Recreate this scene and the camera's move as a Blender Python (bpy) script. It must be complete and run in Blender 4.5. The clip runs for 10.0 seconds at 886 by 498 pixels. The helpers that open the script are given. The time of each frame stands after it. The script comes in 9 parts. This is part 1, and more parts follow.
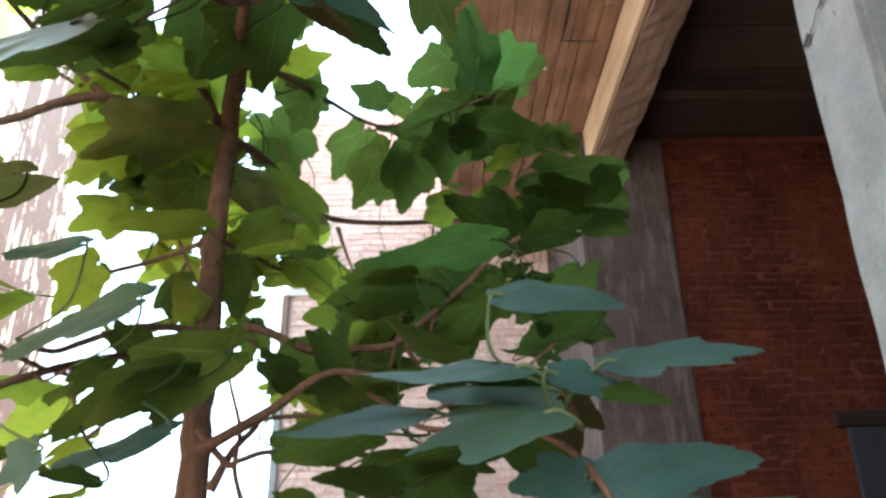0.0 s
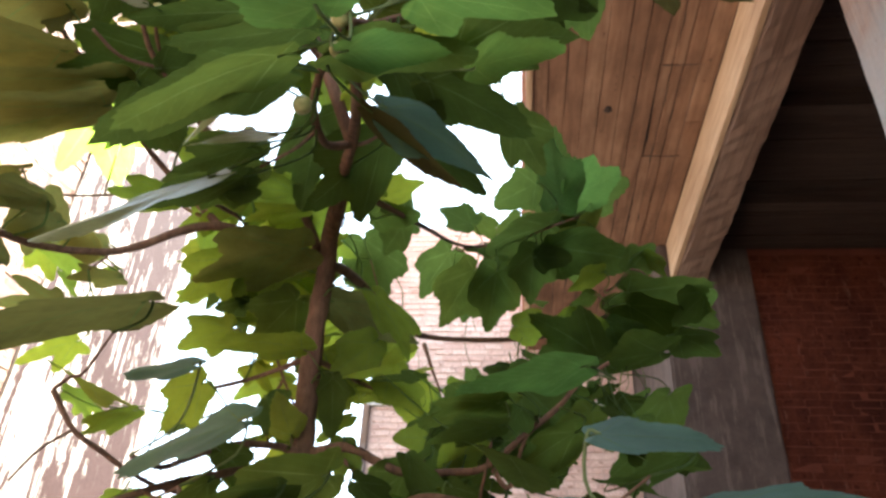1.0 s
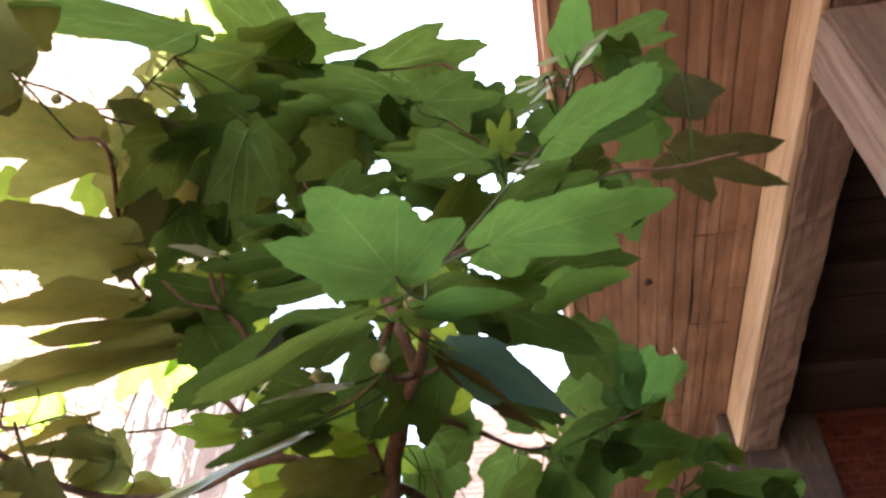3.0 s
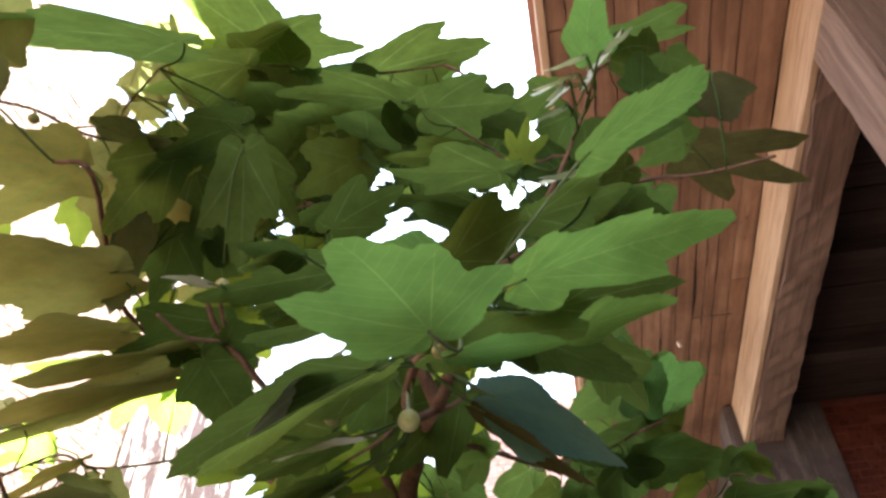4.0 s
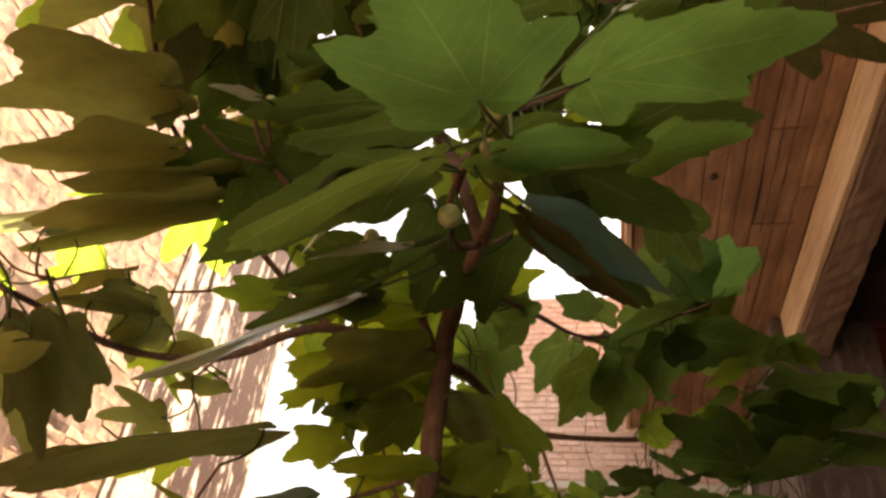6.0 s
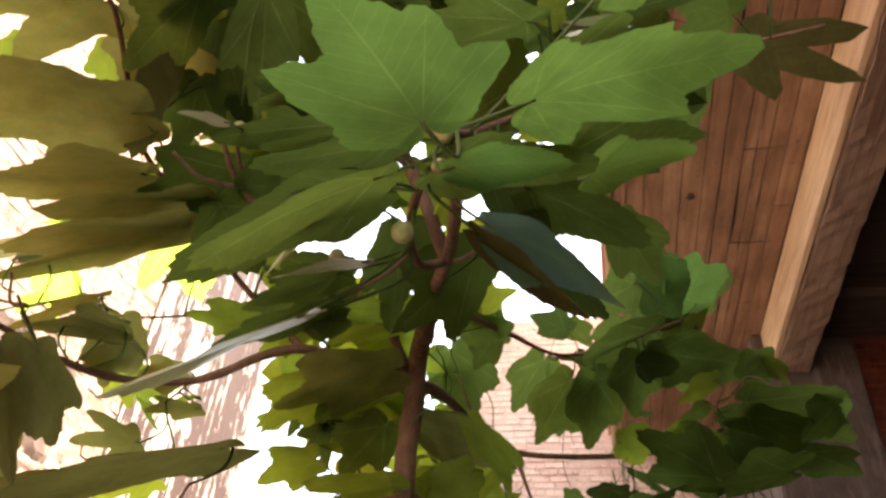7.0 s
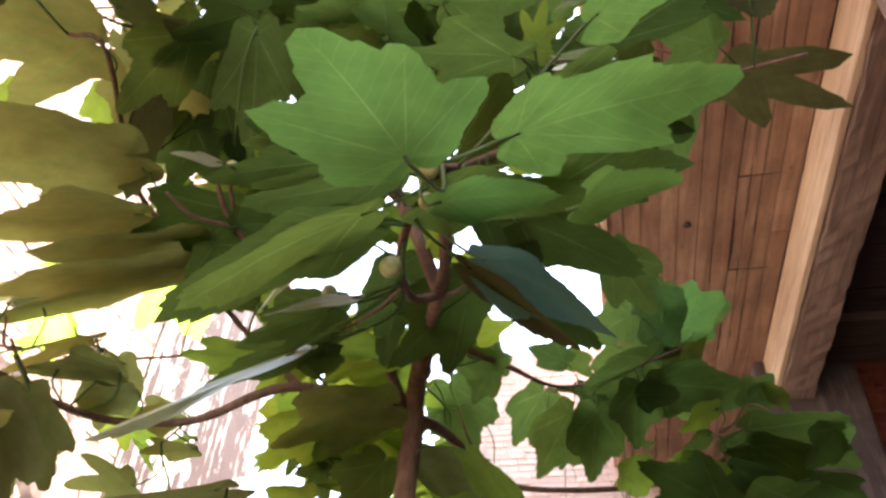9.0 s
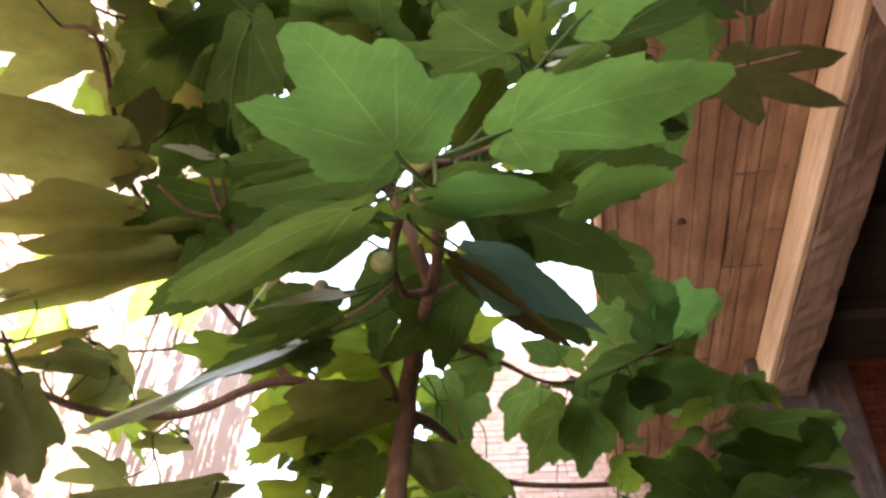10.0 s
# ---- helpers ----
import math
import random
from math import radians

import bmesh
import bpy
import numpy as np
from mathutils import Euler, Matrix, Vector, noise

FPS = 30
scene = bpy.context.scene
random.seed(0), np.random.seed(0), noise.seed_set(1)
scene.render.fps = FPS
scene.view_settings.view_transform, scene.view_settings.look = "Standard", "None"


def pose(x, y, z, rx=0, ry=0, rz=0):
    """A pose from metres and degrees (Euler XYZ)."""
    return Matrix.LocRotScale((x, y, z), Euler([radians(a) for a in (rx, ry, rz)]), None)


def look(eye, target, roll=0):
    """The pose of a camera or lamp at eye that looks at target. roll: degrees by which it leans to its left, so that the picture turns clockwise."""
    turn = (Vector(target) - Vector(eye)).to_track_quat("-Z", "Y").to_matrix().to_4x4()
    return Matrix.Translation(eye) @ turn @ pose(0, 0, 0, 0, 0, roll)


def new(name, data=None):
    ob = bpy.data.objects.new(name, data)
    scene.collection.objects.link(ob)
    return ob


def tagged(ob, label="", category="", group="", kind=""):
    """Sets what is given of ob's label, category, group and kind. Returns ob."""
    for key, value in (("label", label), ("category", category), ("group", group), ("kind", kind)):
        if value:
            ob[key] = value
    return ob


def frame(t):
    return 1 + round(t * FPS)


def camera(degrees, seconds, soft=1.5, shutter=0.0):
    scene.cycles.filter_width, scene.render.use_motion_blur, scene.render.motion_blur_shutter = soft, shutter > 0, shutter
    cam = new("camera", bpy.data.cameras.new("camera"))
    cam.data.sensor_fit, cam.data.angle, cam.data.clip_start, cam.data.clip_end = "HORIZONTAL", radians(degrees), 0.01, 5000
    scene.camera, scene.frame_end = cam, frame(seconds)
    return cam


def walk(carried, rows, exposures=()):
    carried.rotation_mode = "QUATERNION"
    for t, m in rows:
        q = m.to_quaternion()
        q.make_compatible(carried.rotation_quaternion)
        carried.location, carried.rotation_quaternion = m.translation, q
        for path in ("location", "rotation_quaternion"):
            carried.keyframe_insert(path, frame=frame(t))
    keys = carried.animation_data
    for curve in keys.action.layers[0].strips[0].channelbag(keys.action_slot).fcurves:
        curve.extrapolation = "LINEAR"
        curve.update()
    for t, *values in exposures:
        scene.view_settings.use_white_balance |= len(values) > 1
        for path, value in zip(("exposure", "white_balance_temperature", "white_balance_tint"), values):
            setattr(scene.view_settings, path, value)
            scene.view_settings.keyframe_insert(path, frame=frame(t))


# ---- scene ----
cam = camera(61.2, 10.0, soft=2.8)
PATH = [
    (0, (-0.014, 0.002, 1.679), (-0.007, 1.837, 2.475), -0.7),
    (0.5, (-0.018, -0.012, 1.687), (-0.077, 1.762, 2.608), -1.1),
    (1, (-0.033, -0.057, 1.687), (-0.234, 1.635, 2.733), 3.0),
    (1.5, (-0.061, -0.057, 1.702), (-0.445, 1.532, 2.855), 5.2),
    (2, (-0.073, -0.07, 1.724), (-0.477, 1.423, 2.991), 5.8),
    (2.5, (-0.076, -0.088, 1.747), (-0.379, 1.326, 3.129), 3.7),
    (2.7, (-0.071, -0.116, 1.735), (-0.376, 1.264, 3.151), 2.4),
    (3.8, (-0.116, -0.056, 1.874), (-0.308, 1.38, 3.254), -1.6),
    (4, (-0.125, -0.069, 1.87), (-0.382, 1.337, 3.269), -1.1),
    (4.5, (-0.142, -0.131, 1.836), (-0.643, 1.177, 3.264), 6.0),
    (5, (-0.146, -0.14, 1.829), (-0.717, 1.13, 3.264), 7.8),
    (5.5, (-0.148, -0.086, 1.806), (-0.808, 1.291, 3.097), 11.3),
    (5.8, (-0.147, 0.008, 1.828), (-0.687, 1.518, 3.023), 8.9),
    (6, (-0.137, 0.035, 1.829), (-0.56, 1.595, 3.007), 6.9),
    (6.2, (-0.124, 0.048, 1.836), (-0.5, 1.637, 3.0), 5.2),
    (7.3, (-0.099, 0.018, 1.799), (-0.482, 1.528, 3.054), 5.2),
    (7.5, (-0.1, 0.021, 1.799), (-0.478, 1.53, 3.056), 5.0),
    (8, (-0.098, 0.027, 1.802), (-0.451, 1.545, 3.055), 4.2),
    (8.5, (-0.093, 0.026, 1.804), (-0.444, 1.525, 3.08), 3.8),
    (9, (-0.088, 0.024, 1.805), (-0.463, 1.494, 3.108), 4.1),
    (9.5, (-0.088, 0.019, 1.806), (-0.461, 1.456, 3.146), 4.4),
    (10, (-0.084, 0.024, 1.805), (-0.447, 1.505, 3.099), 4.2),
]
walk(cam, [(t, look(eye, target, roll)) for t, eye, target, roll in PATH],
     exposures=[(0.0, 4.28, 4950, -5.0), (1.0, 4.12, 5350, 3.0), (2.0, 4.06, 5300, 7.0), (2.5, 4.16, 5400, 7.0), (4.0, 4.14, 5350, 7.0), (4.5, 3.3, 5500, 7.5), (5.0, 2.86, 5800, 8.0),
                (5.5, 3.0, 7100, 12.0), (6.2, 3.30, 7800, 15.0), (7.5, 4.20, 5550, 8.0), (8.8, 4.24, 5450, 8.0), (10.0, 4.24, 5550, 9.0)])

# ---- daylight: a high sun that grazes the garden wall, under a clear sky ----
SUN = Vector((0.335, 0.3, 0.88)).normalized()
world = bpy.data.worlds.new("daylight")
scene.world = world
world.use_nodes = True
sky = world.node_tree.nodes.new("ShaderNodeTexSky")
sky.sky_type = "NISHITA"
sky.sun_disc = False
sky.sun_elevation = math.asin(SUN.z)
sky.sun_rotation = math.atan2(SUN.x, SUN.y)
sky.air_density, sky.dust_density, sky.ozone_density = 1.0, 3.0, 1.0
back = world.node_tree.nodes["Background"]
back.inputs["Strength"].default_value = 0.08
# summer haze: the blue of the sky is washed out towards white
grey = world.node_tree.nodes.new("ShaderNodeRGBToBW")
haze = world.node_tree.nodes.new("ShaderNodeMix")
haze.data_type = "RGBA"
haze.inputs[0].default_value = 0.86
world.node_tree.links.new(sky.outputs[0], grey.inputs[0])
world.node_tree.links.new(sky.outputs[0], haze.inputs[6])
world.node_tree.links.new(grey.outputs[0], haze.inputs[7])
world.node_tree.links.new(haze.outputs[2], back.inputs["Color"])
sun = new("sun", bpy.data.lights.new("sun", "SUN"))
sun.data.energy, sun.data.angle, sun.data.color = 5.0, radians(0.55), (1.0, 0.95, 0.87)
sun.matrix_world = look(SUN * 60, (0, 0, 0))


# ---- materials ----
def mat(name, rough=0.8, spec=0.3):
    m = bpy.data.materials.new(name)
    m.use_nodes = True
    nt = m.node_tree
    b = nt.nodes["Principled BSDF"]
    b.inputs["Roughness"].default_value = rough
    b.inputs["Specular IOR Level"].default_value = spec
    return m, nt, b


def node(nt, kind, **sets):
    n = nt.nodes.new(kind)
    for key, value in sets.items():
        n.inputs[key.replace("_", " ")].default_value = value
    return n


def ramp(nt, source, stops):
    r = nt.nodes.new("ShaderNodeValToRGB")
    e = r.color_ramp.elements
    e[0].position, e[0].color = stops[0][0], (*stops[0][1], 1)
    e[1].position, e[1].color = stops[-1][0], (*stops[-1][1], 1)
    for pos, col in stops[1:-1]:
        e.new(pos).color = (*col, 1)
    nt.links.new(source, r.inputs[0])
    return r.outputs[0]


def coords(nt, scale=(1, 1, 1), which="Object"):
    c = nt.nodes.new("ShaderNodeTexCoord")
    m = nt.nodes.new("ShaderNodeMapping")
    m.inputs["Scale"].default_value = scale
    nt.links.new(c.outputs[which], m.inputs[0])
    return m.outputs[0]


def noise_tex(nt, vec, scale, detail=5.0, rough=0.6, distortion=0.0):
    n = node(nt, "ShaderNodeTexNoise", Scale=scale, Detail=detail, Roughness=rough, Distortion=distortion)
    nt.links.new(vec, n.inputs["Vector"])
    return n.outputs["Fac"]


def mixed(nt, fac, a, b, blend="MIX"):
    m = nt.nodes.new("ShaderNodeMix")
    m.data_type, m.blend_type = "RGBA", blend
    for value, sock in ((fac, m.inputs[0]), (a, m.inputs[6]), (b, m.inputs[7])):
        if isinstance(value, (int, float)):
            sock.default_value = value
        elif isinstance(value, tuple):
            sock.default_value = (*value, 1)
        else:
            nt.links.new(value, sock)
    return m.outputs[2]


def bump(nt, b, height, strength=0.4, distance=0.01):
    n = node(nt, "ShaderNodeBump", Strength=strength, Distance=distance)
    nt.links.new(height, n.inputs["Height"])
    nt.links.new(n.outputs[0], b.inputs["Normal"])


def piece_random(nt, per_island=False):
    """A random number for each object, or for each island of a joined mesh."""
    if per_island:
        return nt.nodes.new("ShaderNodeNewGeometry").outputs["Random Per Island"]
    return nt.nodes.new("ShaderNodeObjectInfo").outputs["Random"]


def wood(name, dark, mid, light, grain=(14, 0.7, 14), rough=0.75, spots=False):
    m, nt, b = mat(name, rough, 0.25)
    v = coords(nt, grain)
    g = noise_tex(nt, v, 2.2, 8, 0.65, 0.6)
    col = ramp(nt, g, [(0.28, dark), (0.5, mid), (0.72, light)])
    stain = noise_tex(nt, coords(nt, (1.2, 0.5, 1.2)), 1.7, 4)
    col = mixed(nt, 0.75, col, ramp(nt, stain, [(0.3, (0.62, 0.55, 0.5)), (0.65, (1, 1, 1))]), "MULTIPLY")
    col = mixed(nt, 0.8, col, ramp(nt, piece_random(nt), [(0.0, (0.72, 0.66, 0.62)), (1.0, (1, 1, 1))]), "MULTIPLY")
    if spots:
        # nail heads, knots and damp patches
        dots = noise_tex(nt, coords(nt, (1, 0.6, 1)), 24, 3, 0.5)
        col = mixed(nt, ramp(nt, dots, [(0.7, (0, 0, 0)), (0.75, (0.8, 0.8, 0.8))]), col, (0.07, 0.035, 0.022))
        patch = noise_tex(nt, coords(nt, (1.5, 0.8, 1)), 3.1, 5, 0.6)
        col = mixed(nt, 0.7, col, ramp(nt, patch, [(0.32, (0.6, 0.52, 0.46)), (0.62, (1.12, 1.07, 1.02))]), "MULTIPLY")
    nt.links.new(col, b.inputs["Base Color"])
    bump(nt, b, g, 0.5, 0.008)
    return m


def masonry(name, stops, per_island, stain=None):
    m, nt, b = mat(name, 0.92, 0.15)
    r = ramp(nt, piece_random(nt, per_island), stops)
    v = coords(nt)
    fine = noise_tex(nt, v, 38, 6, 0.7)
    big = noise_tex(nt, v, 1.3, 4)
    col = mixed(nt, 0.7, r, ramp(nt, fine, [(0.3, (0.55, 0.5, 0.48)), (0.6, (1, 1, 1))]), "MULTIPLY")
    col = mixed(nt, 0.6, col, ramp(nt, big, [(0.35, (0.7, 0.66, 0.62)), (0.65, (1.0, 1.0, 1.0))]), "MULTIPLY")
    pit = noise_tex(nt, v, 17, 5, 0.65)
    col = mixed(nt, ramp(nt, pit, [(0.57, (0, 0, 0)), (0.66, (0.8, 0.8, 0.8))]), col, mixed(nt, 1.0, col, (0.4, 0.3, 0.25), "MULTIPLY"))
    if stain:
        soot = noise_tex(nt, coords(nt, (1, 1, 0.6)), 1.9, 6, 0.7)
        col = mixed(nt, 0.9, col, ramp(nt, soot, [(0.36, (0.4, 0.36, 0.36)), (0.62, (1.15, 1.1, 1.0))]), "MULTIPLY")
        scuff = noise_tex(nt, coords(nt, (1, 1, 0.35)), 9, 6, 0.7)
        col = mixed(nt, ramp(nt, scuff, [(0.6, (0, 0, 0)), (0.72, (0.55, 0.55, 0.55))]), col, stain)
    nt.links.new(col, b.inputs["Base Color"])
    bump(nt, b, mixed(nt, 0.55, fine, pit), 0.7, 0.012)
    return m


def plaster(name, a, b_col, scale=3.0, rough=0.9, flake=None):
    m, nt, b = mat(name, rough, 0.2)
    v = coords(nt)
    n1 = noise_tex(nt, v, scale, 7, 0.65)
    n2 = noise_tex(nt, v, 45, 5, 0.7)
    col = ramp(nt, n1, [(0.3, a), (0.7, b_col)])
    if flake:
        drip = noise_tex(nt, coords(nt, (9, 9, 1.1)), 1.6, 6, 0.7)
        col = mixed(nt, ramp(nt, drip, [(0.52, (0, 0, 0)), (0.62, (1, 1, 1))]), col, flake)
    col = mixed(nt, 0.5, col, ramp(nt, n2, [(0.3, (0.7, 0.7, 0.7)), (0.6, (1, 1, 1))]), "MULTIPLY")
    nt.links.new(col, b.inputs["Base Color"])
    bump(nt, b, n2, 0.45, 0.008)
    return m


def old_limewash():
    """Grey limewash with chips and fine cracks, coloured browner towards the top."""
    m, nt, b = mat("grey_limewash", 0.9, 0.2)
    v = coords(nt)
    broad = noise_tex(nt, v, 4, 6, 0.65)
    fine = noise_tex(nt, v, 50, 5, 0.7)
    chip = noise_tex(nt, coords(nt, (1, 1, 0.55)), 11, 5, 0.6, 0.8)
    col = ramp(nt, broad, [(0.3, (0.18, 0.172, 0.16)), (0.7, (0.285, 0.275, 0.258))])
    col = mixed(nt, 0.5, col, ramp(nt, fine, [(0.3, (0.7, 0.7, 0.7)), (0.6, (1, 1, 1))]), "MULTIPLY")
    col = mixed(nt, ramp(nt, chip, [(0.665, (0, 0, 0)), (0.69, (1, 1, 1))]), col, (0.09, 0.085, 0.08))
    # the upper post's warmer light, put in as a brown ramp with ragged edge
    split = nt.nodes.new("ShaderNodeSeparateXYZ")
    nt.links.new(v, split.inputs[0])
    worn = nt.nodes.new("ShaderNodeMath")
    worn.operation = "MULTIPLY_ADD"
    worn.inputs[1].default_value, worn.inputs[2].default_value = 1.4, -0.2
    nt.links.new(broad, worn.inputs[0])
    edge = nt.nodes.new("ShaderNodeMath")
    nt.links.new(split.outputs[2], edge.inputs[0])
    nt.links.new(worn.outputs[0], edge.inputs[1])
    height = nt.nodes.new("ShaderNodeMapRange")
    height.inputs["From Min"].default_value, height.inputs["From Max"].default_value = 4.2, 5.0
    nt.links.new(edge.outputs[0], height.inputs["Value"])
    grain = noise_tex(nt, coords(nt, (9, 9, 0.6)), 2.2, 7, 0.65, 0.5)
    col = mixed(nt, height.outputs[0], col, ramp(nt, grain, [(0.3, (0.1, 0.06, 0.042)), (0.7, (0.21, 0.14, 0.1))]))
    nt.links.new(col, b.inputs["Base Color"])
    bump(nt, b, mixed(nt, 0.5, fine, chip), 0.6, 0.01)
    return m


def limewash():
    """Old limewash on brick, with long brown vertical runs."""
    m, nt, b = mat("streaked_limewash", 0.92, 0.15)
    run = noise_tex(nt, coords(nt, (16, 16, 0.9)), 1.5, 7, 0.66)
    fine = noise_tex(nt, coords(nt), 40, 6, 0.7)
    # the runs are thickest in a band near the wall's far end
    split = nt.nodes.new("ShaderNodeSeparateXYZ")
    nt.links.new(coords(nt, (1, 0.25, 1)), split.inputs[0])
    band = ramp(nt, split.outputs[1], [(0.69, (0.42, 0.42, 0.42)), (0.79, (0.45, 0.45, 0.45)), (0.83, (0.57, 0.57, 0.57)), (0.96, (0.6, 0.6, 0.6)), (0.985, (0.43, 0.43, 0.43))])
    # broken up where the coat has flaked off unevenly
    flaked = noise_tex(nt, coords(nt, (3, 3, 1.6)), 2.3, 6, 0.7, 0.6)
    run_mask = mixed(nt, 0.32, mixed(nt, 0.5, run, band), flaked)
    col = mixed(nt, ramp(nt, run_mask, [(0.474, (0, 0, 0)), (0.504, (1, 1, 1))]), (0.42, 0.33, 0.25), (0.046, 0.021, 0.013))
    col = mixed(nt, 0.5, col, ramp(nt, fine, [(0.3, (0.6, 0.55, 0.5)), (0.6, (1, 1, 1))]), "MULTIPLY")
    nt.links.new(col, b.inputs["Base Color"])
    bump(nt, b, fine, 0.5, 0.006)
    return m


M_WASH = limewash()
M_PLANK = wood("weathered_plank", (0.15, 0.085, 0.05), (0.25, 0.148, 0.09), (0.33, 0.21, 0.135), (6, 0.4, 6), spots=True)
M_BEAM = wood("pale_beam", (0.30, 0.19, 0.11), (0.50, 0.35, 0.22), (0.62, 0.46, 0.31), (16, 0.8, 16))
M_HEWN = wood("dark_hewn_wood", (0.10, 0.06, 0.045), (0.2, 0.13, 0.095), (0.27, 0.18, 0.135), (16, 0.8, 16))
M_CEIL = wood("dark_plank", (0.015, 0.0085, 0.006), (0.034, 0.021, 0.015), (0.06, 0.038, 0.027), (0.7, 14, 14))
M_BRICK = masonry("pale_brick", [(0.0, (0.27, 0.145, 0.083)), (0.2, (0.335, 0.193, 0.117)), (0.6, (0.38, 0.23, 0.145)), (0.88, (0.41, 0.26, 0.17)), (1.0, (0.455, 0.315, 0.22))], False)
M_BRICK_I = masonry("pale_brick_joined", [(0.0, (0.27, 0.145, 0.083)), (0.2, (0.335, 0.193, 0.117)), (0.6, (0.38, 0.23, 0.145)), (0.88, (0.41, 0.26, 0.17)), (1.0, (0.455, 0.315, 0.22))], True)
M_FAR = masonry("far_brick", [(0.0, (0.6, 0.41, 0.34)), (1.0, (0.72, 0.53, 0.45))], True)
M_RED = masonry("red_painted_brick", [(0.0, (0.098, 0.026, 0.0135)), (1.0, (0.108, 0.03, 0.016))], True, (0.2, 0.1, 0.07))
M_MORTAR = plaster("mortar", (0.03, 0.013, 0.008), (0.38, 0.23, 0.15), 15)
M_FARMORTAR = plaster("far_mortar", (0.42, 0.29, 0.24), (0.55, 0.4, 0.33), 5)
M_REDMORTAR = plaster("red_mortar", (0.085, 0.023, 0.0125), (0.125, 0.036, 0.019), 5)
M_BROWN = plaster("brown_plaster", (0.042, 0.019, 0.01), (0.1, 0.053, 0.031), 4, flake=(0.15, 0.087, 0.054))
M_PILASTER = plaster("grey_flaking_plaster", (0.052, 0.036, 0.029), (0.1, 0.073, 0.061), 3.5, flake=(0.125, 0.094, 0.08))
M_POST = old_limewash()
M_PEG, _nt, _b = mat("white_ceramic", 0.35, 0.5)
_b.inputs["Base Color"].default_value = (0.7, 0.68, 0.62, 1)
M_WHITE = plaster("white_plaster", (0.42, 0.38, 0.33), (0.52, 0.48, 0.42), 2)
M_EARTH = plaster("earth", (0.1, 0.08, 0.06), (0.16, 0.13, 0.1), 2)
# pale so that the unseen porch floor throws light onto the end wall
M_FLOOR = plaster("bounce_floor", (0.24, 0.2, 0.165), (0.36, 0.31, 0.26), 2)
M_ROOF = plaster("roof_clay", (0.3, 0.15, 0.1), (0.4, 0.22, 0.15), 2)
M_DOOR = plaster("grey_paint", (0.028, 0.028, 0.033), (0.045, 0.045, 0.052), 4, 0.6)


# ---- mesh helpers ----
def mesh_of(name, bm, material):
    me = bpy.data.meshes.new(name)
    bm.to_mesh(me)
    bm.free()
    for m in material if isinstance(material, (list, tuple)) else [material]:
        me.materials.append(m)
    return me


def part(name, bm, material, parent=None, label=""):
    """One mesh object from a bmesh, under a thing or a part."""
    ob = new(name, bm if isinstance(bm, bpy.types.Mesh) else mesh_of(name, bm, material))
    ob.parent = parent
    return tagged(ob, label)


def box_bm(lo, hi, bevel=0.0, bm=None):
    bm = bm or bmesh.new()
    c = [(a + b) / 2 for a, b in zip(lo, hi)]
    s = [abs(b - a) for a, b in zip(lo, hi)]
    made = bmesh.ops.create_cube(bm, size=1, matrix=Matrix.Translation(c) @ Matrix.Diagonal((*s, 1)))
    if bevel:
        edges = list({e for v in made["verts"] for e in v.link_edges})
        bmesh.ops.bevel(bm, geom=edges, offset=bevel, segments=2, affect="EDGES")
    return bm


def rough_box(lo, hi, cell=0.12, wobble=0.012, bevel=0.01, seed=0):
    """A box cut into cells with worn, uneven faces and edges."""
    bm = box_bm(lo, hi, bevel)
    for axis in range(3):
        n = min(100, int((hi[axis] - lo[axis]) / cell))
        for k in range(1, n):
            at = [0, 0, 0]
            at[axis] = lo[axis] + (hi[axis] - lo[axis]) * k / n
            no = [0, 0, 0]
            no[axis] = 1
            bmesh.ops.bisect_plane(bm, geom=bm.verts[:] + bm.edges[:] + bm.faces[:], plane_co=at, plane_no=no)
    for v in bm.verts:
        p = v.co * 3.1 + Vector((seed, seed * 1.7, 0))
        v.co += noise.noise_vector(p) * wobble * 0.6 + noise.noise_vector(p * 4.3) * wobble * 0.6
    return bm


def thing(name, label, category, group="", kind="", at=(0, 0, 0)):
    e = new(name)
    e.location = at
    e.empty_display_size = 0.1
    return tagged(e, label, category, group, kind)


# ---- ground and plain walls that close the yard ----
def ground():
    bm = bmesh.new()
    bmesh.ops.create_grid(bm, x_segments=60, y_segments=60, size=1)
    for v in bm.verts:
        r = v.co.xy.length
        v.co.x, v.co.y = v.co.x * (8 + 900 * r ** 6), v.co.y * (8 + 900 * r ** 6)
        v.co.z = 0.05 * noise.noise(Vector((v.co.x, v.co.y, 0)) * 0.6) - 0.06
    tagged(part("ground", bm, M_EARTH), "bare dusty earth of the courtyard", "ground", kind="structure")


ground()

# heights and lines of the plan
EAVE_Z, EAVE_X, BEAM_X0, BEAM_X1, BEAM_Z = 5.73, 0.08, 1.422, 1.765, 5.31
END_Y, WALL_X, WALL_END, WALL_TOP = 6.42, -2.2, 4.0, 5.25


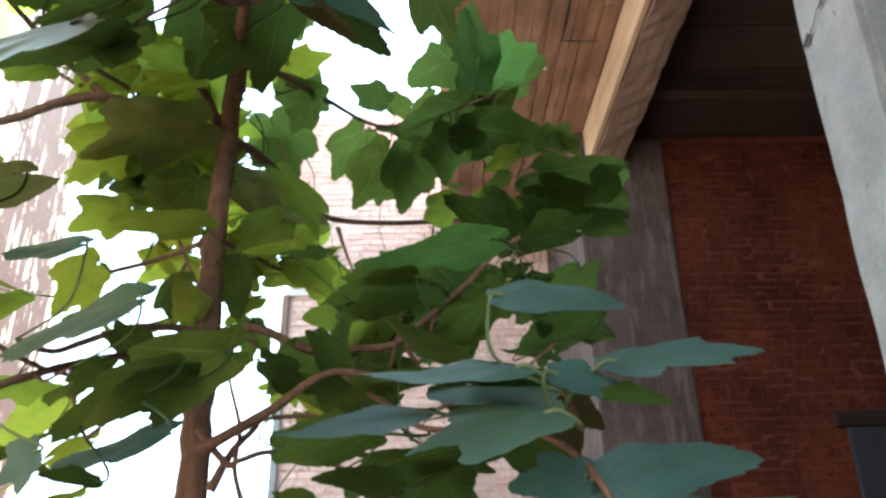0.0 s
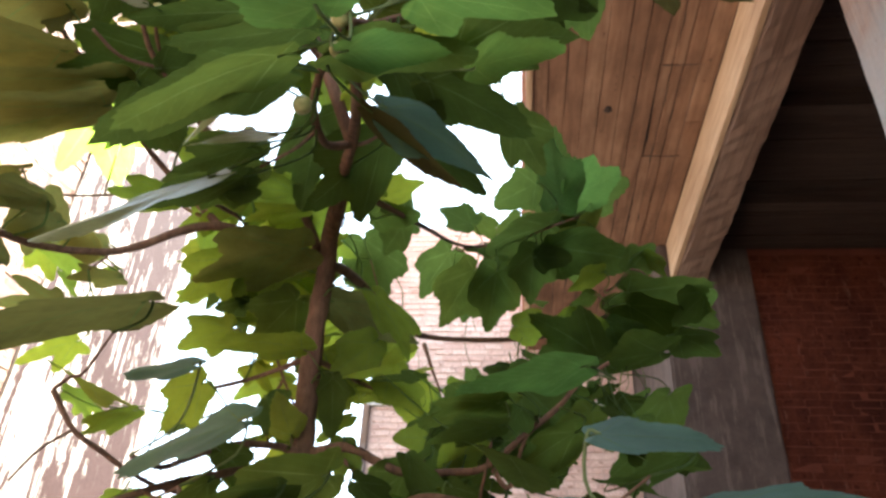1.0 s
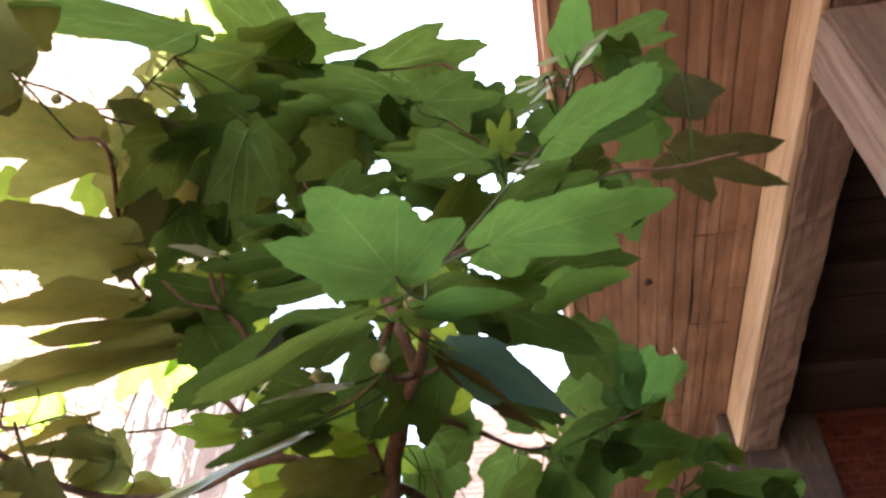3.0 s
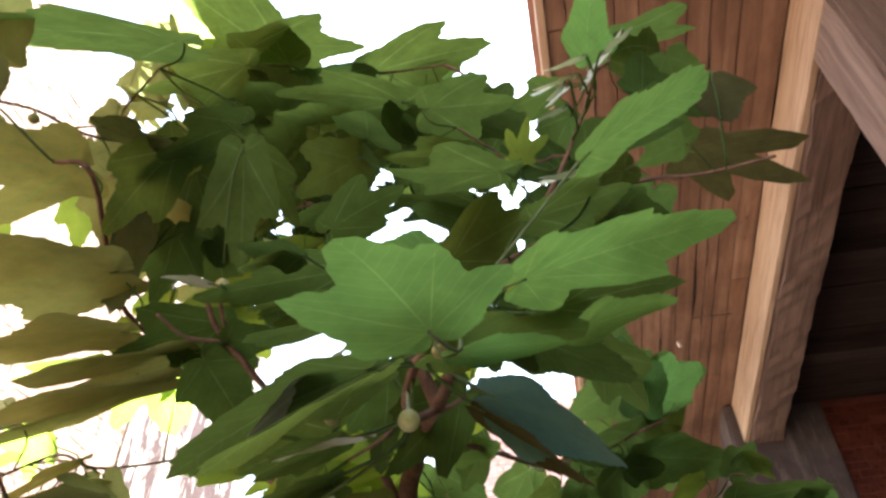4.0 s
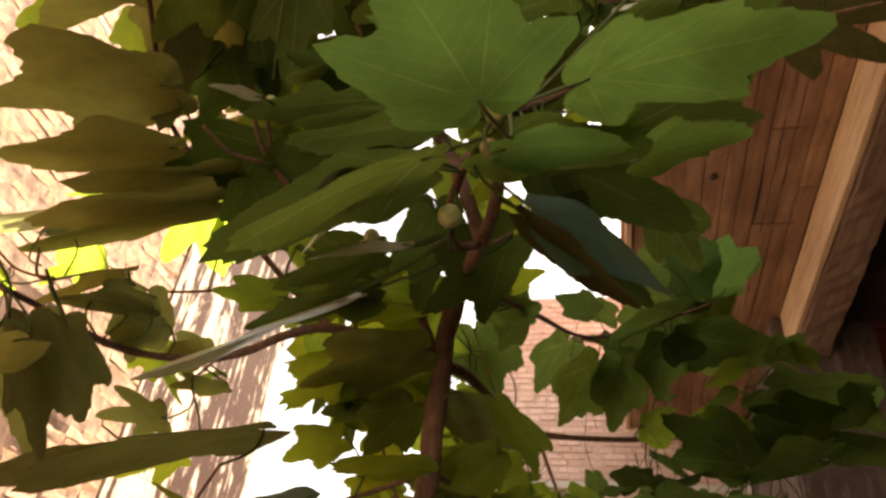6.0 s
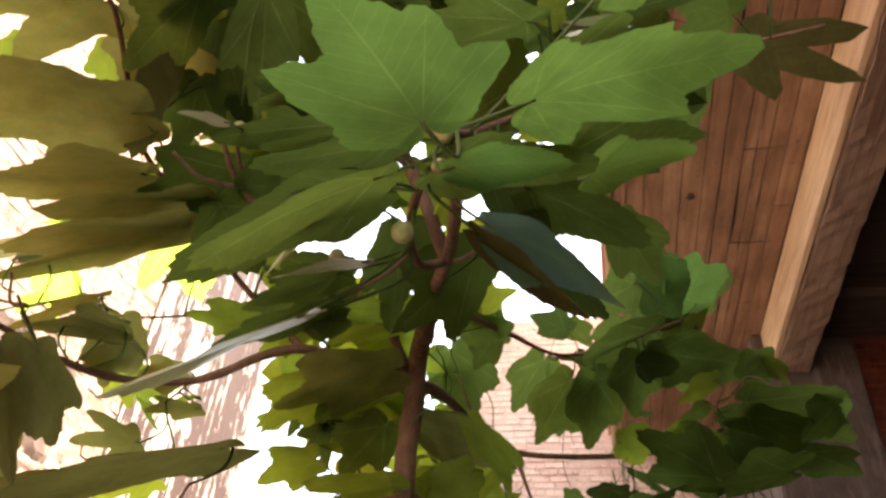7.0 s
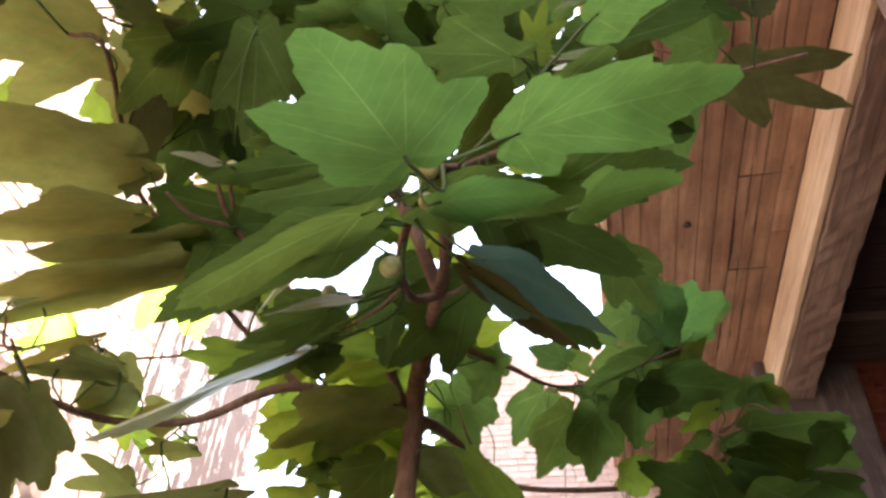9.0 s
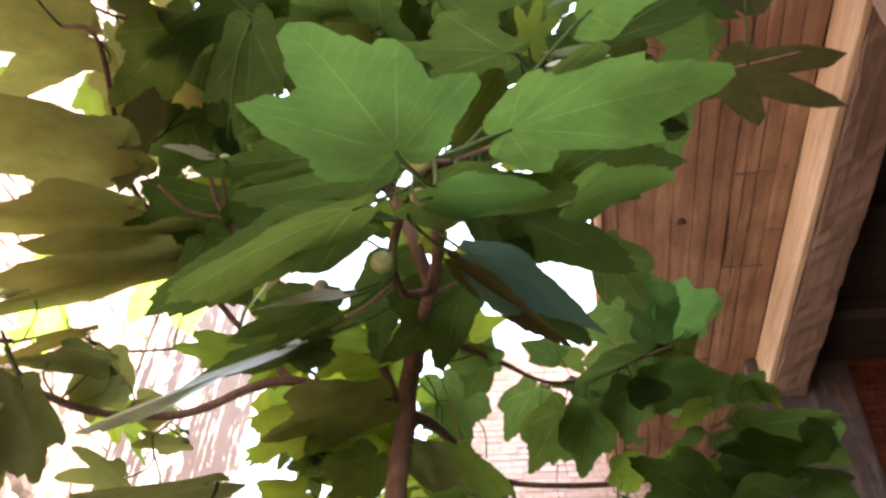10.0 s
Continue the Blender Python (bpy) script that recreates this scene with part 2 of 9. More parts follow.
def eave():
    soffit = thing("eave_soffit", "weathered brown wooden planks under the projecting eave", "soffit", kind="structure")
    edges = [0.085, 0.2, 0.335, 0.467, 0.60, 0.749, 0.87, 1.005, 1.085, 1.165, 1.285, 1.422]
    rnd = random.Random(4)
    joints = {7: [3.98, 5.03, 8.1], 8: [3.98, 5.03, 7.3], 6: [1.9, 6.4], 4: [2.7, 6.9], 9: [3.3, 5.9], 2: [5.2], 10: [4.6, 9.0], 5: [5.6], 3: [1.2, 7.7], 1: [3.5], 0: [2.2, 6.1]}
    for i, (a, b) in enumerate(zip(edges, edges[1:])):
        ys = [-2.5, *joints.get(i, []), 13.0]
        for y0, y1 in zip(ys, ys[1:]):
            gap = rnd.choice((0.0008, 0.0015, 0.0025, 0.0045))
            drop = rnd.uniform(-0.006, 0.004)
            bm = box_bm((a + gap, y0 + 0.004, EAVE_Z + drop), (b - gap, y1 - 0.004, EAVE_Z + 0.03), 0.004)
            n = max(2, int((y1 - y0) / 0.22))
            for k in range(1, n):
                bmesh.ops.bisect_plane(bm, geom=bm.verts[:] + bm.edges[:] + bm.faces[:], plane_co=(0, y0 + (y1 - y0) * k / n, 0), plane_no=(0, 1, 0))
            for v in bm.verts:
                p = Vector((v.co.x * 3, v.co.y * 1.6, i * 3.3 + y0))
                v.co.x += 0.006 * noise.noise(p)
                v.co.z += 0.007 * noise.noise(p * 1.7)
            part("plank", bm, M_PLANK, soffit)
    part("backing_board", box_bm((0.09, -2.49, EAVE_Z + 0.009), (1.42, 12.99, EAVE_Z + 0.02)), M_HEWN, soffit, "dark boards behind the plank seams")
    knot = bmesh.new()
    bmesh.ops.create_uvsphere(knot, u_segments=14, v_segments=8, radius=1)
    for v in knot.verts:
        v.co = Vector((0.67 + v.co.x * 0.03 * (1 + 0.3 * math.sin(5 * v.co.y)), 4.43 + v.co.y * 0.042, EAVE_Z - 0.006 + v.co.z * 0.008))
    part("knot", knot, M_CEIL, soffit, "dark round knot in a plank")
    # open cracks and worn edges along the seams
    for _ in range(44):
        x, y, run = rnd.choice(edges[1:-1]) + rnd.uniform(-0.008, 0.008), rnd.uniform(2.2, 8.5), rnd.uniform(0.12, 0.7)
        crack, n, wide = bmesh.new(), 7, rnd.uniform(0.002, 0.006)
        sides = []
        for k in range(n + 1):
            w = wide * math.sin(math.pi * (k + 0.3) / (n + 0.6)) * rnd.uniform(0.5, 1.4) + 0.0005
            c = x + rnd.uniform(-0.004, 0.004)
            sides.append([crack.verts.new((c + d, y + run * k / n, EAVE_Z - 0.0135 - 0.001 * h)) for d, h in ((-w, 0), (0, 1), (w, 0))])
        for one, two in zip(sides, sides[1:]):
            for j in (0, 1):
                crack.faces.new((one[j], one[j + 1], two[j + 1], two[j]))
        part("crack", crack, M_CEIL, soffit)
    # two cross battens' saw marks
    for y in (3.98, 5.03):
        part("crack", rough_box((1.0, y - 0.003, EAVE_Z - 0.008), (1.32, y + 0.003, EAVE_Z + 0.01), 0.05, 0.008, 0.001, int(y * 9)), M_HEWN, soffit, "dark crack across the planks")
    # fascia along the outer rim
    tagged(part("eave_fascia", rough_box((0.035, -2.5, 5.70), (0.083, 13.0, 5.90), 0.25, 0.006, 0.006, 3), M_BEAM),
           "pale weathered wooden fascia along the eave", "fascia", kind="structure")
    tagged(part("roof", box_bm((0.0, -2.6, 5.905), (9.0, 13.1, 6.05)), M_ROOF), "flat earthen roof above the eave", "roof", kind="structure")


def porch():
    tagged(part("porch_beam", rough_box((BEAM_X0 + 0.05, -2.5, BEAM_Z), (BEAM_X1, END_Y + 0.2, 5.9), 0.09, 0.024, 0.014, 7), M_HEWN),
           "long dark hewn wooden beam with ragged lower edge", "beam", kind="structure")
    tagged(part("beam_board", rough_box((BEAM_X0 + 0.004, -2.5, BEAM_Z + 0.012), (BEAM_X0 + 0.046, END_Y + 0.05, EAVE_Z - 0.004), 0.16, 0.004, 0.004, 17), M_BEAM),
           "pale yellowish board nailed along the beam", "board", kind="structure")
    post = rough_box((1.42, 2.02, 0.58), (1.75, 2.40, BEAM_Z + 0.005), 0.1, 0.009, 0.02, 11)
    post = tagged(part("porch_post", post, M_POST), "grey limewashed rough square post under the beam", "post", kind="structure")
    # a ragged crack across its yard side
    rnd, line = random.Random(6), bmesh.new()
    last = None
    for k in range(15):
        y, z = 2.075 + 0.29 * k / 14 + rnd.uniform(-0.012, 0.012), 3.67 - 0.14 * k / 14 + rnd.uniform(-0.012, 0.012)
        w = rnd.uniform(0.002, 0.005) + (0.012 if k in (5, 12, 13) else 0)
        now = [line.verts.new((1.406 - d, y, z + h)) for d, h in ((0, -w), (0.002, 0), (0, w))]
        if last:
            for j in (0, 1):
                line.faces.new((last[j], last[j + 1], now[j + 1], now[j]))
        last = now
    part("crack", line, M_CEIL, post, "dark ragged crack in the limewash")
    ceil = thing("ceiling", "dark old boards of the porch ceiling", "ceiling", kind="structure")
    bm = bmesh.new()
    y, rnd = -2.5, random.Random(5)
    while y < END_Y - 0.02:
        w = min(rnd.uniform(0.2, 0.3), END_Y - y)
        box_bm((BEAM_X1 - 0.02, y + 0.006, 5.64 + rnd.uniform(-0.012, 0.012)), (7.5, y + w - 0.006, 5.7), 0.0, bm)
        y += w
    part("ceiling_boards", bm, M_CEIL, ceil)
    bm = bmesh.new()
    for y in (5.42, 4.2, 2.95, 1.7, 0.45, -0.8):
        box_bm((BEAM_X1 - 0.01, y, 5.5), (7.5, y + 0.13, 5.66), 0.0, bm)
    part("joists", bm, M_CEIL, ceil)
    # unseen floor, its pale colour added as a reflector for the red wall
    tagged(part("porch_floor", rough_box((1.40, -2.5, -0.1), (7.6, END_Y, 0.6), 0.5, 0.01, 0.02, 2), M_FLOOR), "unseen porch floor, made pale to bounce light upwards", "floor", kind="structure")
    # end wall of the porch: plastered pier and red brick
    tagged(part("pier", rough_box((1.33, END_Y, -0.1), (2.19, END_Y + 0.5, 5.72), 0.16, 0.012, 0.02, 5), M_PILASTER),
           "grey flaking plaster pier at the end of the porch", "pier", kind="structure")


def brick_mesh(name, rnd, size, wob, material):
    """A worn brick about its centre; x across the wall's face, y along it, z up."""
    bm = box_bm([-s / 2 for s in size], [s / 2 for s in size])
    for at, no in (((0, -size[1] * 0.22, 0), (0, 1, 0)), ((0, size[1] * 0.2, 0), (0, 1, 0))):
        bmesh.ops.bisect_plane(bm, geom=bm.verts[:] + bm.edges[:] + bm.faces[:], plane_co=at, plane_no=no)
    for v in bm.verts:
        v.co += Vector((rnd.uniform(-wob, wob) * 0.3, rnd.uniform(-wob, wob) * 1.5, rnd.uniform(-wob, wob)))
    front = [e for e in bm.edges if all(v.co.x > 0 for v in e.verts)]
    bmesh.ops.bevel(bm, geom=front, offset=0.004, segments=1, affect="EDGES")
    return mesh_of(name, bm, material)


def wall_box(name, lo, hi, material, label, category="wall"):
    return tagged(part(name, box_bm(lo, hi), material), label, category, kind="structure")


def joined_bricks(name, parent, origin, along, out, length, height, brick, joint, rnd, material, proud=0.012, skip=None, worn=0.006):
    """Courses of bricks as one mesh, on a wall face."""
    along, out = Vector(along), Vector(out)
    verts, faces = [], []
    rows = int(height / (brick[1] + joint))
    for r in range(rows):
        z = r * (brick[1] + joint)
        s = -rnd.uniform(0, brick[0])
        while s < length:
            w = brick[0] * rnd.uniform(0.75, 1.15)
            a, b = max(0, s), min(length, s + w)
            if b - a > 0.03 and not (skip and skip(origin[0], (Vector(origin) + along * (a + b) / 2).y, origin[2] + z)):
                d = proud * rnd.uniform(0.2, 1.8)
                jz = rnd.uniform(-0.006, 0.006)
                i = len(verts)
                for depth, inset in ((-0.02, 0.0), (d, worn)):
                    for u, w2 in ((a + inset, z + inset), (b - inset, z + inset), (b - inset, z + brick[1] - inset), (a + inset, z + brick[1] - inset)):
                        p = Vector(origin) + along * (u + rnd.uniform(-0.006, 0.006)) + out * (depth + rnd.uniform(-0.5, 0.5) * worn)
                        verts.append((p.x, p.y, p.z + w2 + jz + rnd.uniform(-0.004, 0.004)))
                faces += [(i + 4, i + 5, i + 6, i + 7), (i, i + 1, i + 5, i + 4), (i + 1, i + 2, i + 6, i + 5), (i + 2, i + 3, i + 7, i + 6), (i + 3, i, i + 4, i + 7)]
            s += w + joint
    me = bpy.data.meshes.new(name)
    me.from_pydata(verts, [], faces)
    me.materials.append(material)
    ob = part(name, me, None, parent)
    return tagged(ob, kind="stuff")


def red_wall():
    w = wall_box("wall_north", (2.19, END_Y + 0.03, -0.1), (8.0, END_Y + 0.5, 5.72), M_REDMORTAR, "dark red painted brick end wall of the porch")
    joined_bricks("bricks", w, (2.2, END_Y + 0.03, 0.0), (1, 0, 0), (0, -1, 0), 3.4, 5.66, (0.215, 0.067), 0.003, random.Random(8), M_RED, 0.0012, worn=0.002)
    wall_box("wall_east", (7.6, -3, -0.1), (8.0, END_Y + 0.03, 5.72), M_REDMORTAR, "dark red inner wall of the porch")
    # the south wall is unseen, added to block light from the porch
    wall_box("wall_porch_south", (1.78, -2.9, -0.1), (7.6, -2.55, 5.9), M_REDMORTAR, "unseen dark red wall added to keep light out of the porch")
    wall_box("wall_facade", (1.40, END_Y + 0.5, -0.1), (1.75, 13.0, 5.72), M_PILASTER, "grey plastered facade under the eave")
    wall_box("wall_south", (-6.0, -5.2, -0.1), (8.0, -4.9, 3.4), M_WHITE, "pale plastered yard wall")
    door = thing("door_1", "grey painted door with a wooden lintel", "door", kind="structure")
    part("door_leaf", rough_box((3.42, END_Y - 0.02, 0.65), (4.35, END_Y + 0.05, 2.78), 0.3, 0.003, 0.005), M_DOOR, door)
    part("lintel", rough_box((3.32, END_Y - 0.04, 2.79), (4.5, END_Y + 0.05, 2.92), 0.15, 0.006, 0.008), M_CEIL, door)


def back_house():
    y = 9.0
    house = thing("brick_house", "far brick house wall with a grey corner", "house")
    wall = part("wall", box_bm((-1.95, y, -0.1), (1.38, y + 0.4, 7.65)), M_FARMORTAR, house)
    joined_bricks("bricks", wall, (-1.9, y, 2.2), (1, 0, 0), (0, -1, 0), 3.25, 5.4, (0.23, 0.07), 0.014, random.Random(9), M_FAR, 0.012)
    part("corner_pipe", rough_box((-2.02, y - 0.07, -0.1), (-1.93, y + 0.3, 4.95), 0.3, 0.004, 0.01), M_POST, house, "grey corner strip")
    part("string_course", rough_box((-1.98, y - 0.06, 4.93), (1.38, y, 5.02), 0.3, 0.006, 0.008), M_WHITE, house, "pale string course")


eave()
porch()
red_wall()
back_house()


# ---- the fig tree ----
def leaf_material(name, base, glow, joined=False, thin=0.5, gloss=0.0, rough=0.5, veined=0.14):
    """Leaf tissue: a waxy surface that also lets light through."""
    m, nt, b = mat(name, rough, gloss)
    v = coords(nt)
    blotch = noise_tex(nt, v, 14, 5, 0.65)
    fine = noise_tex(nt, v, 160, 3, 0.6)
    rand = piece_random(nt, joined)
    tone = ramp(nt, rand, [(0.0, (0.6, 0.64, 0.62)), (0.3, (0.85, 0.9, 0.85)), (0.6, (1.0, 1.05, 0.95)), (0.8, (1.05, 1.05, 0.9)), (1.0, (1.18, 1.1, 0.82))])
    col = mixed(nt, 1.0, ramp(nt, blotch, [(0.3, tuple(c * 0.62 for c in base)), (0.7, base)]), tone, "MULTIPLY")
    col = mixed(nt, 0.35, col, ramp(nt, fine, [(0.35, (0.6, 0.6, 0.6)), (0.65, (1, 1, 1))]), "MULTIPLY")
    # side veins, slanting off the midrib
    uv = nt.nodes.new("ShaderNodeUVMap")
    uv.uv_map = "leaf"
    split = nt.nodes.new("ShaderNodeSeparateXYZ")
    nt.links.new(uv.outputs[0], split.inputs[0])

    def calc(op, a, c):
        n = nt.nodes.new("ShaderNodeMath")
        n.operation = op
        for k, value in enumerate((a, c)):
            if isinstance(value, (int, float)):
                n.inputs[k].default_value = value
            else:
                nt.links.new(value, n.inputs[k])
        return n.outputs[0]

    slant = calc("SUBTRACT", split.outputs[0], calc("MULTIPLY", calc("ABSOLUTE", split.outputs[1], 0), 0.75))
    wobble = calc("ADD", calc("MULTIPLY", slant, 9.0), calc("MULTIPLY", blotch, 0.7))
    line = calc("GREATER_THAN", calc("ABSOLUTE", calc("SUBTRACT", calc("FRACT", wobble, 0), 0.5), 0), 0.465)
    col = mixed(nt, calc("MULTIPLY", line, veined), col, (0.2, 0.28, 0.15))
    nt.links.new(col, b.inputs["Base Color"])
    bump(nt, b, mixed(nt, 0.6, fine, blotch), 0.6, 0.004)
    through_leaf = nt.nodes.new("ShaderNodeBsdfTranslucent")
    nt.links.new(mixed(nt, 1.0, ramp(nt, blotch, [(0.3, tuple(c * 0.68 for c in glow)), (0.7, glow)]), tone, "MULTIPLY"), through_leaf.inputs["Color"])
    mix = node(nt, "ShaderNodeMixShader", Fac=thin)
    nt.links.new(b.outputs[0], mix.inputs[1])
    nt.links.new(through_leaf.outputs[0], mix.inputs[2])
    nt.links.new(mix.outputs[0], nt.nodes["Material Output"].inputs["Surface"])
    return m


M_LEAF = leaf_material("fig_leaf", (0.046, 0.066, 0.021), (0.15, 0.215, 0.042))
M_LEAF_JOINED = leaf_material("fig_leaf_joined", (0.046, 0.066, 0.021), (0.15, 0.215, 0.042), True)
# brighter copy of the leaf tissue for blades under open sky
M_LIT = leaf_material("lit_leaf", (0.055, 0.102, 0.041), (0.24, 0.41, 0.085), veined=0.3)
# olive tone, for the leaves on the garden wall's side
M_OLIVE = leaf_material("olive_toned_leaf", (0.1, 0.1, 0.046), (0.35, 0.335, 0.095))
M_OLIVE_JOINED = leaf_material("olive_toned_leaf_joined", (0.1, 0.1, 0.046), (0.35, 0.335, 0.095), True)
# leaf tops that mirror the sky: its blue-green is put into the base colour
M_SKYLIT = leaf_material("skylit_leaf", (0.1, 0.185, 0.172), (0.11, 0.19, 0.1), gloss=0.4)
# yellower copy of the tissue: sun and wall light from behind, put into colour
M_BACKLIT = leaf_material("backlit_leaf", (0.066, 0.09, 0.04), (0.42, 0.52, 0.05))
M_BACKLIT_JOINED = leaf_material("backlit_leaf_joined", (0.066, 0.09, 0.04), (0.42, 0.52, 0.05), True)
# brownish leaves, and a darker stand-in for one shaded by the eave
M_OLD_SHADED = leaf_material("dull_brownish_leaf", (0.07, 0.06, 0.03), (0.09, 0.08, 0.025))
# green leaves seen at a glancing angle: their bright glint is the base colour
M_GLINT = leaf_material("glint_leaf", (0.66, 0.68, 0.6), (0.4, 0.46, 0.2), thin=0.3, gloss=0.5)
# glossy leaf whose base is also paled for the sky's sheen
M_SHEEN = leaf_material("sheen_tinted_leaf", (0.31, 0.325, 0.25), (0.24, 0.3, 0.12), thin=0.25, gloss=1.0, rough=0.32)
M_STALK = leaf_material("leaf_stalk", (0.3, 0.36, 0.19), (0.2, 0.25, 0.08))
M_VEIN = leaf_material("leaf_vein", (0.11, 0.15, 0.07), (0.25, 0.34, 0.1))
M_BRIGHT_VEIN = leaf_material("bright_leaf_vein", (0.105, 0.17, 0.07), (0.32, 0.49, 0.12))
M_BARK, _nt, _b = mat("fig_bark", 0.85, 0.2)
_v = coords(_nt, (1, 1, 0.35))
_n = noise_tex(_nt, _v, 60, 7, 0.7)
_n2 = noise_tex(_nt, coords(_nt), 7, 4)
_c = mixed(_nt, 0.6, ramp(_nt, _n, [(0.3, (0.07, 0.042, 0.03)), (0.7, (0.2, 0.12, 0.08))]), ramp(_nt, _n2, [(0.3, (0.7, 0.62, 0.55)), (0.7, (1.3, 1.2, 1.1))]), "MULTIPLY")
_nt.links.new(_c, _b.inputs["Base Color"])
bump(_nt, _b, _n, 0.6, 0.006)
M_FIG, _nt, _b = mat("green_fig", 0.5, 0.3)
_n = noise_tex(_nt, coords(_nt), 90, 4)
_nt.links.new(ramp(_nt, _n, [(0.35, (0.2, 0.2, 0.07)), (0.65, (0.33, 0.31, 0.13))]), _b.inputs["Base Color"])

tree = thing("fig_tree", "slender fig tree with broad lobed leaves and small green figs", "tree")
RND = random.Random(77)


def smooth_path(points, per=5):
    """Catmull-Rom through the points."""
    p = [Vector(q) for q in points]
    p = [p[0] * 2 - p[1], *p, p[-1] * 2 - p[-2]]
    out = []
    for a, b, c, d in zip(p, p[1:], p[2:], p[3:]):
        for k in range(per):
            t = k / per
            out.append(0.5 * ((2 * b) + (c - a) * t + (2 * a - 5 * b + 4 * c - d) * t * t + (3 * b - a - 3 * c + d) * t ** 3))
    return out + [p[-2]]


def tube(bm, path, radii, sides=8, mat_index=0, knot=0.0):
    rings, side = [], None
    for i, p in enumerate(path):
        ahead = (path[min(i + 1, len(path) - 1)] - path[max(i - 1, 0)]).normalized()
        side = (side or ahead.orthogonal())
        side = (side - ahead * side.dot(ahead)).normalized()
        up = ahead.cross(side)
        ring = []
        for k in range(sides):
            a = 2 * math.pi * k / sides
            r = radii[i] * (1 + knot * noise.noise(p * 22 + Vector((k * 0.9, 0, 0))))
            ring.append(bm.verts.new(p + side * math.cos(a) * r + up * math.sin(a) * r))
        rings.append(ring)
    made = []
    for a, b in zip(rings, rings[1:]):
        for k in range(sides):
            made.append(bm.faces.new((a[k], a[(k + 1) % sides], b[(k + 1) % sides], b[k])))
    made.append(bm.faces.new(rings[0][::-1]))
    made.append(bm.faces.new(rings[-1]))
    for f in made:
        f.smooth, f.material_index = True, mat_index


def tree_limb(name, points, r0, r1):
    path = smooth_path(points)
    n = len(path) - 1
    radii = [r0 + (r1 - r0) * (i / n) ** 0.8 for i in range(n + 1)]
    bm = bmesh.new()
    tube(bm, path, radii, 10 if r0 > 0.01 else 7, 0, 0.22)
    return part(name, bm, M_BARK, tree)


LOBES = {
    "m": ([(0.0, 1.0, 0.85), (0.86, 0.93, 0.75), (-0.86, 0.93, 0.75), (1.8, 0.64, 0.8), (-1.8, 0.64, 0.8)], 0.52),
    "f": ([(0.0, 1.0, 0.62), (0.82, 0.9, 0.55), (-0.82, 0.9, 0.55), (1.7, 0.62, 0.65), (-1.7, 0.62, 0.65)], 0.4),
    "o": ([(0.0, 1.0, 1.4), (1.15, 0.66, 1.0), (-1.15, 0.66, 1.0), (2.0, 0.42, 0.9), (-2.0, 0.42, 0.9)], 0.4),
    "b": ([(0.0, 1.0, 0.75), (0.55, 0.76, 0.5), (-0.55, 0.74, 0.5), (1.35, 0.5, 0.7), (-1.35, 0.52, 0.7)], 0.4),
    "a": ([(0.0, 1.14, 0.66), (-0.71, 0.93, 0.6), (-1.47, 0.58, 0.55), (1.1, 0.72, 0.62), (0.5, 0.84, 0.56)], 0.5),
    "v": ([(0.0, 1.0, 1.0), (0.9, 0.86, 0.85), (-0.9, 0.86, 0.85), (1.85, 0.72, 0.85), (-1.85, 0.72, 0.85)], 0.6),
}


def leaf_radius(kind, phi, vary):
    lobes, floor = LOBES[kind]
    r = 0.0
    for i, (at, length, wide) in enumerate(lobes):
        d = abs(phi - at) / wide
        if d < 1:
            r += (length * vary[i] * (1 - d ** 1.35)) ** 4
    behind = max(0.0, abs(phi) - 1.25) / 1.5
    return (r + floor ** 4) ** 0.25 * (1 - 0.78 * behind ** 0.75)


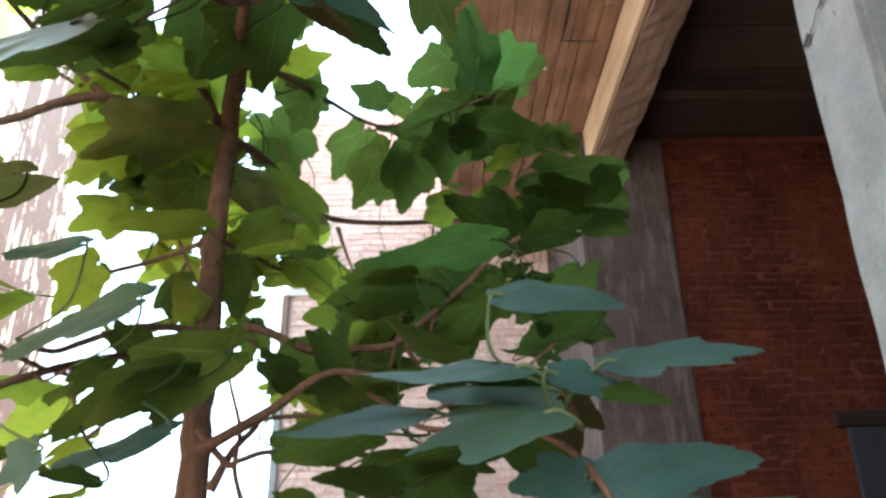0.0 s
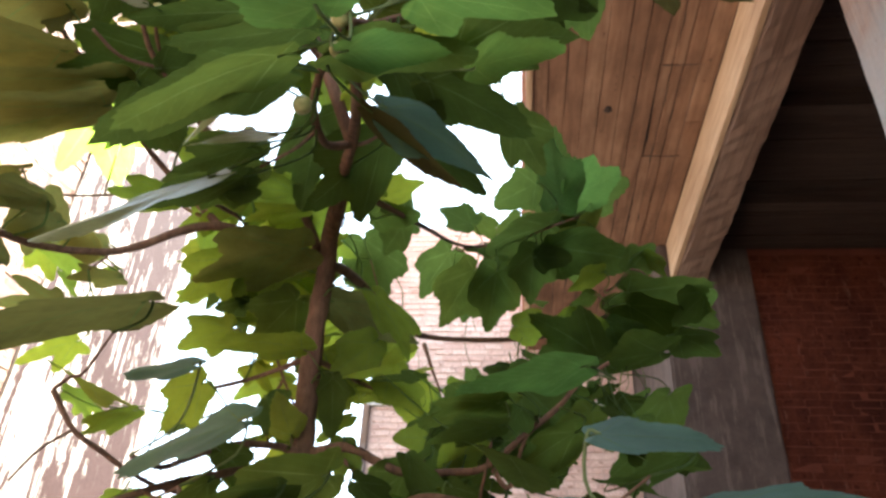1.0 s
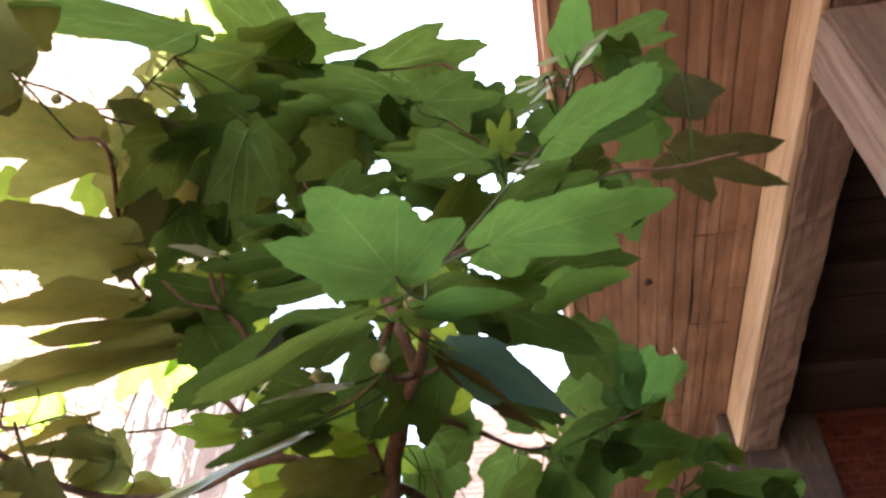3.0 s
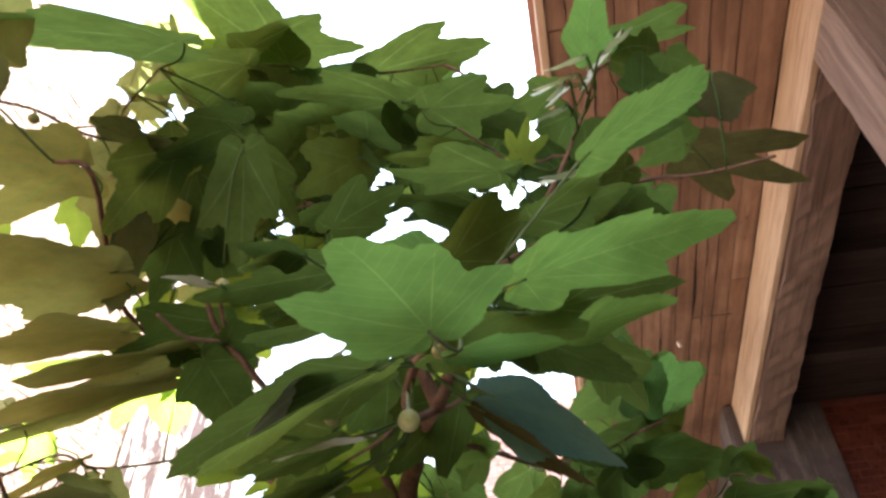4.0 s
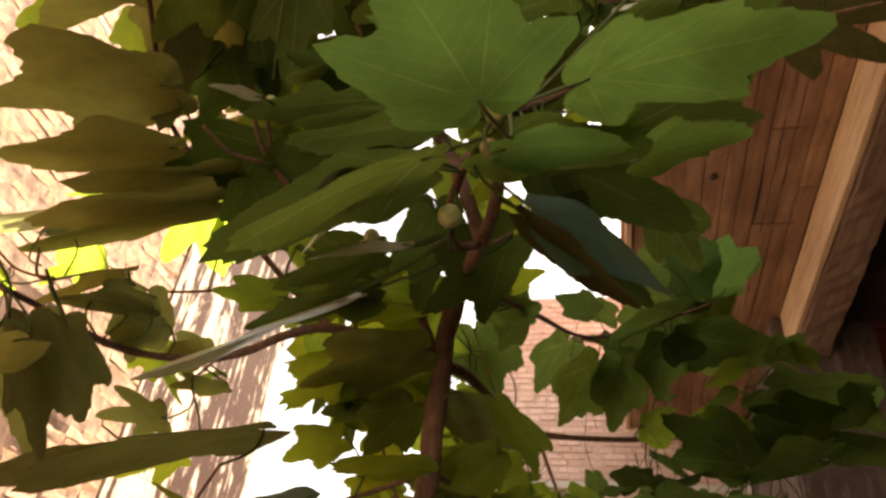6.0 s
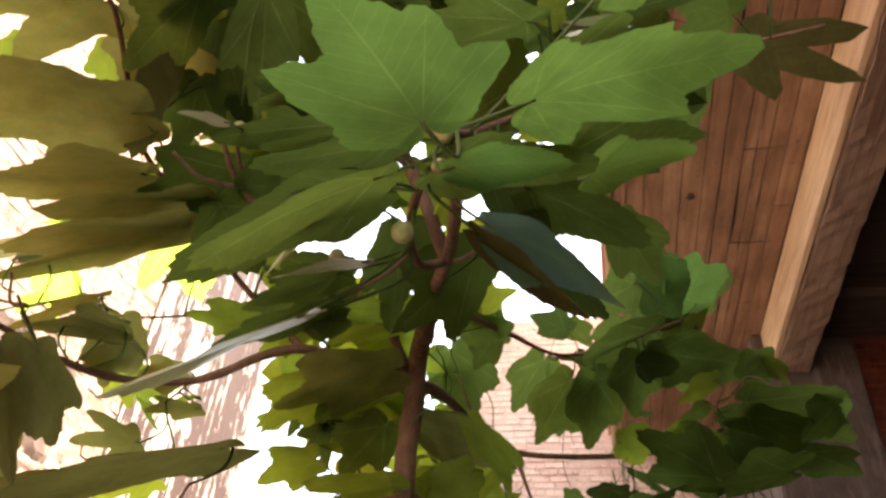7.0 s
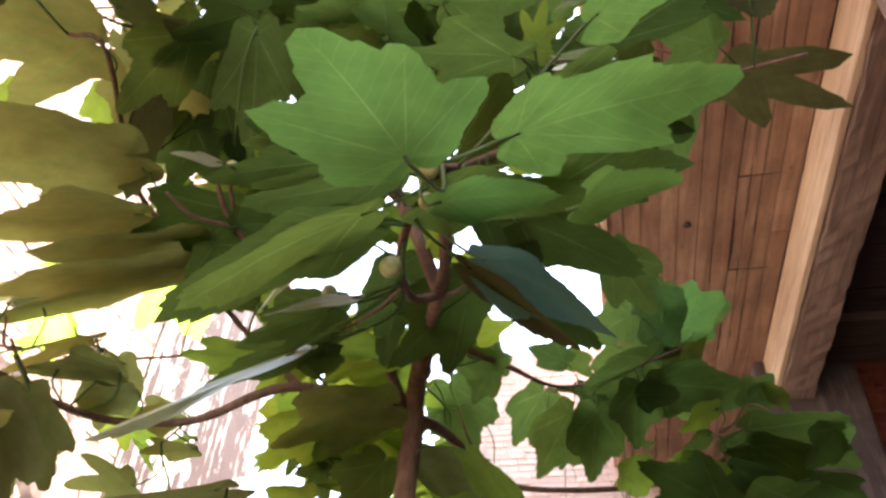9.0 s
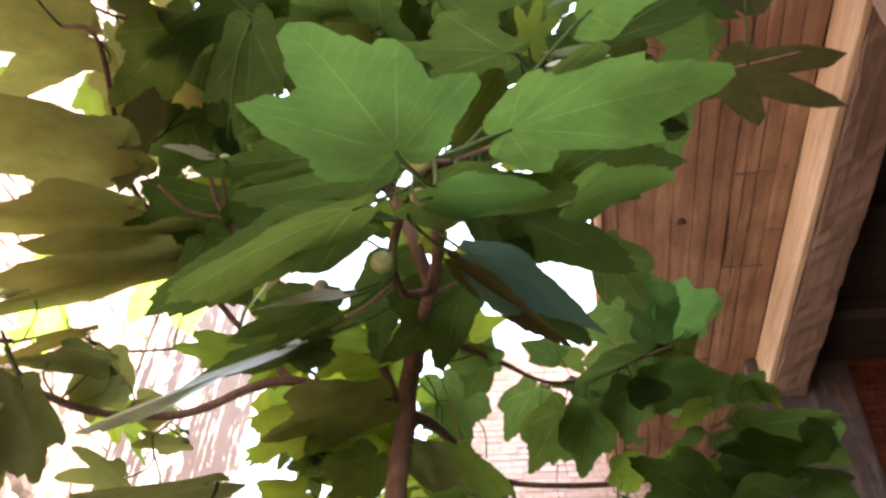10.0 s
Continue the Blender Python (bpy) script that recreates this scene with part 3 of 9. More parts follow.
def leaf_mesh(base, tip, twig, top, width, kind, droop, bm=None):
    base, tip, twig = Vector(base), Vector(tip), Vector(twig)
    axis = tip - base
    length = axis.length
    a = axis / length
    n = Vector(top)
    n = (n - a * n.dot(a)).normalized()
    s = n.cross(a)
    vary = [RND.uniform(0.88, 1.08) for _ in range(5)]
    vary[0] = 1.0
    teeth, phase = RND.randint(16, 22), RND.uniform(0, 6)
    cup, wave, ph2 = RND.uniform(-0.16, 0.12), RND.uniform(0.02, 0.05), RND.uniform(0, 6)
    own = bm is None
    bm = bm or bmesh.new()
    cols, rows, span = 111, 4, 2.75

    def place(phi, f):
        r = leaf_radius(kind, phi, vary) * (1 + 0.07 * f ** 4 * ((phi * teeth / 2.75 + phase) % 1.0 if phi < 0 else (-phi * teeth / 2.75 + phase) % 1.0) + 0.02 * f * math.sin(phi * 9 + ph2)) * f
        u, v = r * math.cos(phi), r * math.sin(phi) * width
        rr = math.hypot(u, v)
        crease = abs(math.sin(phi * 3.2)) * 0.02 * f
        h = -droop * max(u, 0) ** 2 + cup * v * v + wave * rr * math.sin(4.1 * u + ph2) * math.cos(3.3 * v + phase) - crease
        h += 0.035 * math.sin(phi * 5 + ph2) * rr ** 3
        return base + (a * u + s * v + n * h) * length

    # columns fan out from the stalk; a narrow pale strip runs along each vein
    phis = [-span + 2 * span * i / (cols - 1) for i in range(cols)]
    veins = sorted(at for at, _, _ in LOBES[kind][0])
    phis = [p for p in phis if all(abs(p - at) > 0.06 for at in veins)]
    fan = sorted([(p, p, 0) for p in phis] + [(at - 1e-4, at, -1) for at in veins] + [(at + 1e-4, at, 1) for at in veins])
    uv = bm.loops.layers.uv.get("leaf") or bm.loops.layers.uv.new("leaf")
    spots, grid = {}, []
    for _, phi, side in fan:
        column = []
        for j in range(1, rows + 1):
            f = (j / rows) ** 0.85
            p = phi + side * min(0.05, 0.011 * (1.05 - f) / f)
            v = bm.verts.new(place(p, f))
            spots[v] = (leaf_radius(kind, p, vary) * f * math.cos(p), leaf_radius(kind, p, vary) * f * math.sin(p))
            column.append(v)
        grid.append((side, column))
    root = bm.verts.new(base)
    spots[root] = (0, 0)
    for (s0, c0), (s1, c1) in zip(grid, grid[1:]):
        strip = 1 if s0 == -1 and s1 == 1 else 0
        made = [bm.faces.new((root, c0[0], c1[0]))]
        made += [bm.faces.new((c0[j], c0[j + 1], c1[j + 1], c1[j])) for j in range(rows - 1)]
        for f in made:
            f.smooth, f.material_index = True, strip
            for loop in f.loops:
                loop[uv].uv = spots[loop.vert]
    # leaf stalk to the twig
    gap = twig - base
    mid = base + gap * 0.5 - a * min(0.35 * gap.length, 0.05, 0.3 * length) - Vector((0, 0, 0.12 * gap.length))
    path = smooth_path([base + a * length * 0.02, base - a * 0.012, mid, twig], 4)
    tube(bm, path, [0.0022 if own else 0.0013] * len(path), 6, 2 if own else 1)
    if own:
        return bm


VEINS = {"dull_brownish_leaf": M_OLD_SHADED, "glint_leaf": M_GLINT, "sheen_tinted_leaf": M_SHEEN, "olive_toned_leaf": M_VEIN, "lit_leaf": M_BRIGHT_VEIN}


def leaves(limb, rows, tissue=M_LEAF, label=""):
    for row in rows:
        part("leaf", leaf_mesh(*row), [tissue, VEINS.get(tissue.name, M_VEIN), M_STALK if tissue in (M_LIT, M_SKYLIT) else M_VEIN], limb, label)


FOLIAGE = bmesh.new()


BACKLIT = bmesh.new()


OLIVE = bmesh.new()


def more_leaves(rows, into=FOLIAGE):
    """Leaves deeper in the crown, joined."""
    for row in rows:
        leaf_mesh(*row, into)


def figs(limb, rows):
    for at, r, twig in rows:
        bm = bmesh.new()
        at, twig = Vector(at), Vector(twig)
        bmesh.ops.create_uvsphere(bm, u_segments=18, v_segments=12, radius=1)
        a = (at - twig).normalized()
        turn = a.to_track_quat("Z", "Y").to_matrix()
        for v in bm.verts:
            z = v.co.z
            neck = 1.0 if z > -0.2 else 1.0 - 0.35 * ((-z - 0.2) / 0.8) ** 1.5
            dent = 0.9 if z > 0.93 else 1.0
            v.co = at + turn @ Vector((v.co.x * neck * r, v.co.y * neck * r, z * dent * r * (1.0 if z > 0 else 1.2)))
        for f in bm.faces:
            f.smooth = True
        tube(bm, smooth_path([at - a * r, at - a * (r + 0.004), twig], 3), [0.002] * 7, 6)
        part("fig", bm, M_FIG, limb, "small round unripe green fig")


limb = tree_limb("trunk", [(-0.544, 1.520, -0.050), (-0.524, 1.510, 0.600), (-0.499, 1.505, 1.200), (-0.494, 1.500, 1.817), (-0.498, 1.500, 1.925), (-0.498, 1.495, 2.024), (-0.497, 1.490, 2.129), (-0.504, 1.490, 2.279), (-0.504, 1.486, 2.439), (-0.499, 1.486, 2.581), (-0.488, 1.443, 2.652), (-0.453, 1.348, 2.664), (-0.426, 1.268, 2.666)], 0.036, 0.019)
leaves(limb, [
    ((-0.563, 1.495, 2.508), (-0.669, 1.540, 2.422), (-0.502, 1.486, 2.500), (-0.464, 0.404, 0.788), 0.82, "m", 0.08),
    ((-0.432, 1.425, 2.280), (-0.427, 1.473, 2.169), (-0.504, 1.490, 2.279), (0.580, 0.736, 0.349), 0.80, "o", 0.08),
])
leaves(limb, [
    ((-0.360, 1.440, 2.490), (-0.278, 1.546, 2.388), (-0.502, 1.486, 2.500), (0.666, 0.183, 0.724), 0.82, "m", 0.08),
    ((-0.401, 1.708, 1.819), (-0.349, 1.589, 1.757), (-0.483, 1.525, 1.817), (-0.169, -0.512, 0.842), 0.66, "o", 0.18),
    ((-0.501, 1.466, 2.757), (-0.667, 1.483, 2.700), (-0.488, 1.443, 2.652), (-0.298, 0.226, 0.927), 0.58, "m", 0.18),
], M_BACKLIT, "leaf coloured yellow-green as if backlit")
limb = tree_limb("branch", [(-0.448, 1.332, 2.654), (-0.423, 1.243, 2.649), (-0.373, 1.094, 2.594), (-0.324, 0.950, 2.531), (-0.271, 0.759, 2.457), (-0.249, 0.632, 2.406), (-0.238, 0.550, 2.375), (-0.221, 0.503, 2.366)], 0.014, 0.006)
leaves(limb, [
    ((-0.228, 0.427, 2.267), (-0.263, 0.300, 2.265), (-0.221, 0.503, 2.366), (-0.057, -0.000, 0.998), 1.00, "a", 0.08),
    ((-0.149, 0.535, 2.407), (0.069, 0.525, 2.464), (-0.226, 0.516, 2.369), (-0.255, -0.298, 0.920), 0.87, "b", 0.08),
    ((-0.227, 0.540, 2.325), (-0.113, 0.552, 2.345), (-0.231, 0.530, 2.371), (-0.114, -0.393, 0.912), 0.80, "o", 0.08),
    ((-0.228, 0.445, 2.368), (-0.321, 0.406, 2.366), (-0.221, 0.503, 2.366), (0.104, -0.311, 0.945), 0.80, "o", 0.08),
], M_LIT, "bright green leaf with skylight in its colour")
leaves(limb, [
    ((-0.300, 0.531, 2.311), (-0.483, 0.540, 2.245), (-0.236, 0.543, 2.374), (-0.305, -0.551, 0.777), 0.80, "o", 0.08),
    ((-0.308, 1.106, 2.658), (-0.462, 1.159, 2.548), (-0.380, 1.115, 2.602), (-0.535, 0.168, 0.828), 0.82, "m", 0.08),
    ((-0.255, 0.576, 2.360), (-0.100, 0.640, 2.433), (-0.240, 0.563, 2.381), (-0.409, -0.060, 0.911), 0.42, "o", 0.10),
    ((-0.210, 0.773, 2.425), (-0.083, 0.872, 2.372), (-0.271, 0.759, 2.457), (0.075, 0.391, 0.917), 0.42, "o", 0.10),
    ((-0.459, 1.128, 2.751), (-0.475, 1.197, 2.565), (-0.406, 1.193, 2.631), (0.200, 0.924, 0.326), 0.62, "m", 0.12),
])
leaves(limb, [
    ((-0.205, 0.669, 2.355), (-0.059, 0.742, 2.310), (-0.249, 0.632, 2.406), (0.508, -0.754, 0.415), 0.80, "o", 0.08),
], M_SKYLIT, "leaf tinted blue-green for reflected sky")
leaves(limb, [
    ((-0.505, 1.213, 2.614), (-0.625, 1.174, 2.625), (-0.416, 1.222, 2.641), (0.127, -0.117, 0.985), 0.82, "m", 0.08),
    ((-0.494, 1.233, 2.590), (-0.620, 1.219, 2.569), (-0.427, 1.256, 2.650), (-0.122, -0.299, 0.946), 0.82, "m", 0.08),
], M_BACKLIT, "leaf coloured yellow-green as if backlit")
figs(limb, [((-0.232, 0.514, 2.347), 0.0105, (-0.230, 0.535, 2.376)), ((-0.244, 0.557, 2.345), 0.0095, (-0.250, 0.608, 2.401))])
limb = tree_limb("branch", [(-0.325, 0.944, 2.522), (-0.345, 0.885, 2.474), (-0.338, 0.800, 2.434), (-0.315, 0.702, 2.400), (-0.289, 0.637, 2.389), (-0.264, 0.595, 2.380)], 0.008, 0.005)
leaves(limb, [
    ((-0.425, 0.769, 2.377), (-0.531, 0.772, 2.343), (-0.331, 0.772, 2.424), (-0.306, -0.284, 0.909), 0.82, "m", 0.08),
    ((-0.432, 0.793, 2.342), (-0.593, 0.787, 2.299), (-0.335, 0.786, 2.429), (-0.231, -0.310, 0.922), 0.87, "b", 0.08),
    ((-0.337, 0.609, 2.370), (-0.568, 0.631, 2.321), (-0.289, 0.637, 2.389), (-0.209, -0.010, 0.978), 0.42, "o", 0.15),
])
leaves(limb, [
    ((-0.212, 0.626, 2.310), (-0.108, 0.699, 2.254), (-0.264, 0.595, 2.380), (0.576, -0.206, 0.791), 0.80, "o", 0.08),
], M_OLD_SHADED, "dull brownish leaf")
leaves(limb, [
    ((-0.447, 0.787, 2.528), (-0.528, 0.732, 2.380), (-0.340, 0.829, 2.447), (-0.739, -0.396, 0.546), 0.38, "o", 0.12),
], M_GLINT, "leaf blade with a pale glint in its colour")
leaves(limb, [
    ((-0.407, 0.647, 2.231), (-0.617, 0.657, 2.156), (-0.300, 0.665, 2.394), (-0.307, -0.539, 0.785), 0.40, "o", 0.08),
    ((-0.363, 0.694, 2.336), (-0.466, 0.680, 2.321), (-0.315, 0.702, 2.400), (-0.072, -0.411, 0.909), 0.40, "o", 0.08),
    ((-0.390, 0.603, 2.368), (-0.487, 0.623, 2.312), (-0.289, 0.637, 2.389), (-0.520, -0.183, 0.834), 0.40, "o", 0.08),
], M_SHEEN, "grey-green leaf with sky sheen in its colour")
figs(limb, [((-0.281, 0.575, 2.276), 0.0115, (-0.315, 0.702, 2.400))])
limb = tree_limb("branch", [(-0.321, 0.945, 2.522), (-0.300, 0.953, 2.534), (-0.277, 0.949, 2.546)], 0.005, 0.003)
limb = tree_limb("branch", [(-0.525, 1.475, 2.619), (-0.593, 1.388, 2.605), (-0.694, 1.285, 2.581), (-0.763, 1.247, 2.544), (-0.836, 1.231, 2.498), (-0.900, 1.206, 2.469), (-0.997, 1.123, 2.438), (-1.048, 0.998, 2.423), (-1.060, 0.924, 2.419), (-1.059, 0.839, 2.399)], 0.013, 0.005)
leaves(limb, [
    ((-0.931, 1.255, 2.518), (-1.023, 1.240, 2.510), (-0.891, 1.210, 2.473), (-0.104, 0.152, 0.983), 0.82, "m", 0.08),
    ((-0.530, 1.375, 2.577), (-0.772, 1.367, 2.514), (-0.574, 1.413, 2.609), (-0.250, -0.063, 0.966), 0.82, "m", 0.08),
    ((-0.961, 0.841, 2.324), (-0.952, 0.961, 2.183), (-1.059, 0.839, 2.399), (0.362, 0.698, 0.618), 0.82, "m", 0.08),
    ((-0.949, 1.047, 2.490), (-1.109, 1.006, 2.490), (-1.012, 1.087, 2.434), (0.047, -0.186, 0.982), 0.80, "o", 0.08),
    ((-1.025, 1.034, 2.520), (-0.929, 1.073, 2.502), (-1.026, 1.052, 2.429), (0.151, 0.075, 0.986), 0.80, "o", 0.08),
    ((-0.980, 1.153, 2.510), (-1.079, 1.149, 2.484), (-0.955, 1.159, 2.451), (-0.245, 0.367, 0.898), 0.80, "o", 0.08),
    ((-0.917, 1.216, 2.480), (-0.987, 1.196, 2.484), (-0.900, 1.206, 2.469), (-0.176, 0.719, 0.672), 0.80, "o", 0.08),
], M_OLIVE, "olive-toned leaf")
leaves(limb, [
    ((-1.036, 1.058, 2.574), (-1.096, 0.930, 2.449), (-1.022, 1.060, 2.430), (-0.506, -0.469, 0.724), 0.31, "m", 0.12),
    ((-1.128, 0.998, 2.413), (-1.063, 1.076, 2.231), (-1.050, 0.985, 2.422), (-0.170, 0.925, 0.339), 0.74, "m", 0.15),
], M_OLIVE, "olive-toned leaf")
leaves(limb, [
    ((-0.660, 1.300, 2.670), (-0.762, 1.288, 2.605), (-0.660, 1.319, 2.589), (-0.528, -0.068, 0.846), 0.66, "o", 0.18),
], M_BACKLIT, "leaf coloured yellow-green as if backlit")
limb = tree_limb("branch", [(-0.882, 1.214, 2.475), (-0.904, 1.215, 2.448), (-0.921, 1.213, 2.430)], 0.004, 0.002)
leaves(limb, [
    ((-0.882, 1.261, 2.440), (-0.979, 1.239, 2.438), (-0.901, 1.215, 2.452), (-0.007, -0.077, 0.997), 0.82, "m", 0.08),
    ((-0.973, 1.238, 2.361), (-1.089, 1.209, 2.361), (-0.921, 1.213, 2.430), (-0.066, 0.270, 0.961), 0.94, "f", 0.08),
], M_OLIVE, "olive-toned leaf")
leaves(limb, [
    ((-1.023, 1.401, 2.355), (-1.153, 1.409, 2.327), (-0.931, 1.237, 2.423), (-0.188, 0.294, 0.937), 0.72, "f", 0.18),
    ((-0.961, 1.362, 2.518), (-1.016, 1.286, 2.466), (-0.893, 1.215, 2.461), (-0.304, -0.380, 0.874), 0.51, "o", 0.12),
], M_BACKLIT, "leaf coloured yellow-green as if backlit")
limb = tree_limb("branch", [(-0.513, 1.484, 2.609), (-0.480, 1.669, 2.672), (-0.445, 2.037, 2.744), (-0.396, 2.317, 2.804), (-0.223, 2.320, 2.785), (-0.000, 2.275, 2.769), (0.177, 2.205, 2.771), (0.250, 2.160, 2.799)], 0.015, 0.006)
leaves(limb, [
    ((0.302, 2.043, 2.820), (0.579, 2.140, 2.785), (0.250, 2.160, 2.799), (0.112, 0.032, 0.993), 0.86, "v", 0.08),
    ((0.201, 2.060, 2.819), (0.117, 2.072, 2.780), (0.250, 2.160, 2.799), (-0.387, 0.212, 0.897), 0.80, "o", 0.08),
    ((0.249, 2.091, 2.739), (0.383, 2.157, 2.700), (0.250, 2.160, 2.799), (0.275, 0.010, 0.961), 0.86, "v", 0.08),
    ((0.307, 2.066, 2.786), (0.468, 2.153, 2.734), (0.250, 2.160, 2.799), (0.264, 0.087, 0.960), 0.86, "v", 0.08),
    ((-0.028, 2.354, 2.677), (-0.007, 2.202, 2.640), (-0.037, 2.282, 2.772), (0.513, -0.136, 0.847), 0.55, "v", 0.18),
    ((-0.050, 2.538, 2.687), (-0.074, 2.426, 2.666), (-0.069, 2.350, 2.753), (-0.355, -0.096, 0.930), 0.61, "v", 0.18),
    ((-0.056, 2.233, 2.942), (-0.174, 2.330, 2.932), (-0.075, 2.290, 2.774), (0.150, 0.283, 0.947), 0.57, "v", 0.18),
])
leaves(limb, [
    ((0.095, 2.278, 2.578), (0.229, 2.274, 2.541), (0.088, 2.240, 2.770), (0.252, 0.430, 0.867), 0.59, "v", 0.18),
    ((0.019, 2.417, 2.991), (0.047, 2.334, 2.943), (-0.024, 2.314, 2.825), (0.092, -0.472, 0.877), 0.68, "v", 0.18),
    ((0.266, 2.274, 2.808), (0.168, 2.244, 2.756), (0.213, 2.182, 2.785), (-0.434, -0.114, 0.893), 0.69, "v", 0.18),
])
leaves(limb, [
    ((-0.532, 1.686, 2.605), (-0.320, 1.787, 2.548), (-0.480, 1.669, 2.672), (0.213, 0.104, 0.972), 0.82, "m", 0.08),
], M_OLIVE, "olive-toned leaf")
leaves(limb, [
    ((-0.626, 1.629, 2.674), (-0.699, 1.615, 2.670), (-0.489, 1.616, 2.654), (-0.051, -0.003, 0.999), 0.82, "m", 0.08),
    ((-0.529, 1.697, 2.709), (-0.581, 1.711, 2.679), (-0.475, 1.722, 2.682), (-0.500, 0.001, 0.866), 0.86, "v", 0.08),
    ((0.178, 2.098, 2.747), (0.108, 2.193, 2.698), (0.219, 2.179, 2.787), (0.347, 0.620, 0.704), 0.86, "v", 0.08),
    ((0.110, 2.106, 2.763), (0.242, 2.189, 2.708), (0.152, 2.215, 2.771), (0.286, 0.168, 0.943), 0.86, "v", 0.08),
    ((-0.647, 1.823, 2.826), (-0.589, 1.914, 2.748), (-0.480, 1.850, 2.719), (0.160, 0.581, 0.798), 0.61, "m", 0.18),
    ((-0.549, 1.728, 2.821), (-0.656, 1.667, 2.737), (-0.475, 1.730, 2.684), (-0.501, -0.263, 0.825), 0.75, "m", 0.18),
    ((-0.658, 1.868, 2.656), (-0.713, 1.720, 2.597), (-0.465, 1.853, 2.707), (-0.427, -0.191, 0.884), 0.63, "f", 0.18),
], M_BACKLIT, "leaf coloured yellow-green as if backlit")
leaves(limb, [
    ((-0.529, 2.250, 2.707), (-0.579, 2.165, 2.649), (-0.412, 2.224, 2.784), (-0.593, -0.185, 0.784), 0.71, "f", 0.18),
    ((-0.624, 2.316, 2.692), (-0.535, 2.289, 2.638), (-0.446, 2.279, 2.775), (0.562, 0.399, 0.724), 0.73, "m", 0.18),
    ((-0.507, 2.209, 3.022), (-0.630, 2.327, 3.008), (-0.433, 2.221, 2.837), (0.084, 0.208, 0.975), 0.57, "m", 0.18),
    ((-0.664, 2.229, 2.778), (-0.573, 2.242, 2.752), (-0.468, 2.187, 2.775), (0.199, 0.420, 0.885), 0.70, "m", 0.18),
    ((-0.432, 2.047, 2.586), (-0.436, 2.180, 2.556), (-0.445, 2.037, 2.744), (0.285, 0.220, 0.933), 0.76, "m", 0.18),
    ((-0.593, 1.736, 2.914), (-0.712, 1.714, 2.831), (-0.496, 1.779, 2.744), (-0.536, -0.207, 0.819), 0.58, "m", 0.18),
    ((-0.589, 2.112, 2.686), (-0.518, 2.037, 2.632), (-0.437, 2.084, 2.754), (0.612, 0.012, 0.790), 0.73, "f", 0.18),
], M_BACKLIT, "leaf coloured yellow-green as if backlit")
leaves(limb, [
    ((-0.580, 2.225, 2.913), (-0.578, 2.394, 2.878), (-0.421, 2.224, 2.791), (0.035, 0.201, 0.979), 0.63, "m", 0.18),
    ((-0.605, 1.566, 2.881), (-0.644, 1.566, 2.766), (-0.517, 1.598, 2.704), (-0.793, 0.547, 0.268), 0.77, "o", 0.12),
    ((-0.613, 1.702, 2.757), (-0.871, 1.482, 2.632), (-0.475, 1.730, 2.684), (-0.618, 0.311, 0.722), 0.39, "m", 0.12),
    ((-0.656, 1.809, 2.753), (-0.700, 1.770, 2.564), (-0.469, 1.791, 2.696), (-0.815, 0.576, 0.070), 0.62, "m", 0.12),
    ((-0.451, 1.944, 2.617), (-0.334, 1.969, 2.485), (-0.457, 1.914, 2.720), (0.368, 0.795, 0.482), 0.68, "f", 0.12),
], M_BACKLIT, "leaf coloured yellow-green as if backlit")
limb = tree_limb("branch", [(-0.359, 2.289, 2.754), (-0.331, 2.275, 2.671), (-0.293, 2.266, 2.573)], 0.008, 0.004)
leaves(limb, [
    ((-0.236, 2.271, 2.507), (-0.287, 2.354, 2.500), (-0.299, 2.268, 2.589), (0.397, 0.322, 0.860), 0.60, "v", 0.18),
    ((-0.230, 2.304, 2.451), (-0.121, 2.205, 2.343), (-0.299, 2.268, 2.589), (0.454, -0.382, 0.805), 0.69, "v", 0.18),
    ((-0.095, 2.204, 2.499), (-0.109, 2.115, 2.463), (-0.271, 2.259, 2.577), (-0.243, -0.334, 0.911), 0.68, "v", 0.18),
    ((-0.211, 2.229, 2.481), (-0.228, 2.102, 2.456), (-0.299, 2.268, 2.589), (0.319, -0.224, 0.921), 0.64, "v", 0.18),
])
leaves(limb, [
    ((-0.385, 2.363, 2.522), (-0.235, 2.455, 2.481), (-0.299, 2.268, 2.589), (0.086, 0.287, 0.954), 0.50, "v", 0.18),
], M_BACKLIT, "leaf coloured yellow-green as if backlit")
limb = tree_limb("branch", [(0.193, 2.202, 2.772), (0.223, 2.198, 2.723), (0.252, 2.190, 2.678)], 0.005, 0.003)
leaves(limb, [
    ((0.203, 2.089, 2.621), (0.020, 2.032, 2.753), (0.252, 2.190, 2.678), (0.446, 0.410, 0.795), 0.82, "m", 0.08),
    ((0.119, 2.265, 2.516), (0.138, 2.388, 2.442), (0.233, 2.199, 2.667), (0.270, 0.468, 0.841), 0.59, "v", 0.18),
])
limb = tree_limb("branch", [(-0.433, 1.294, 2.679), (-0.376, 1.462, 2.760), (-0.317, 1.706, 2.862), (-0.203, 1.961, 2.944), (-0.054, 1.996, 2.988), (0.063, 1.972, 3.018), (0.161, 1.946, 3.043)], 0.009, 0.004)
leaves(limb, [
    ((0.091, 1.922, 3.080), (0.077, 1.788, 3.236), (0.119, 1.957, 3.032), (0.810, 0.409, 0.421), 0.86, "v", 0.08),
    ((0.140, 1.906, 3.095), (0.284, 1.880, 3.169), (0.161, 1.946, 3.043), (-0.386, 0.325, 0.863), 0.86, "v", 0.08),
], M_LIT, "bright green leaf with skylight in its colour")
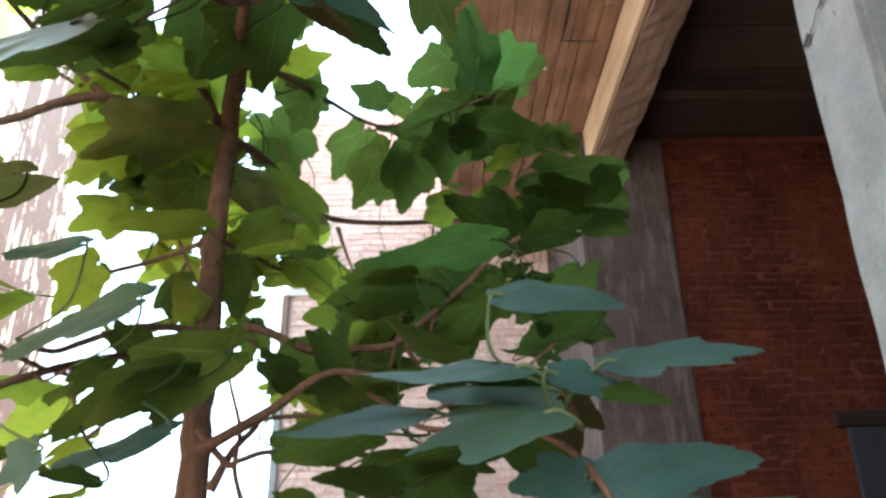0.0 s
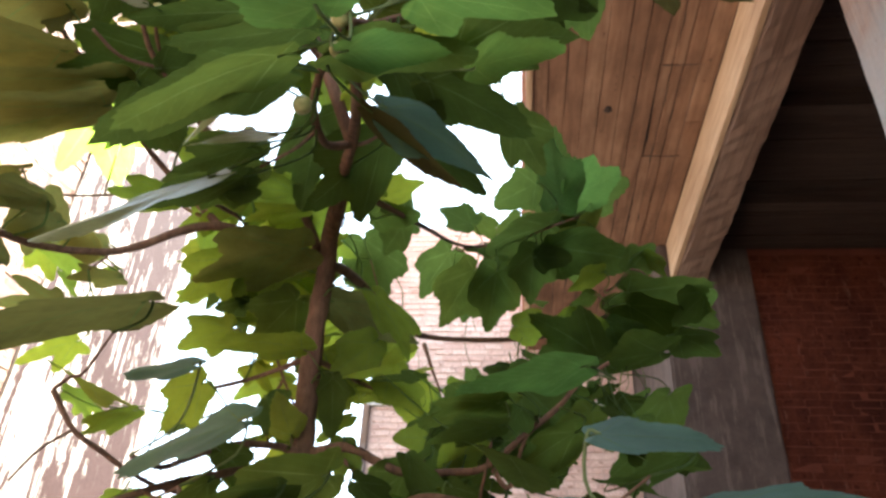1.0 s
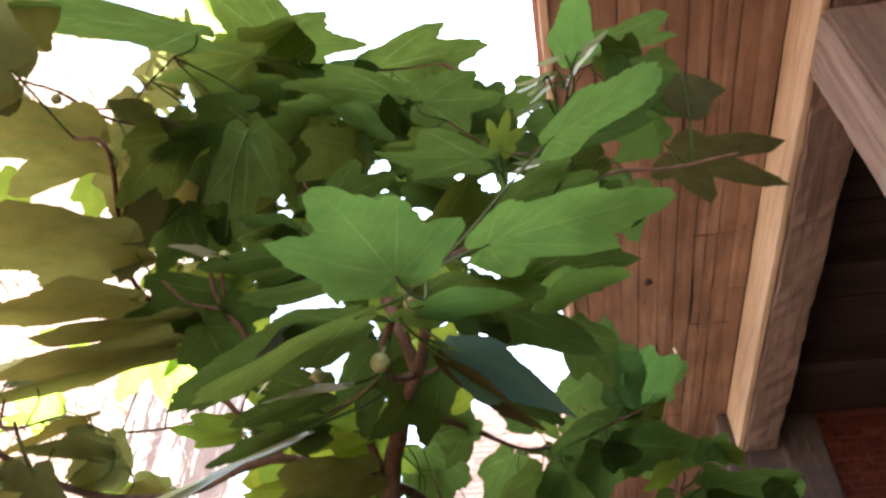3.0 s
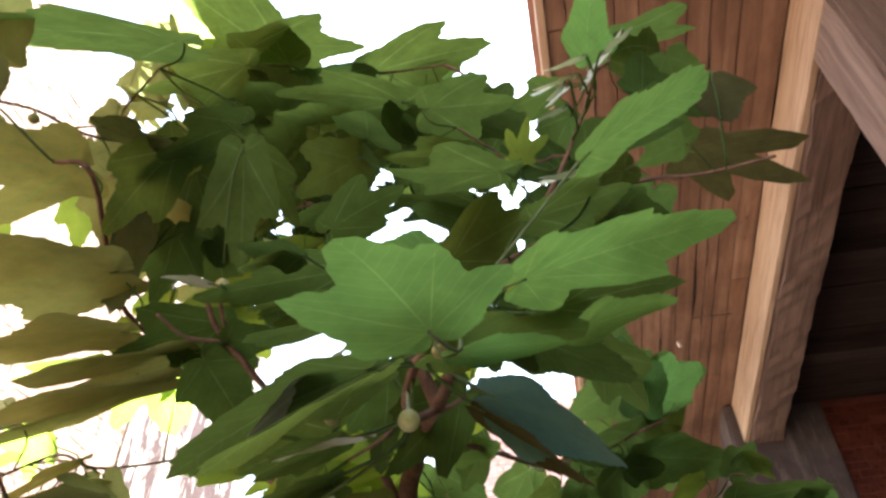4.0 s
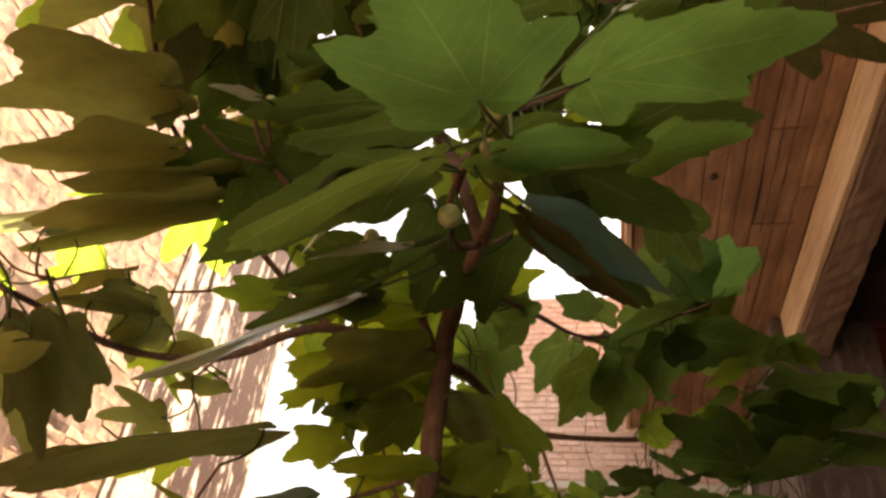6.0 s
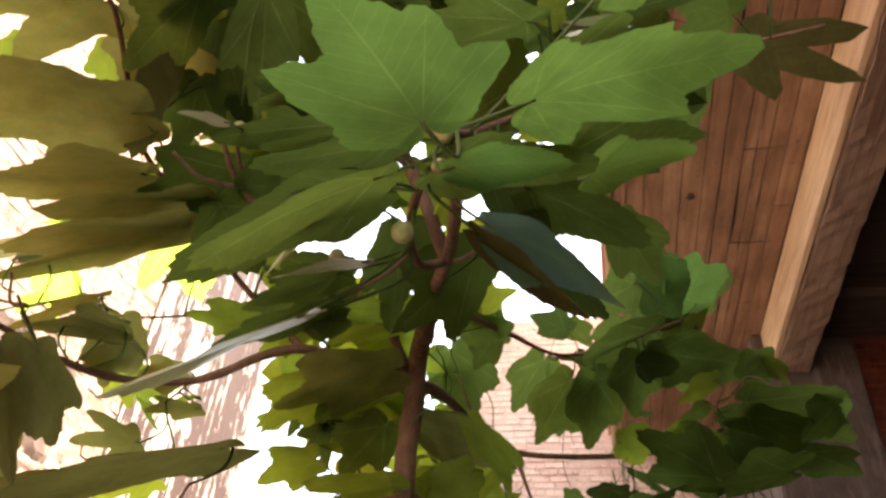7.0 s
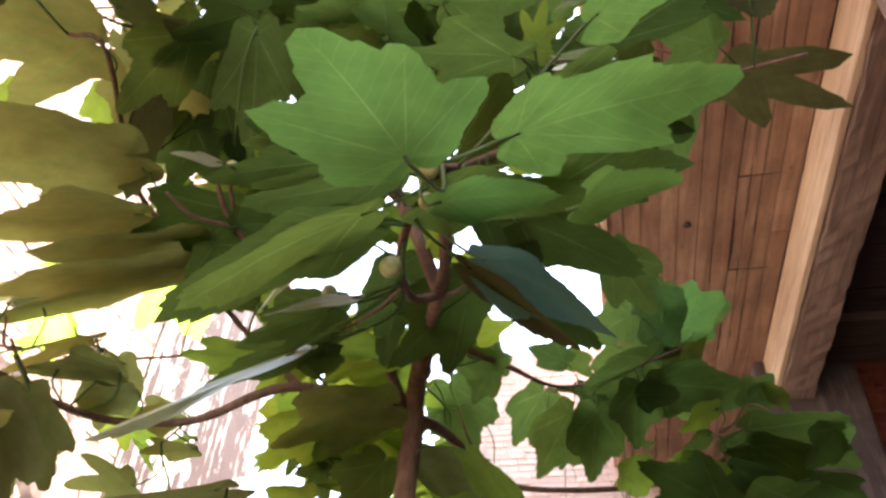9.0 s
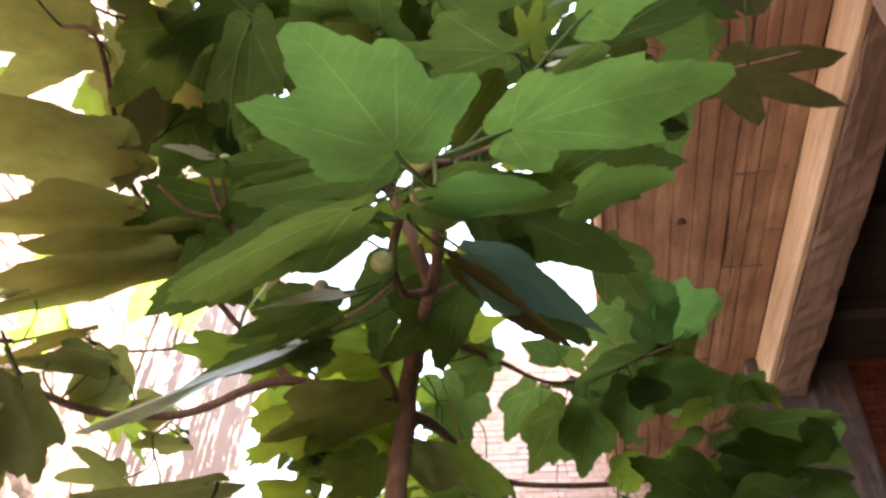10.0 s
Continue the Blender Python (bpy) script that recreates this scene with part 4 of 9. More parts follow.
leaves(limb, [
    ((-0.177, 2.038, 2.901), (-0.291, 2.126, 2.761), (-0.182, 1.966, 2.950), (-0.632, 0.312, 0.710), 0.86, "v", 0.08),
    ((-0.103, 2.040, 2.900), (-0.140, 2.153, 2.753), (-0.118, 1.981, 2.969), (-0.671, 0.495, 0.551), 0.86, "v", 0.08),
    ((-0.422, 1.596, 2.812), (-0.299, 1.610, 2.832), (-0.351, 1.567, 2.804), (-0.180, 0.246, 0.952), 0.80, "o", 0.08),
    ((-0.363, 1.700, 2.854), (-0.415, 1.742, 2.787), (-0.317, 1.706, 2.862), (-0.589, 0.388, 0.709), 0.86, "v", 0.08),
    ((0.023, 1.890, 3.133), (-0.113, 1.909, 3.070), (0.077, 1.968, 3.022), (-0.256, 0.629, 0.734), 0.80, "o", 0.08),
    ((0.062, 1.964, 3.020), (-0.142, 1.969, 2.952), (0.063, 1.972, 3.018), (-0.317, -0.031, 0.948), 0.86, "v", 0.08),
    ((0.072, 1.997, 2.963), (0.361, 2.076, 2.955), (0.046, 1.975, 3.014), (0.012, 0.057, 0.998), 0.80, "o", 0.08),
])
leaves(limb, [
    ((0.023, 2.007, 2.952), (-0.012, 2.104, 2.825), (0.013, 1.982, 3.005), (-0.604, 0.543, 0.583), 0.86, "v", 0.08),
    ((0.022, 2.017, 2.935), (0.131, 2.036, 2.945), (-0.004, 1.986, 3.001), (-0.176, 0.600, 0.780), 0.80, "o", 0.08),
    ((-0.185, 1.961, 3.031), (-0.281, 1.910, 3.064), (-0.160, 1.971, 2.957), (0.196, 0.236, 0.952), 0.86, "v", 0.08),
    ((-0.431, 1.816, 3.034), (-0.341, 1.883, 2.954), (-0.287, 1.792, 2.897), (0.234, 0.600, 0.765), 0.77, "o", 0.12),
    ((0.176, 2.322, 3.383), (0.371, 2.262, 3.424), (0.164, 2.176, 3.247), (-0.041, 0.471, 0.881), 0.77, "v", 0.12),
    ((0.097, 2.271, 3.290), (0.095, 2.144, 3.547), (0.088, 2.121, 3.158), (-0.412, 0.818, 0.401), 0.56, "v", 0.12),
    ((-0.134, 2.169, 3.037), (-0.009, 2.154, 2.949), (-0.079, 1.991, 2.980), (0.575, 0.257, 0.776), 0.64, "v", 0.18),
])
leaves(limb, [
    ((-0.394, 1.570, 2.859), (-0.294, 1.556, 2.906), (-0.351, 1.567, 2.804), (-0.437, -0.070, 0.897), 0.86, "v", 0.08),
    ((-0.316, 1.302, 2.893), (-0.391, 1.335, 2.846), (-0.393, 1.403, 2.738), (-0.189, 0.628, 0.755), 0.73, "m", 0.18),
    ((-0.475, 1.459, 2.864), (-0.393, 1.386, 2.841), (-0.376, 1.462, 2.760), (0.133, -0.154, 0.979), 0.70, "m", 0.18),
    ((-0.427, 1.431, 3.012), (-0.387, 1.543, 2.948), (-0.379, 1.487, 2.826), (-0.098, 0.517, 0.850), 0.57, "o", 0.18),
    ((-0.531, 1.753, 2.972), (-0.657, 1.671, 2.937), (-0.356, 1.715, 2.882), (-0.309, 0.072, 0.948), 0.64, "f", 0.18),
], M_BACKLIT, "leaf coloured yellow-green as if backlit")
limb = tree_limb("branch", [(-0.521, 1.471, 2.628), (-0.538, 1.391, 2.671), (-0.570, 1.281, 2.670), (-0.606, 1.165, 2.666), (-0.657, 1.048, 2.660), (-0.693, 0.955, 2.690), (-0.714, 0.890, 2.710), (-0.714, 0.825, 2.738)], 0.012, 0.004)
leaves(limb, [
    ((-0.582, 1.487, 2.763), (-0.657, 1.616, 2.746), (-0.532, 1.418, 2.657), (0.141, 0.208, 0.968), 0.58, "m", 0.18),
    ((-0.631, 1.503, 2.866), (-0.749, 1.464, 2.759), (-0.555, 1.411, 2.706), (-0.690, 0.355, 0.631), 0.70, "m", 0.12),
], M_BACKLIT, "leaf coloured yellow-green as if backlit")
figs(limb, [((-0.677, 0.815, 2.741), 0.012, (-0.690, 0.820, 2.743)), ((-0.458, 0.829, 2.456), 0.0115, (-0.611, 1.115, 2.658))])
limb = tree_limb("branch", [(-0.702, 0.948, 2.691), (-0.694, 0.864, 2.717), (-0.682, 0.809, 2.744)], 0.004, 0.003)
leaves(limb, [
    ((-0.702, 0.913, 2.695), (-0.604, 0.925, 2.709), (-0.699, 0.912, 2.702), (-0.162, 0.123, 0.979), 0.80, "o", 0.08),
    ((-0.621, 0.895, 2.806), (-0.625, 0.962, 2.745), (-0.689, 0.840, 2.729), (-0.193, 0.654, 0.732), 0.80, "o", 0.08),
    ((-0.617, 0.677, 2.925), (-0.638, 0.807, 2.771), (-0.672, 0.793, 2.772), (0.058, 0.765, 0.641), 0.51, "m", 0.12),
])
leaves(limb, [
    ((-0.671, 0.765, 2.700), (-0.742, 0.737, 2.711), (-0.682, 0.809, 2.744), (0.226, -0.185, 0.956), 0.40, "o", 0.08),
], M_GLINT, "leaf blade with a pale glint in its colour")
limb = tree_limb("branch", [(-0.708, 0.919, 2.701), (-0.752, 0.863, 2.676), (-0.777, 0.802, 2.682)], 0.004, 0.003)
leaves(limb, [
    ((-0.740, 0.959, 2.779), (-0.939, 0.940, 2.742), (-0.708, 0.919, 2.701), (-0.149, -0.263, 0.953), 0.82, "m", 0.08),
    ((-0.751, 0.939, 2.678), (-0.738, 1.091, 2.650), (-0.721, 0.903, 2.694), (-0.501, 0.195, 0.843), 0.80, "o", 0.08),
])
limb = tree_limb("branch", [(-0.324, 0.950, 2.531), (-0.361, 0.869, 2.620), (-0.488, 0.989, 2.939), (-0.582, 1.021, 3.064), (-0.698, 1.089, 3.307), (-0.813, 1.112, 3.511), (-0.906, 1.106, 3.671), (-0.936, 1.082, 3.800), (-1.020, 1.016, 3.866), (-1.110, 0.868, 3.843)], 0.012, 0.005)
leaves(limb, [
    ((-0.453, 0.780, 2.659), (-0.591, 0.760, 2.642), (-0.379, 0.886, 2.666), (-0.005, -0.626, 0.780), 0.80, "o", 0.08),
    ((-0.461, 0.851, 2.766), (-0.701, 0.796, 2.720), (-0.415, 0.920, 2.757), (-0.091, -0.383, 0.919), 0.82, "m", 0.08),
    ((-0.509, 0.858, 2.888), (-0.375, 0.836, 2.961), (-0.452, 0.955, 2.848), (-0.493, -0.241, 0.836), 0.82, "m", 0.08),
    ((-0.408, 0.857, 2.701), (-0.570, 0.826, 2.664), (-0.397, 0.903, 2.711), (-0.130, -0.389, 0.912), 0.80, "o", 0.08),
    ((-0.525, 0.938, 3.220), (-0.527, 1.028, 3.004), (-0.621, 1.043, 3.145), (0.246, 0.896, 0.371), 0.59, "o", 0.12),
    ((-0.762, 1.239, 3.233), (-0.838, 1.313, 3.209), (-0.698, 1.089, 3.307), (-0.165, 0.135, 0.977), 0.73, "f", 0.18),
    ((-0.757, 1.025, 3.577), (-0.782, 0.926, 3.518), (-0.828, 1.111, 3.537), (-0.457, -0.362, 0.812), 0.57, "o", 0.18),
])
leaves(limb, [
    ((-0.833, 1.177, 3.540), (-0.675, 1.255, 3.485), (-0.828, 1.111, 3.537), (0.160, 0.331, 0.930), 0.70, "m", 0.18),
    ((-0.887, 0.941, 3.547), (-1.000, 0.998, 3.479), (-0.844, 1.110, 3.564), (-0.339, 0.354, 0.872), 0.59, "o", 0.18),
    ((-0.858, 1.081, 3.714), (-0.781, 1.144, 3.653), (-0.916, 1.098, 3.714), (0.096, 0.632, 0.769), 0.65, "o", 0.18),
    ((-0.413, 0.974, 3.220), (-0.323, 0.919, 3.145), (-0.578, 1.025, 3.119), (0.449, -0.378, 0.810), 0.59, "o", 0.18),
])
leaves(limb, [
    ((-0.924, 1.071, 3.749), (-0.752, 0.936, 3.828), (-0.926, 1.090, 3.757), (-0.434, -0.023, 0.901), 0.62, "m", 0.12),
    ((-1.019, 0.865, 3.705), (-0.969, 0.733, 3.673), (-1.095, 0.893, 3.847), (0.266, -0.128, 0.956), 0.42, "f", 0.12),
    ((-1.084, 0.870, 3.721), (-1.109, 0.986, 3.652), (-1.095, 0.893, 3.847), (-0.507, 0.358, 0.784), 0.58, "m", 0.18),
    ((-1.086, 1.275, 3.626), (-1.044, 1.352, 3.562), (-0.943, 1.140, 3.662), (0.020, 0.633, 0.774), 0.75, "o", 0.18),
    ((-0.979, 1.013, 3.587), (-1.061, 1.119, 3.533), (-0.891, 1.107, 3.644), (-0.284, 0.245, 0.927), 0.60, "m", 0.18),
    ((-0.917, 1.150, 3.399), (-0.948, 1.258, 3.353), (-0.794, 1.108, 3.477), (-0.046, 0.373, 0.927), 0.70, "m", 0.18),
    ((-1.004, 1.235, 3.829), (-0.946, 1.115, 3.759), (-0.936, 1.082, 3.800), (0.204, -0.420, 0.885), 0.68, "f", 0.18),
], M_OLIVE, "olive-toned leaf")
leaves(limb, [
    ((-0.626, 1.117, 3.128), (-0.740, 1.104, 3.120), (-0.615, 1.040, 3.133), (-0.020, -0.398, 0.917), 0.82, "m", 0.08),
    ((-0.489, 0.971, 2.979), (-0.576, 0.947, 2.915), (-0.503, 0.994, 2.960), (-0.621, 0.250, 0.743), 0.68, "o", 0.18),
    ((-0.523, 1.154, 2.870), (-0.463, 1.033, 2.824), (-0.488, 0.989, 2.939), (0.521, -0.062, 0.852), 0.57, "m", 0.18),
], M_BACKLIT, "leaf coloured yellow-green as if backlit")
limb = tree_limb("branch", [(-0.695, 1.088, 3.309), (-0.763, 1.040, 3.321), (-0.823, 0.978, 3.343), (-0.901, 0.858, 3.259)], 0.006, 0.003)
leaves(limb, [
    ((-0.663, 1.053, 3.316), (-0.727, 0.973, 3.287), (-0.695, 1.088, 3.309), (-0.353, -0.052, 0.934), 0.73, "m", 0.18),
    ((-0.665, 1.129, 3.315), (-0.625, 1.208, 3.251), (-0.695, 1.088, 3.309), (-0.142, 0.670, 0.729), 0.64, "m", 0.18),
])
limb = tree_limb("branch", [(-0.703, 1.098, 3.365), (-0.644, 1.082, 3.463), (-0.608, 1.067, 3.484), (-0.474, 1.047, 3.530)], 0.006, 0.003)
leaves(limb, [
    ((-0.624, 1.069, 3.478), (-0.730, 1.030, 3.342), (-0.620, 1.072, 3.477), (-0.801, 0.107, 0.589), 0.70, "m", 0.12),
    ((-0.551, 1.232, 3.630), (-0.661, 1.129, 3.599), (-0.542, 1.069, 3.515), (-0.341, 0.089, 0.936), 0.62, "m", 0.18),
    ((-0.577, 0.982, 3.349), (-0.559, 1.083, 3.278), (-0.664, 1.088, 3.430), (0.256, 0.521, 0.814), 0.74, "m", 0.18),
    ((-0.669, 1.320, 3.324), (-0.560, 1.411, 3.258), (-0.699, 1.126, 3.360), (0.408, 0.170, 0.897), 0.55, "m", 0.18),
])
limb = tree_limb("branch", [(-0.694, 1.285, 2.581), (-0.849, 1.298, 2.733), (-0.937, 1.242, 2.823), (-0.978, 1.157, 2.884), (-0.999, 0.962, 2.891), (-0.863, 0.637, 2.867), (-0.906, 0.587, 2.862)], 0.009, 0.004)
leaves(limb, [
    ((-0.952, 0.451, 2.879), (-1.115, 0.302, 2.946), (-0.906, 0.587, 2.862), (0.108, 0.305, 0.946), 0.82, "m", 0.08),
    ((-0.915, 0.646, 2.922), (-1.216, 0.552, 2.884), (-0.882, 0.683, 2.870), (0.004, -0.380, 0.925), 0.94, "f", 0.08),
    ((-0.922, 0.833, 2.834), (-1.225, 0.757, 2.781), (-0.941, 0.823, 2.881), (-0.064, -0.380, 0.923), 0.82, "m", 0.08),
    ((-0.918, 0.913, 2.754), (-1.202, 0.842, 2.703), (-0.960, 0.869, 2.884), (-0.046, -0.452, 0.891), 0.80, "o", 0.08),
    ((-0.924, 0.818, 2.998), (-0.982, 0.952, 2.857), (-0.941, 0.823, 2.881), (0.384, 0.743, 0.548), 0.80, "o", 0.08),
], M_OLIVE, "olive-toned leaf")
leaves(limb, [
    ((-0.803, 1.246, 2.635), (-0.924, 1.197, 2.625), (-0.783, 1.292, 2.668), (-0.066, -0.042, 0.997), 0.82, "m", 0.08),
    ((-0.966, 1.074, 3.006), (-1.060, 1.101, 2.988), (-0.988, 1.060, 2.887), (-0.108, 0.239, 0.965), 0.58, "o", 0.18),
], M_BACKLIT, "leaf coloured yellow-green as if backlit")
limb = tree_limb("branch", [(-0.694, 1.285, 2.581), (-0.898, 1.451, 2.762), (-0.961, 1.445, 2.816), (-1.104, 1.440, 2.787), (-1.229, 1.369, 2.748), (-1.233, 1.239, 2.713), (-1.205, 1.057, 2.563), (-1.144, 0.955, 2.565)], 0.005, 0.003)
leaves(limb, [
    ((-1.068, 1.194, 2.599), (-1.152, 1.054, 2.531), (-1.219, 1.148, 2.638), (-0.260, -0.288, 0.922), 0.42, "o", 0.12),
    ((-1.069, 1.186, 2.608), (-1.055, 1.202, 2.463), (-1.219, 1.148, 2.638), (-0.136, 0.986, 0.094), 0.66, "m", 0.12),
], M_OLIVE, "olive-toned leaf")
leaves(limb, [
    ((-1.354, 1.308, 2.788), (-1.485, 1.312, 2.748), (-1.231, 1.313, 2.733), (-0.269, -0.481, 0.834), 0.82, "m", 0.08),
    ((-0.814, 1.456, 2.682), (-0.783, 1.526, 2.626), (-0.830, 1.396, 2.702), (0.013, 0.622, 0.783), 0.57, "m", 0.18),
    ((-1.136, 1.342, 2.580), (-1.037, 1.408, 2.542), (-1.231, 1.304, 2.730), (0.035, 0.464, 0.885), 0.57, "m", 0.18),
    ((-0.715, 1.384, 2.778), (-0.791, 1.380, 2.639), (-0.796, 1.368, 2.672), (-0.821, 0.371, 0.434), 0.59, "f", 0.12),
], M_BACKLIT, "leaf coloured yellow-green as if backlit")
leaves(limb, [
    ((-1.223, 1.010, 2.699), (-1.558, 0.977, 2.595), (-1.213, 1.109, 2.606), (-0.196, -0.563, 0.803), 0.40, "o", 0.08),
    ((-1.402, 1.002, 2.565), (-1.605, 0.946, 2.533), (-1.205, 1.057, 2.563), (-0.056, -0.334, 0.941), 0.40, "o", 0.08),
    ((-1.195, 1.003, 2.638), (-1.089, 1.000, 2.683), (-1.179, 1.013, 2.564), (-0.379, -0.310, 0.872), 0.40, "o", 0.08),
], M_GLINT, "leaf blade with a pale glint in its colour")
limb = tree_limb("branch", [(-0.499, 1.479, 2.135), (-0.546, 1.439, 2.137), (-0.605, 1.367, 2.115), (-0.654, 1.301, 2.069), (-0.679, 1.241, 2.034), (-0.700, 1.169, 2.035)], 0.01, 0.004)
leaves(limb, [
    ((-0.604, 1.319, 2.089), (-0.522, 1.344, 2.032), (-0.626, 1.339, 2.095), (0.352, 0.569, 0.743), 0.82, "m", 0.08),
])
leaves(limb, [
    ((-0.585, 1.087, 2.167), (-0.707, 1.091, 2.160), (-0.700, 1.169, 2.035), (-0.060, -0.670, 0.740), 0.80, "o", 0.08),
], M_SKYLIT, "leaf tinted blue-green for reflected sky")
leaves(limb, [
    ((-0.511, 1.444, 2.162), (-0.541, 1.411, 2.238), (-0.526, 1.456, 2.136), (0.095, 0.899, 0.426), 0.80, "o", 0.08),
    ((-0.717, 1.479, 2.059), (-0.719, 1.314, 1.994), (-0.605, 1.367, 2.115), (-0.399, -0.331, 0.855), 0.70, "m", 0.18),
    ((-0.682, 1.346, 2.235), (-0.735, 1.300, 2.123), (-0.605, 1.367, 2.115), (-0.874, 0.417, 0.250), 0.62, "m", 0.12),
], M_BACKLIT, "leaf coloured yellow-green as if backlit")
limb = tree_limb("branch", [(-0.494, 1.469, 2.018), (-0.521, 1.365, 2.048), (-0.549, 1.299, 2.046), (-0.571, 1.240, 2.023), (-0.625, 1.166, 1.985), (-0.666, 1.095, 1.942), (-0.675, 1.037, 1.914)], 0.01, 0.006)
leaves(limb, [
    ((-0.535, 0.982, 1.828), (-0.587, 0.997, 1.794), (-0.675, 1.037, 1.914), (-0.339, -0.934, 0.114), 0.82, "m", 0.08),
], M_SKYLIT, "leaf tinted blue-green for reflected sky")
limb = tree_limb("branch", [(-0.475, 1.486, 2.137), (-0.399, 1.482, 2.149), (-0.328, 1.486, 2.120), (-0.268, 1.483, 2.098), (-0.176, 1.475, 2.099), (-0.106, 1.458, 2.105), (-0.037, 1.426, 2.151), (0.042, 1.402, 2.213), (0.088, 1.382, 2.259), (0.145, 1.361, 2.293)], 0.012, 0.004)
leaves(limb, [
    ((0.077, 1.186, 2.209), (-0.148, 1.198, 2.182), (0.112, 1.373, 2.274), (-0.119, -0.055, 0.991), 0.80, "o", 0.08),
], M_LIT, "bright green leaf with skylight in its colour")
leaves(limb, [
    ((0.070, 1.322, 2.137), (-0.036, 1.347, 2.081), (0.042, 1.402, 2.213), (-0.384, 0.331, 0.862), 0.82, "m", 0.08),
    ((-0.099, 1.399, 2.219), (-0.232, 1.346, 2.177), (-0.037, 1.426, 2.151), (-0.447, 0.586, 0.676), 0.55, "m", 0.12),
    ((-0.129, 1.606, 2.231), (-0.114, 1.584, 2.137), (-0.153, 1.469, 2.101), (0.485, 0.867, -0.119), 0.77, "v", 0.12),
    ((-0.174, 1.608, 2.213), (-0.211, 1.578, 2.126), (-0.191, 1.476, 2.099), (-0.712, 0.699, 0.066), 0.77, "v", 0.12),
    ((0.241, 1.406, 2.141), (0.325, 1.400, 2.104), (0.135, 1.365, 2.287), (0.346, 0.656, 0.671), 0.62, "m", 0.12),
    ((-0.275, 1.520, 2.111), (-0.363, 1.474, 2.018), (-0.278, 1.484, 2.101), (-0.696, 0.631, 0.343), 0.56, "v", 0.12),
    ((-0.186, 1.629, 2.160), (-0.267, 1.612, 2.102), (-0.191, 1.476, 2.099), (-0.587, -0.006, 0.809), 0.55, "v", 0.18),
])
leaves(limb, [
    ((-0.228, 1.636, 2.122), (-0.256, 1.799, 2.065), (-0.238, 1.480, 2.098), (0.066, 0.342, 0.937), 0.68, "v", 0.18),
])
leaves(limb, [
    ((-0.188, 1.530, 2.122), (-0.107, 1.498, 2.194), (-0.189, 1.476, 2.099), (-0.365, 0.632, 0.684), 0.80, "o", 0.08),
    ((-0.405, 1.477, 2.160), (-0.412, 1.510, 2.083), (-0.399, 1.482, 2.149), (0.279, 0.889, 0.362), 0.82, "m", 0.08),
], M_BACKLIT, "leaf coloured yellow-green as if backlit")
limb = tree_limb("branch", [(-0.089, 1.460, 2.103), (-0.055, 1.451, 2.065), (-0.026, 1.426, 2.151), (0.008, 1.411, 2.193)], 0.006, 0.003)
leaves(limb, [
    ((0.041, 1.445, 2.086), (-0.037, 1.391, 2.094), (-0.040, 1.438, 2.108), (-0.304, 0.557, 0.773), 0.62, "m", 0.12),
    ((-0.031, 1.318, 2.176), (-0.062, 1.411, 2.171), (0.003, 1.414, 2.186), (0.240, 0.125, 0.963), 0.58, "m", 0.18),
    ((-0.113, 1.514, 2.006), (-0.180, 1.568, 1.951), (-0.061, 1.452, 2.072), (-0.559, 0.142, 0.817), 0.54, "v", 0.18),
    ((0.123, 1.620, 2.040), (0.250, 1.589, 1.997), (-0.021, 1.483, 2.060), (0.384, 0.401, 0.832), 0.65, "v", 0.18),
    ((-0.043, 1.646, 2.199), (-0.078, 1.578, 2.145), (-0.086, 1.472, 2.109), (-0.444, -0.404, 0.800), 0.51, "v", 0.18),
])
limb = tree_limb("branch", [(-0.469, 1.490, 2.128), (-0.410, 1.486, 2.126), (-0.365, 1.509, 2.085), (-0.329, 1.525, 2.055)], 0.007, 0.003)
limb = tree_limb("branch", [(-0.465, 1.417, 1.891), (-0.389, 1.391, 1.926), (-0.304, 1.362, 1.969), (-0.261, 1.343, 1.995), (-0.204, 1.327, 2.015), (-0.107, 1.320, 2.002)], 0.012, 0.005)
leaves(limb, [
    ((-0.277, 1.260, 1.875), (-0.140, 1.278, 1.894), (-0.297, 1.359, 1.973), (-0.188, 0.775, 0.603), 0.47, "m", 0.12),
    ((-0.161, 1.347, 2.039), (-0.099, 1.367, 1.980), (-0.171, 1.324, 2.011), (0.261, 0.799, 0.541), 0.55, "m", 0.12),
    ((-0.061, 1.331, 2.000), (-0.227, 1.347, 1.988), (-0.123, 1.321, 2.004), (-0.073, 0.002, 0.997), 0.70, "m", 0.18),
])
limb = tree_limb("branch", [(-0.439, 1.433, 1.822), (-0.407, 1.434, 1.892), (-0.370, 1.437, 1.934), (-0.350, 1.438, 1.953), (-0.253, 1.435, 1.959)], 0.01, 0.004)
limb = tree_limb("branch", [(-0.474, 1.428, 1.934), (-0.410, 1.415, 1.869), (-0.382, 1.402, 1.872), (-0.329, 1.412, 1.888), (-0.248, 1.430, 1.875), (-0.196, 1.439, 1.860)], 0.008, 0.004)
leaves(limb, [
    ((-0.167, 1.634, 1.907), (-0.022, 1.621, 1.907), (-0.204, 1.442, 1.863), (0.019, 0.165, 0.986), 0.62, "v", 0.18),
])
limb = tree_limb("branch", [(-0.371, 1.413, 1.790), (-0.390, 1.401, 1.858), (-0.395, 1.430, 1.933), (-0.426, 1.458, 2.015), (-0.458, 1.477, 2.112)], 0.006, 0.003)
leaves(limb, [
    ((-0.353, 1.413, 2.059), (-0.256, 1.435, 2.008), (-0.431, 1.461, 2.029), (0.332, 0.455, 0.827), 0.82, "m", 0.08),
])
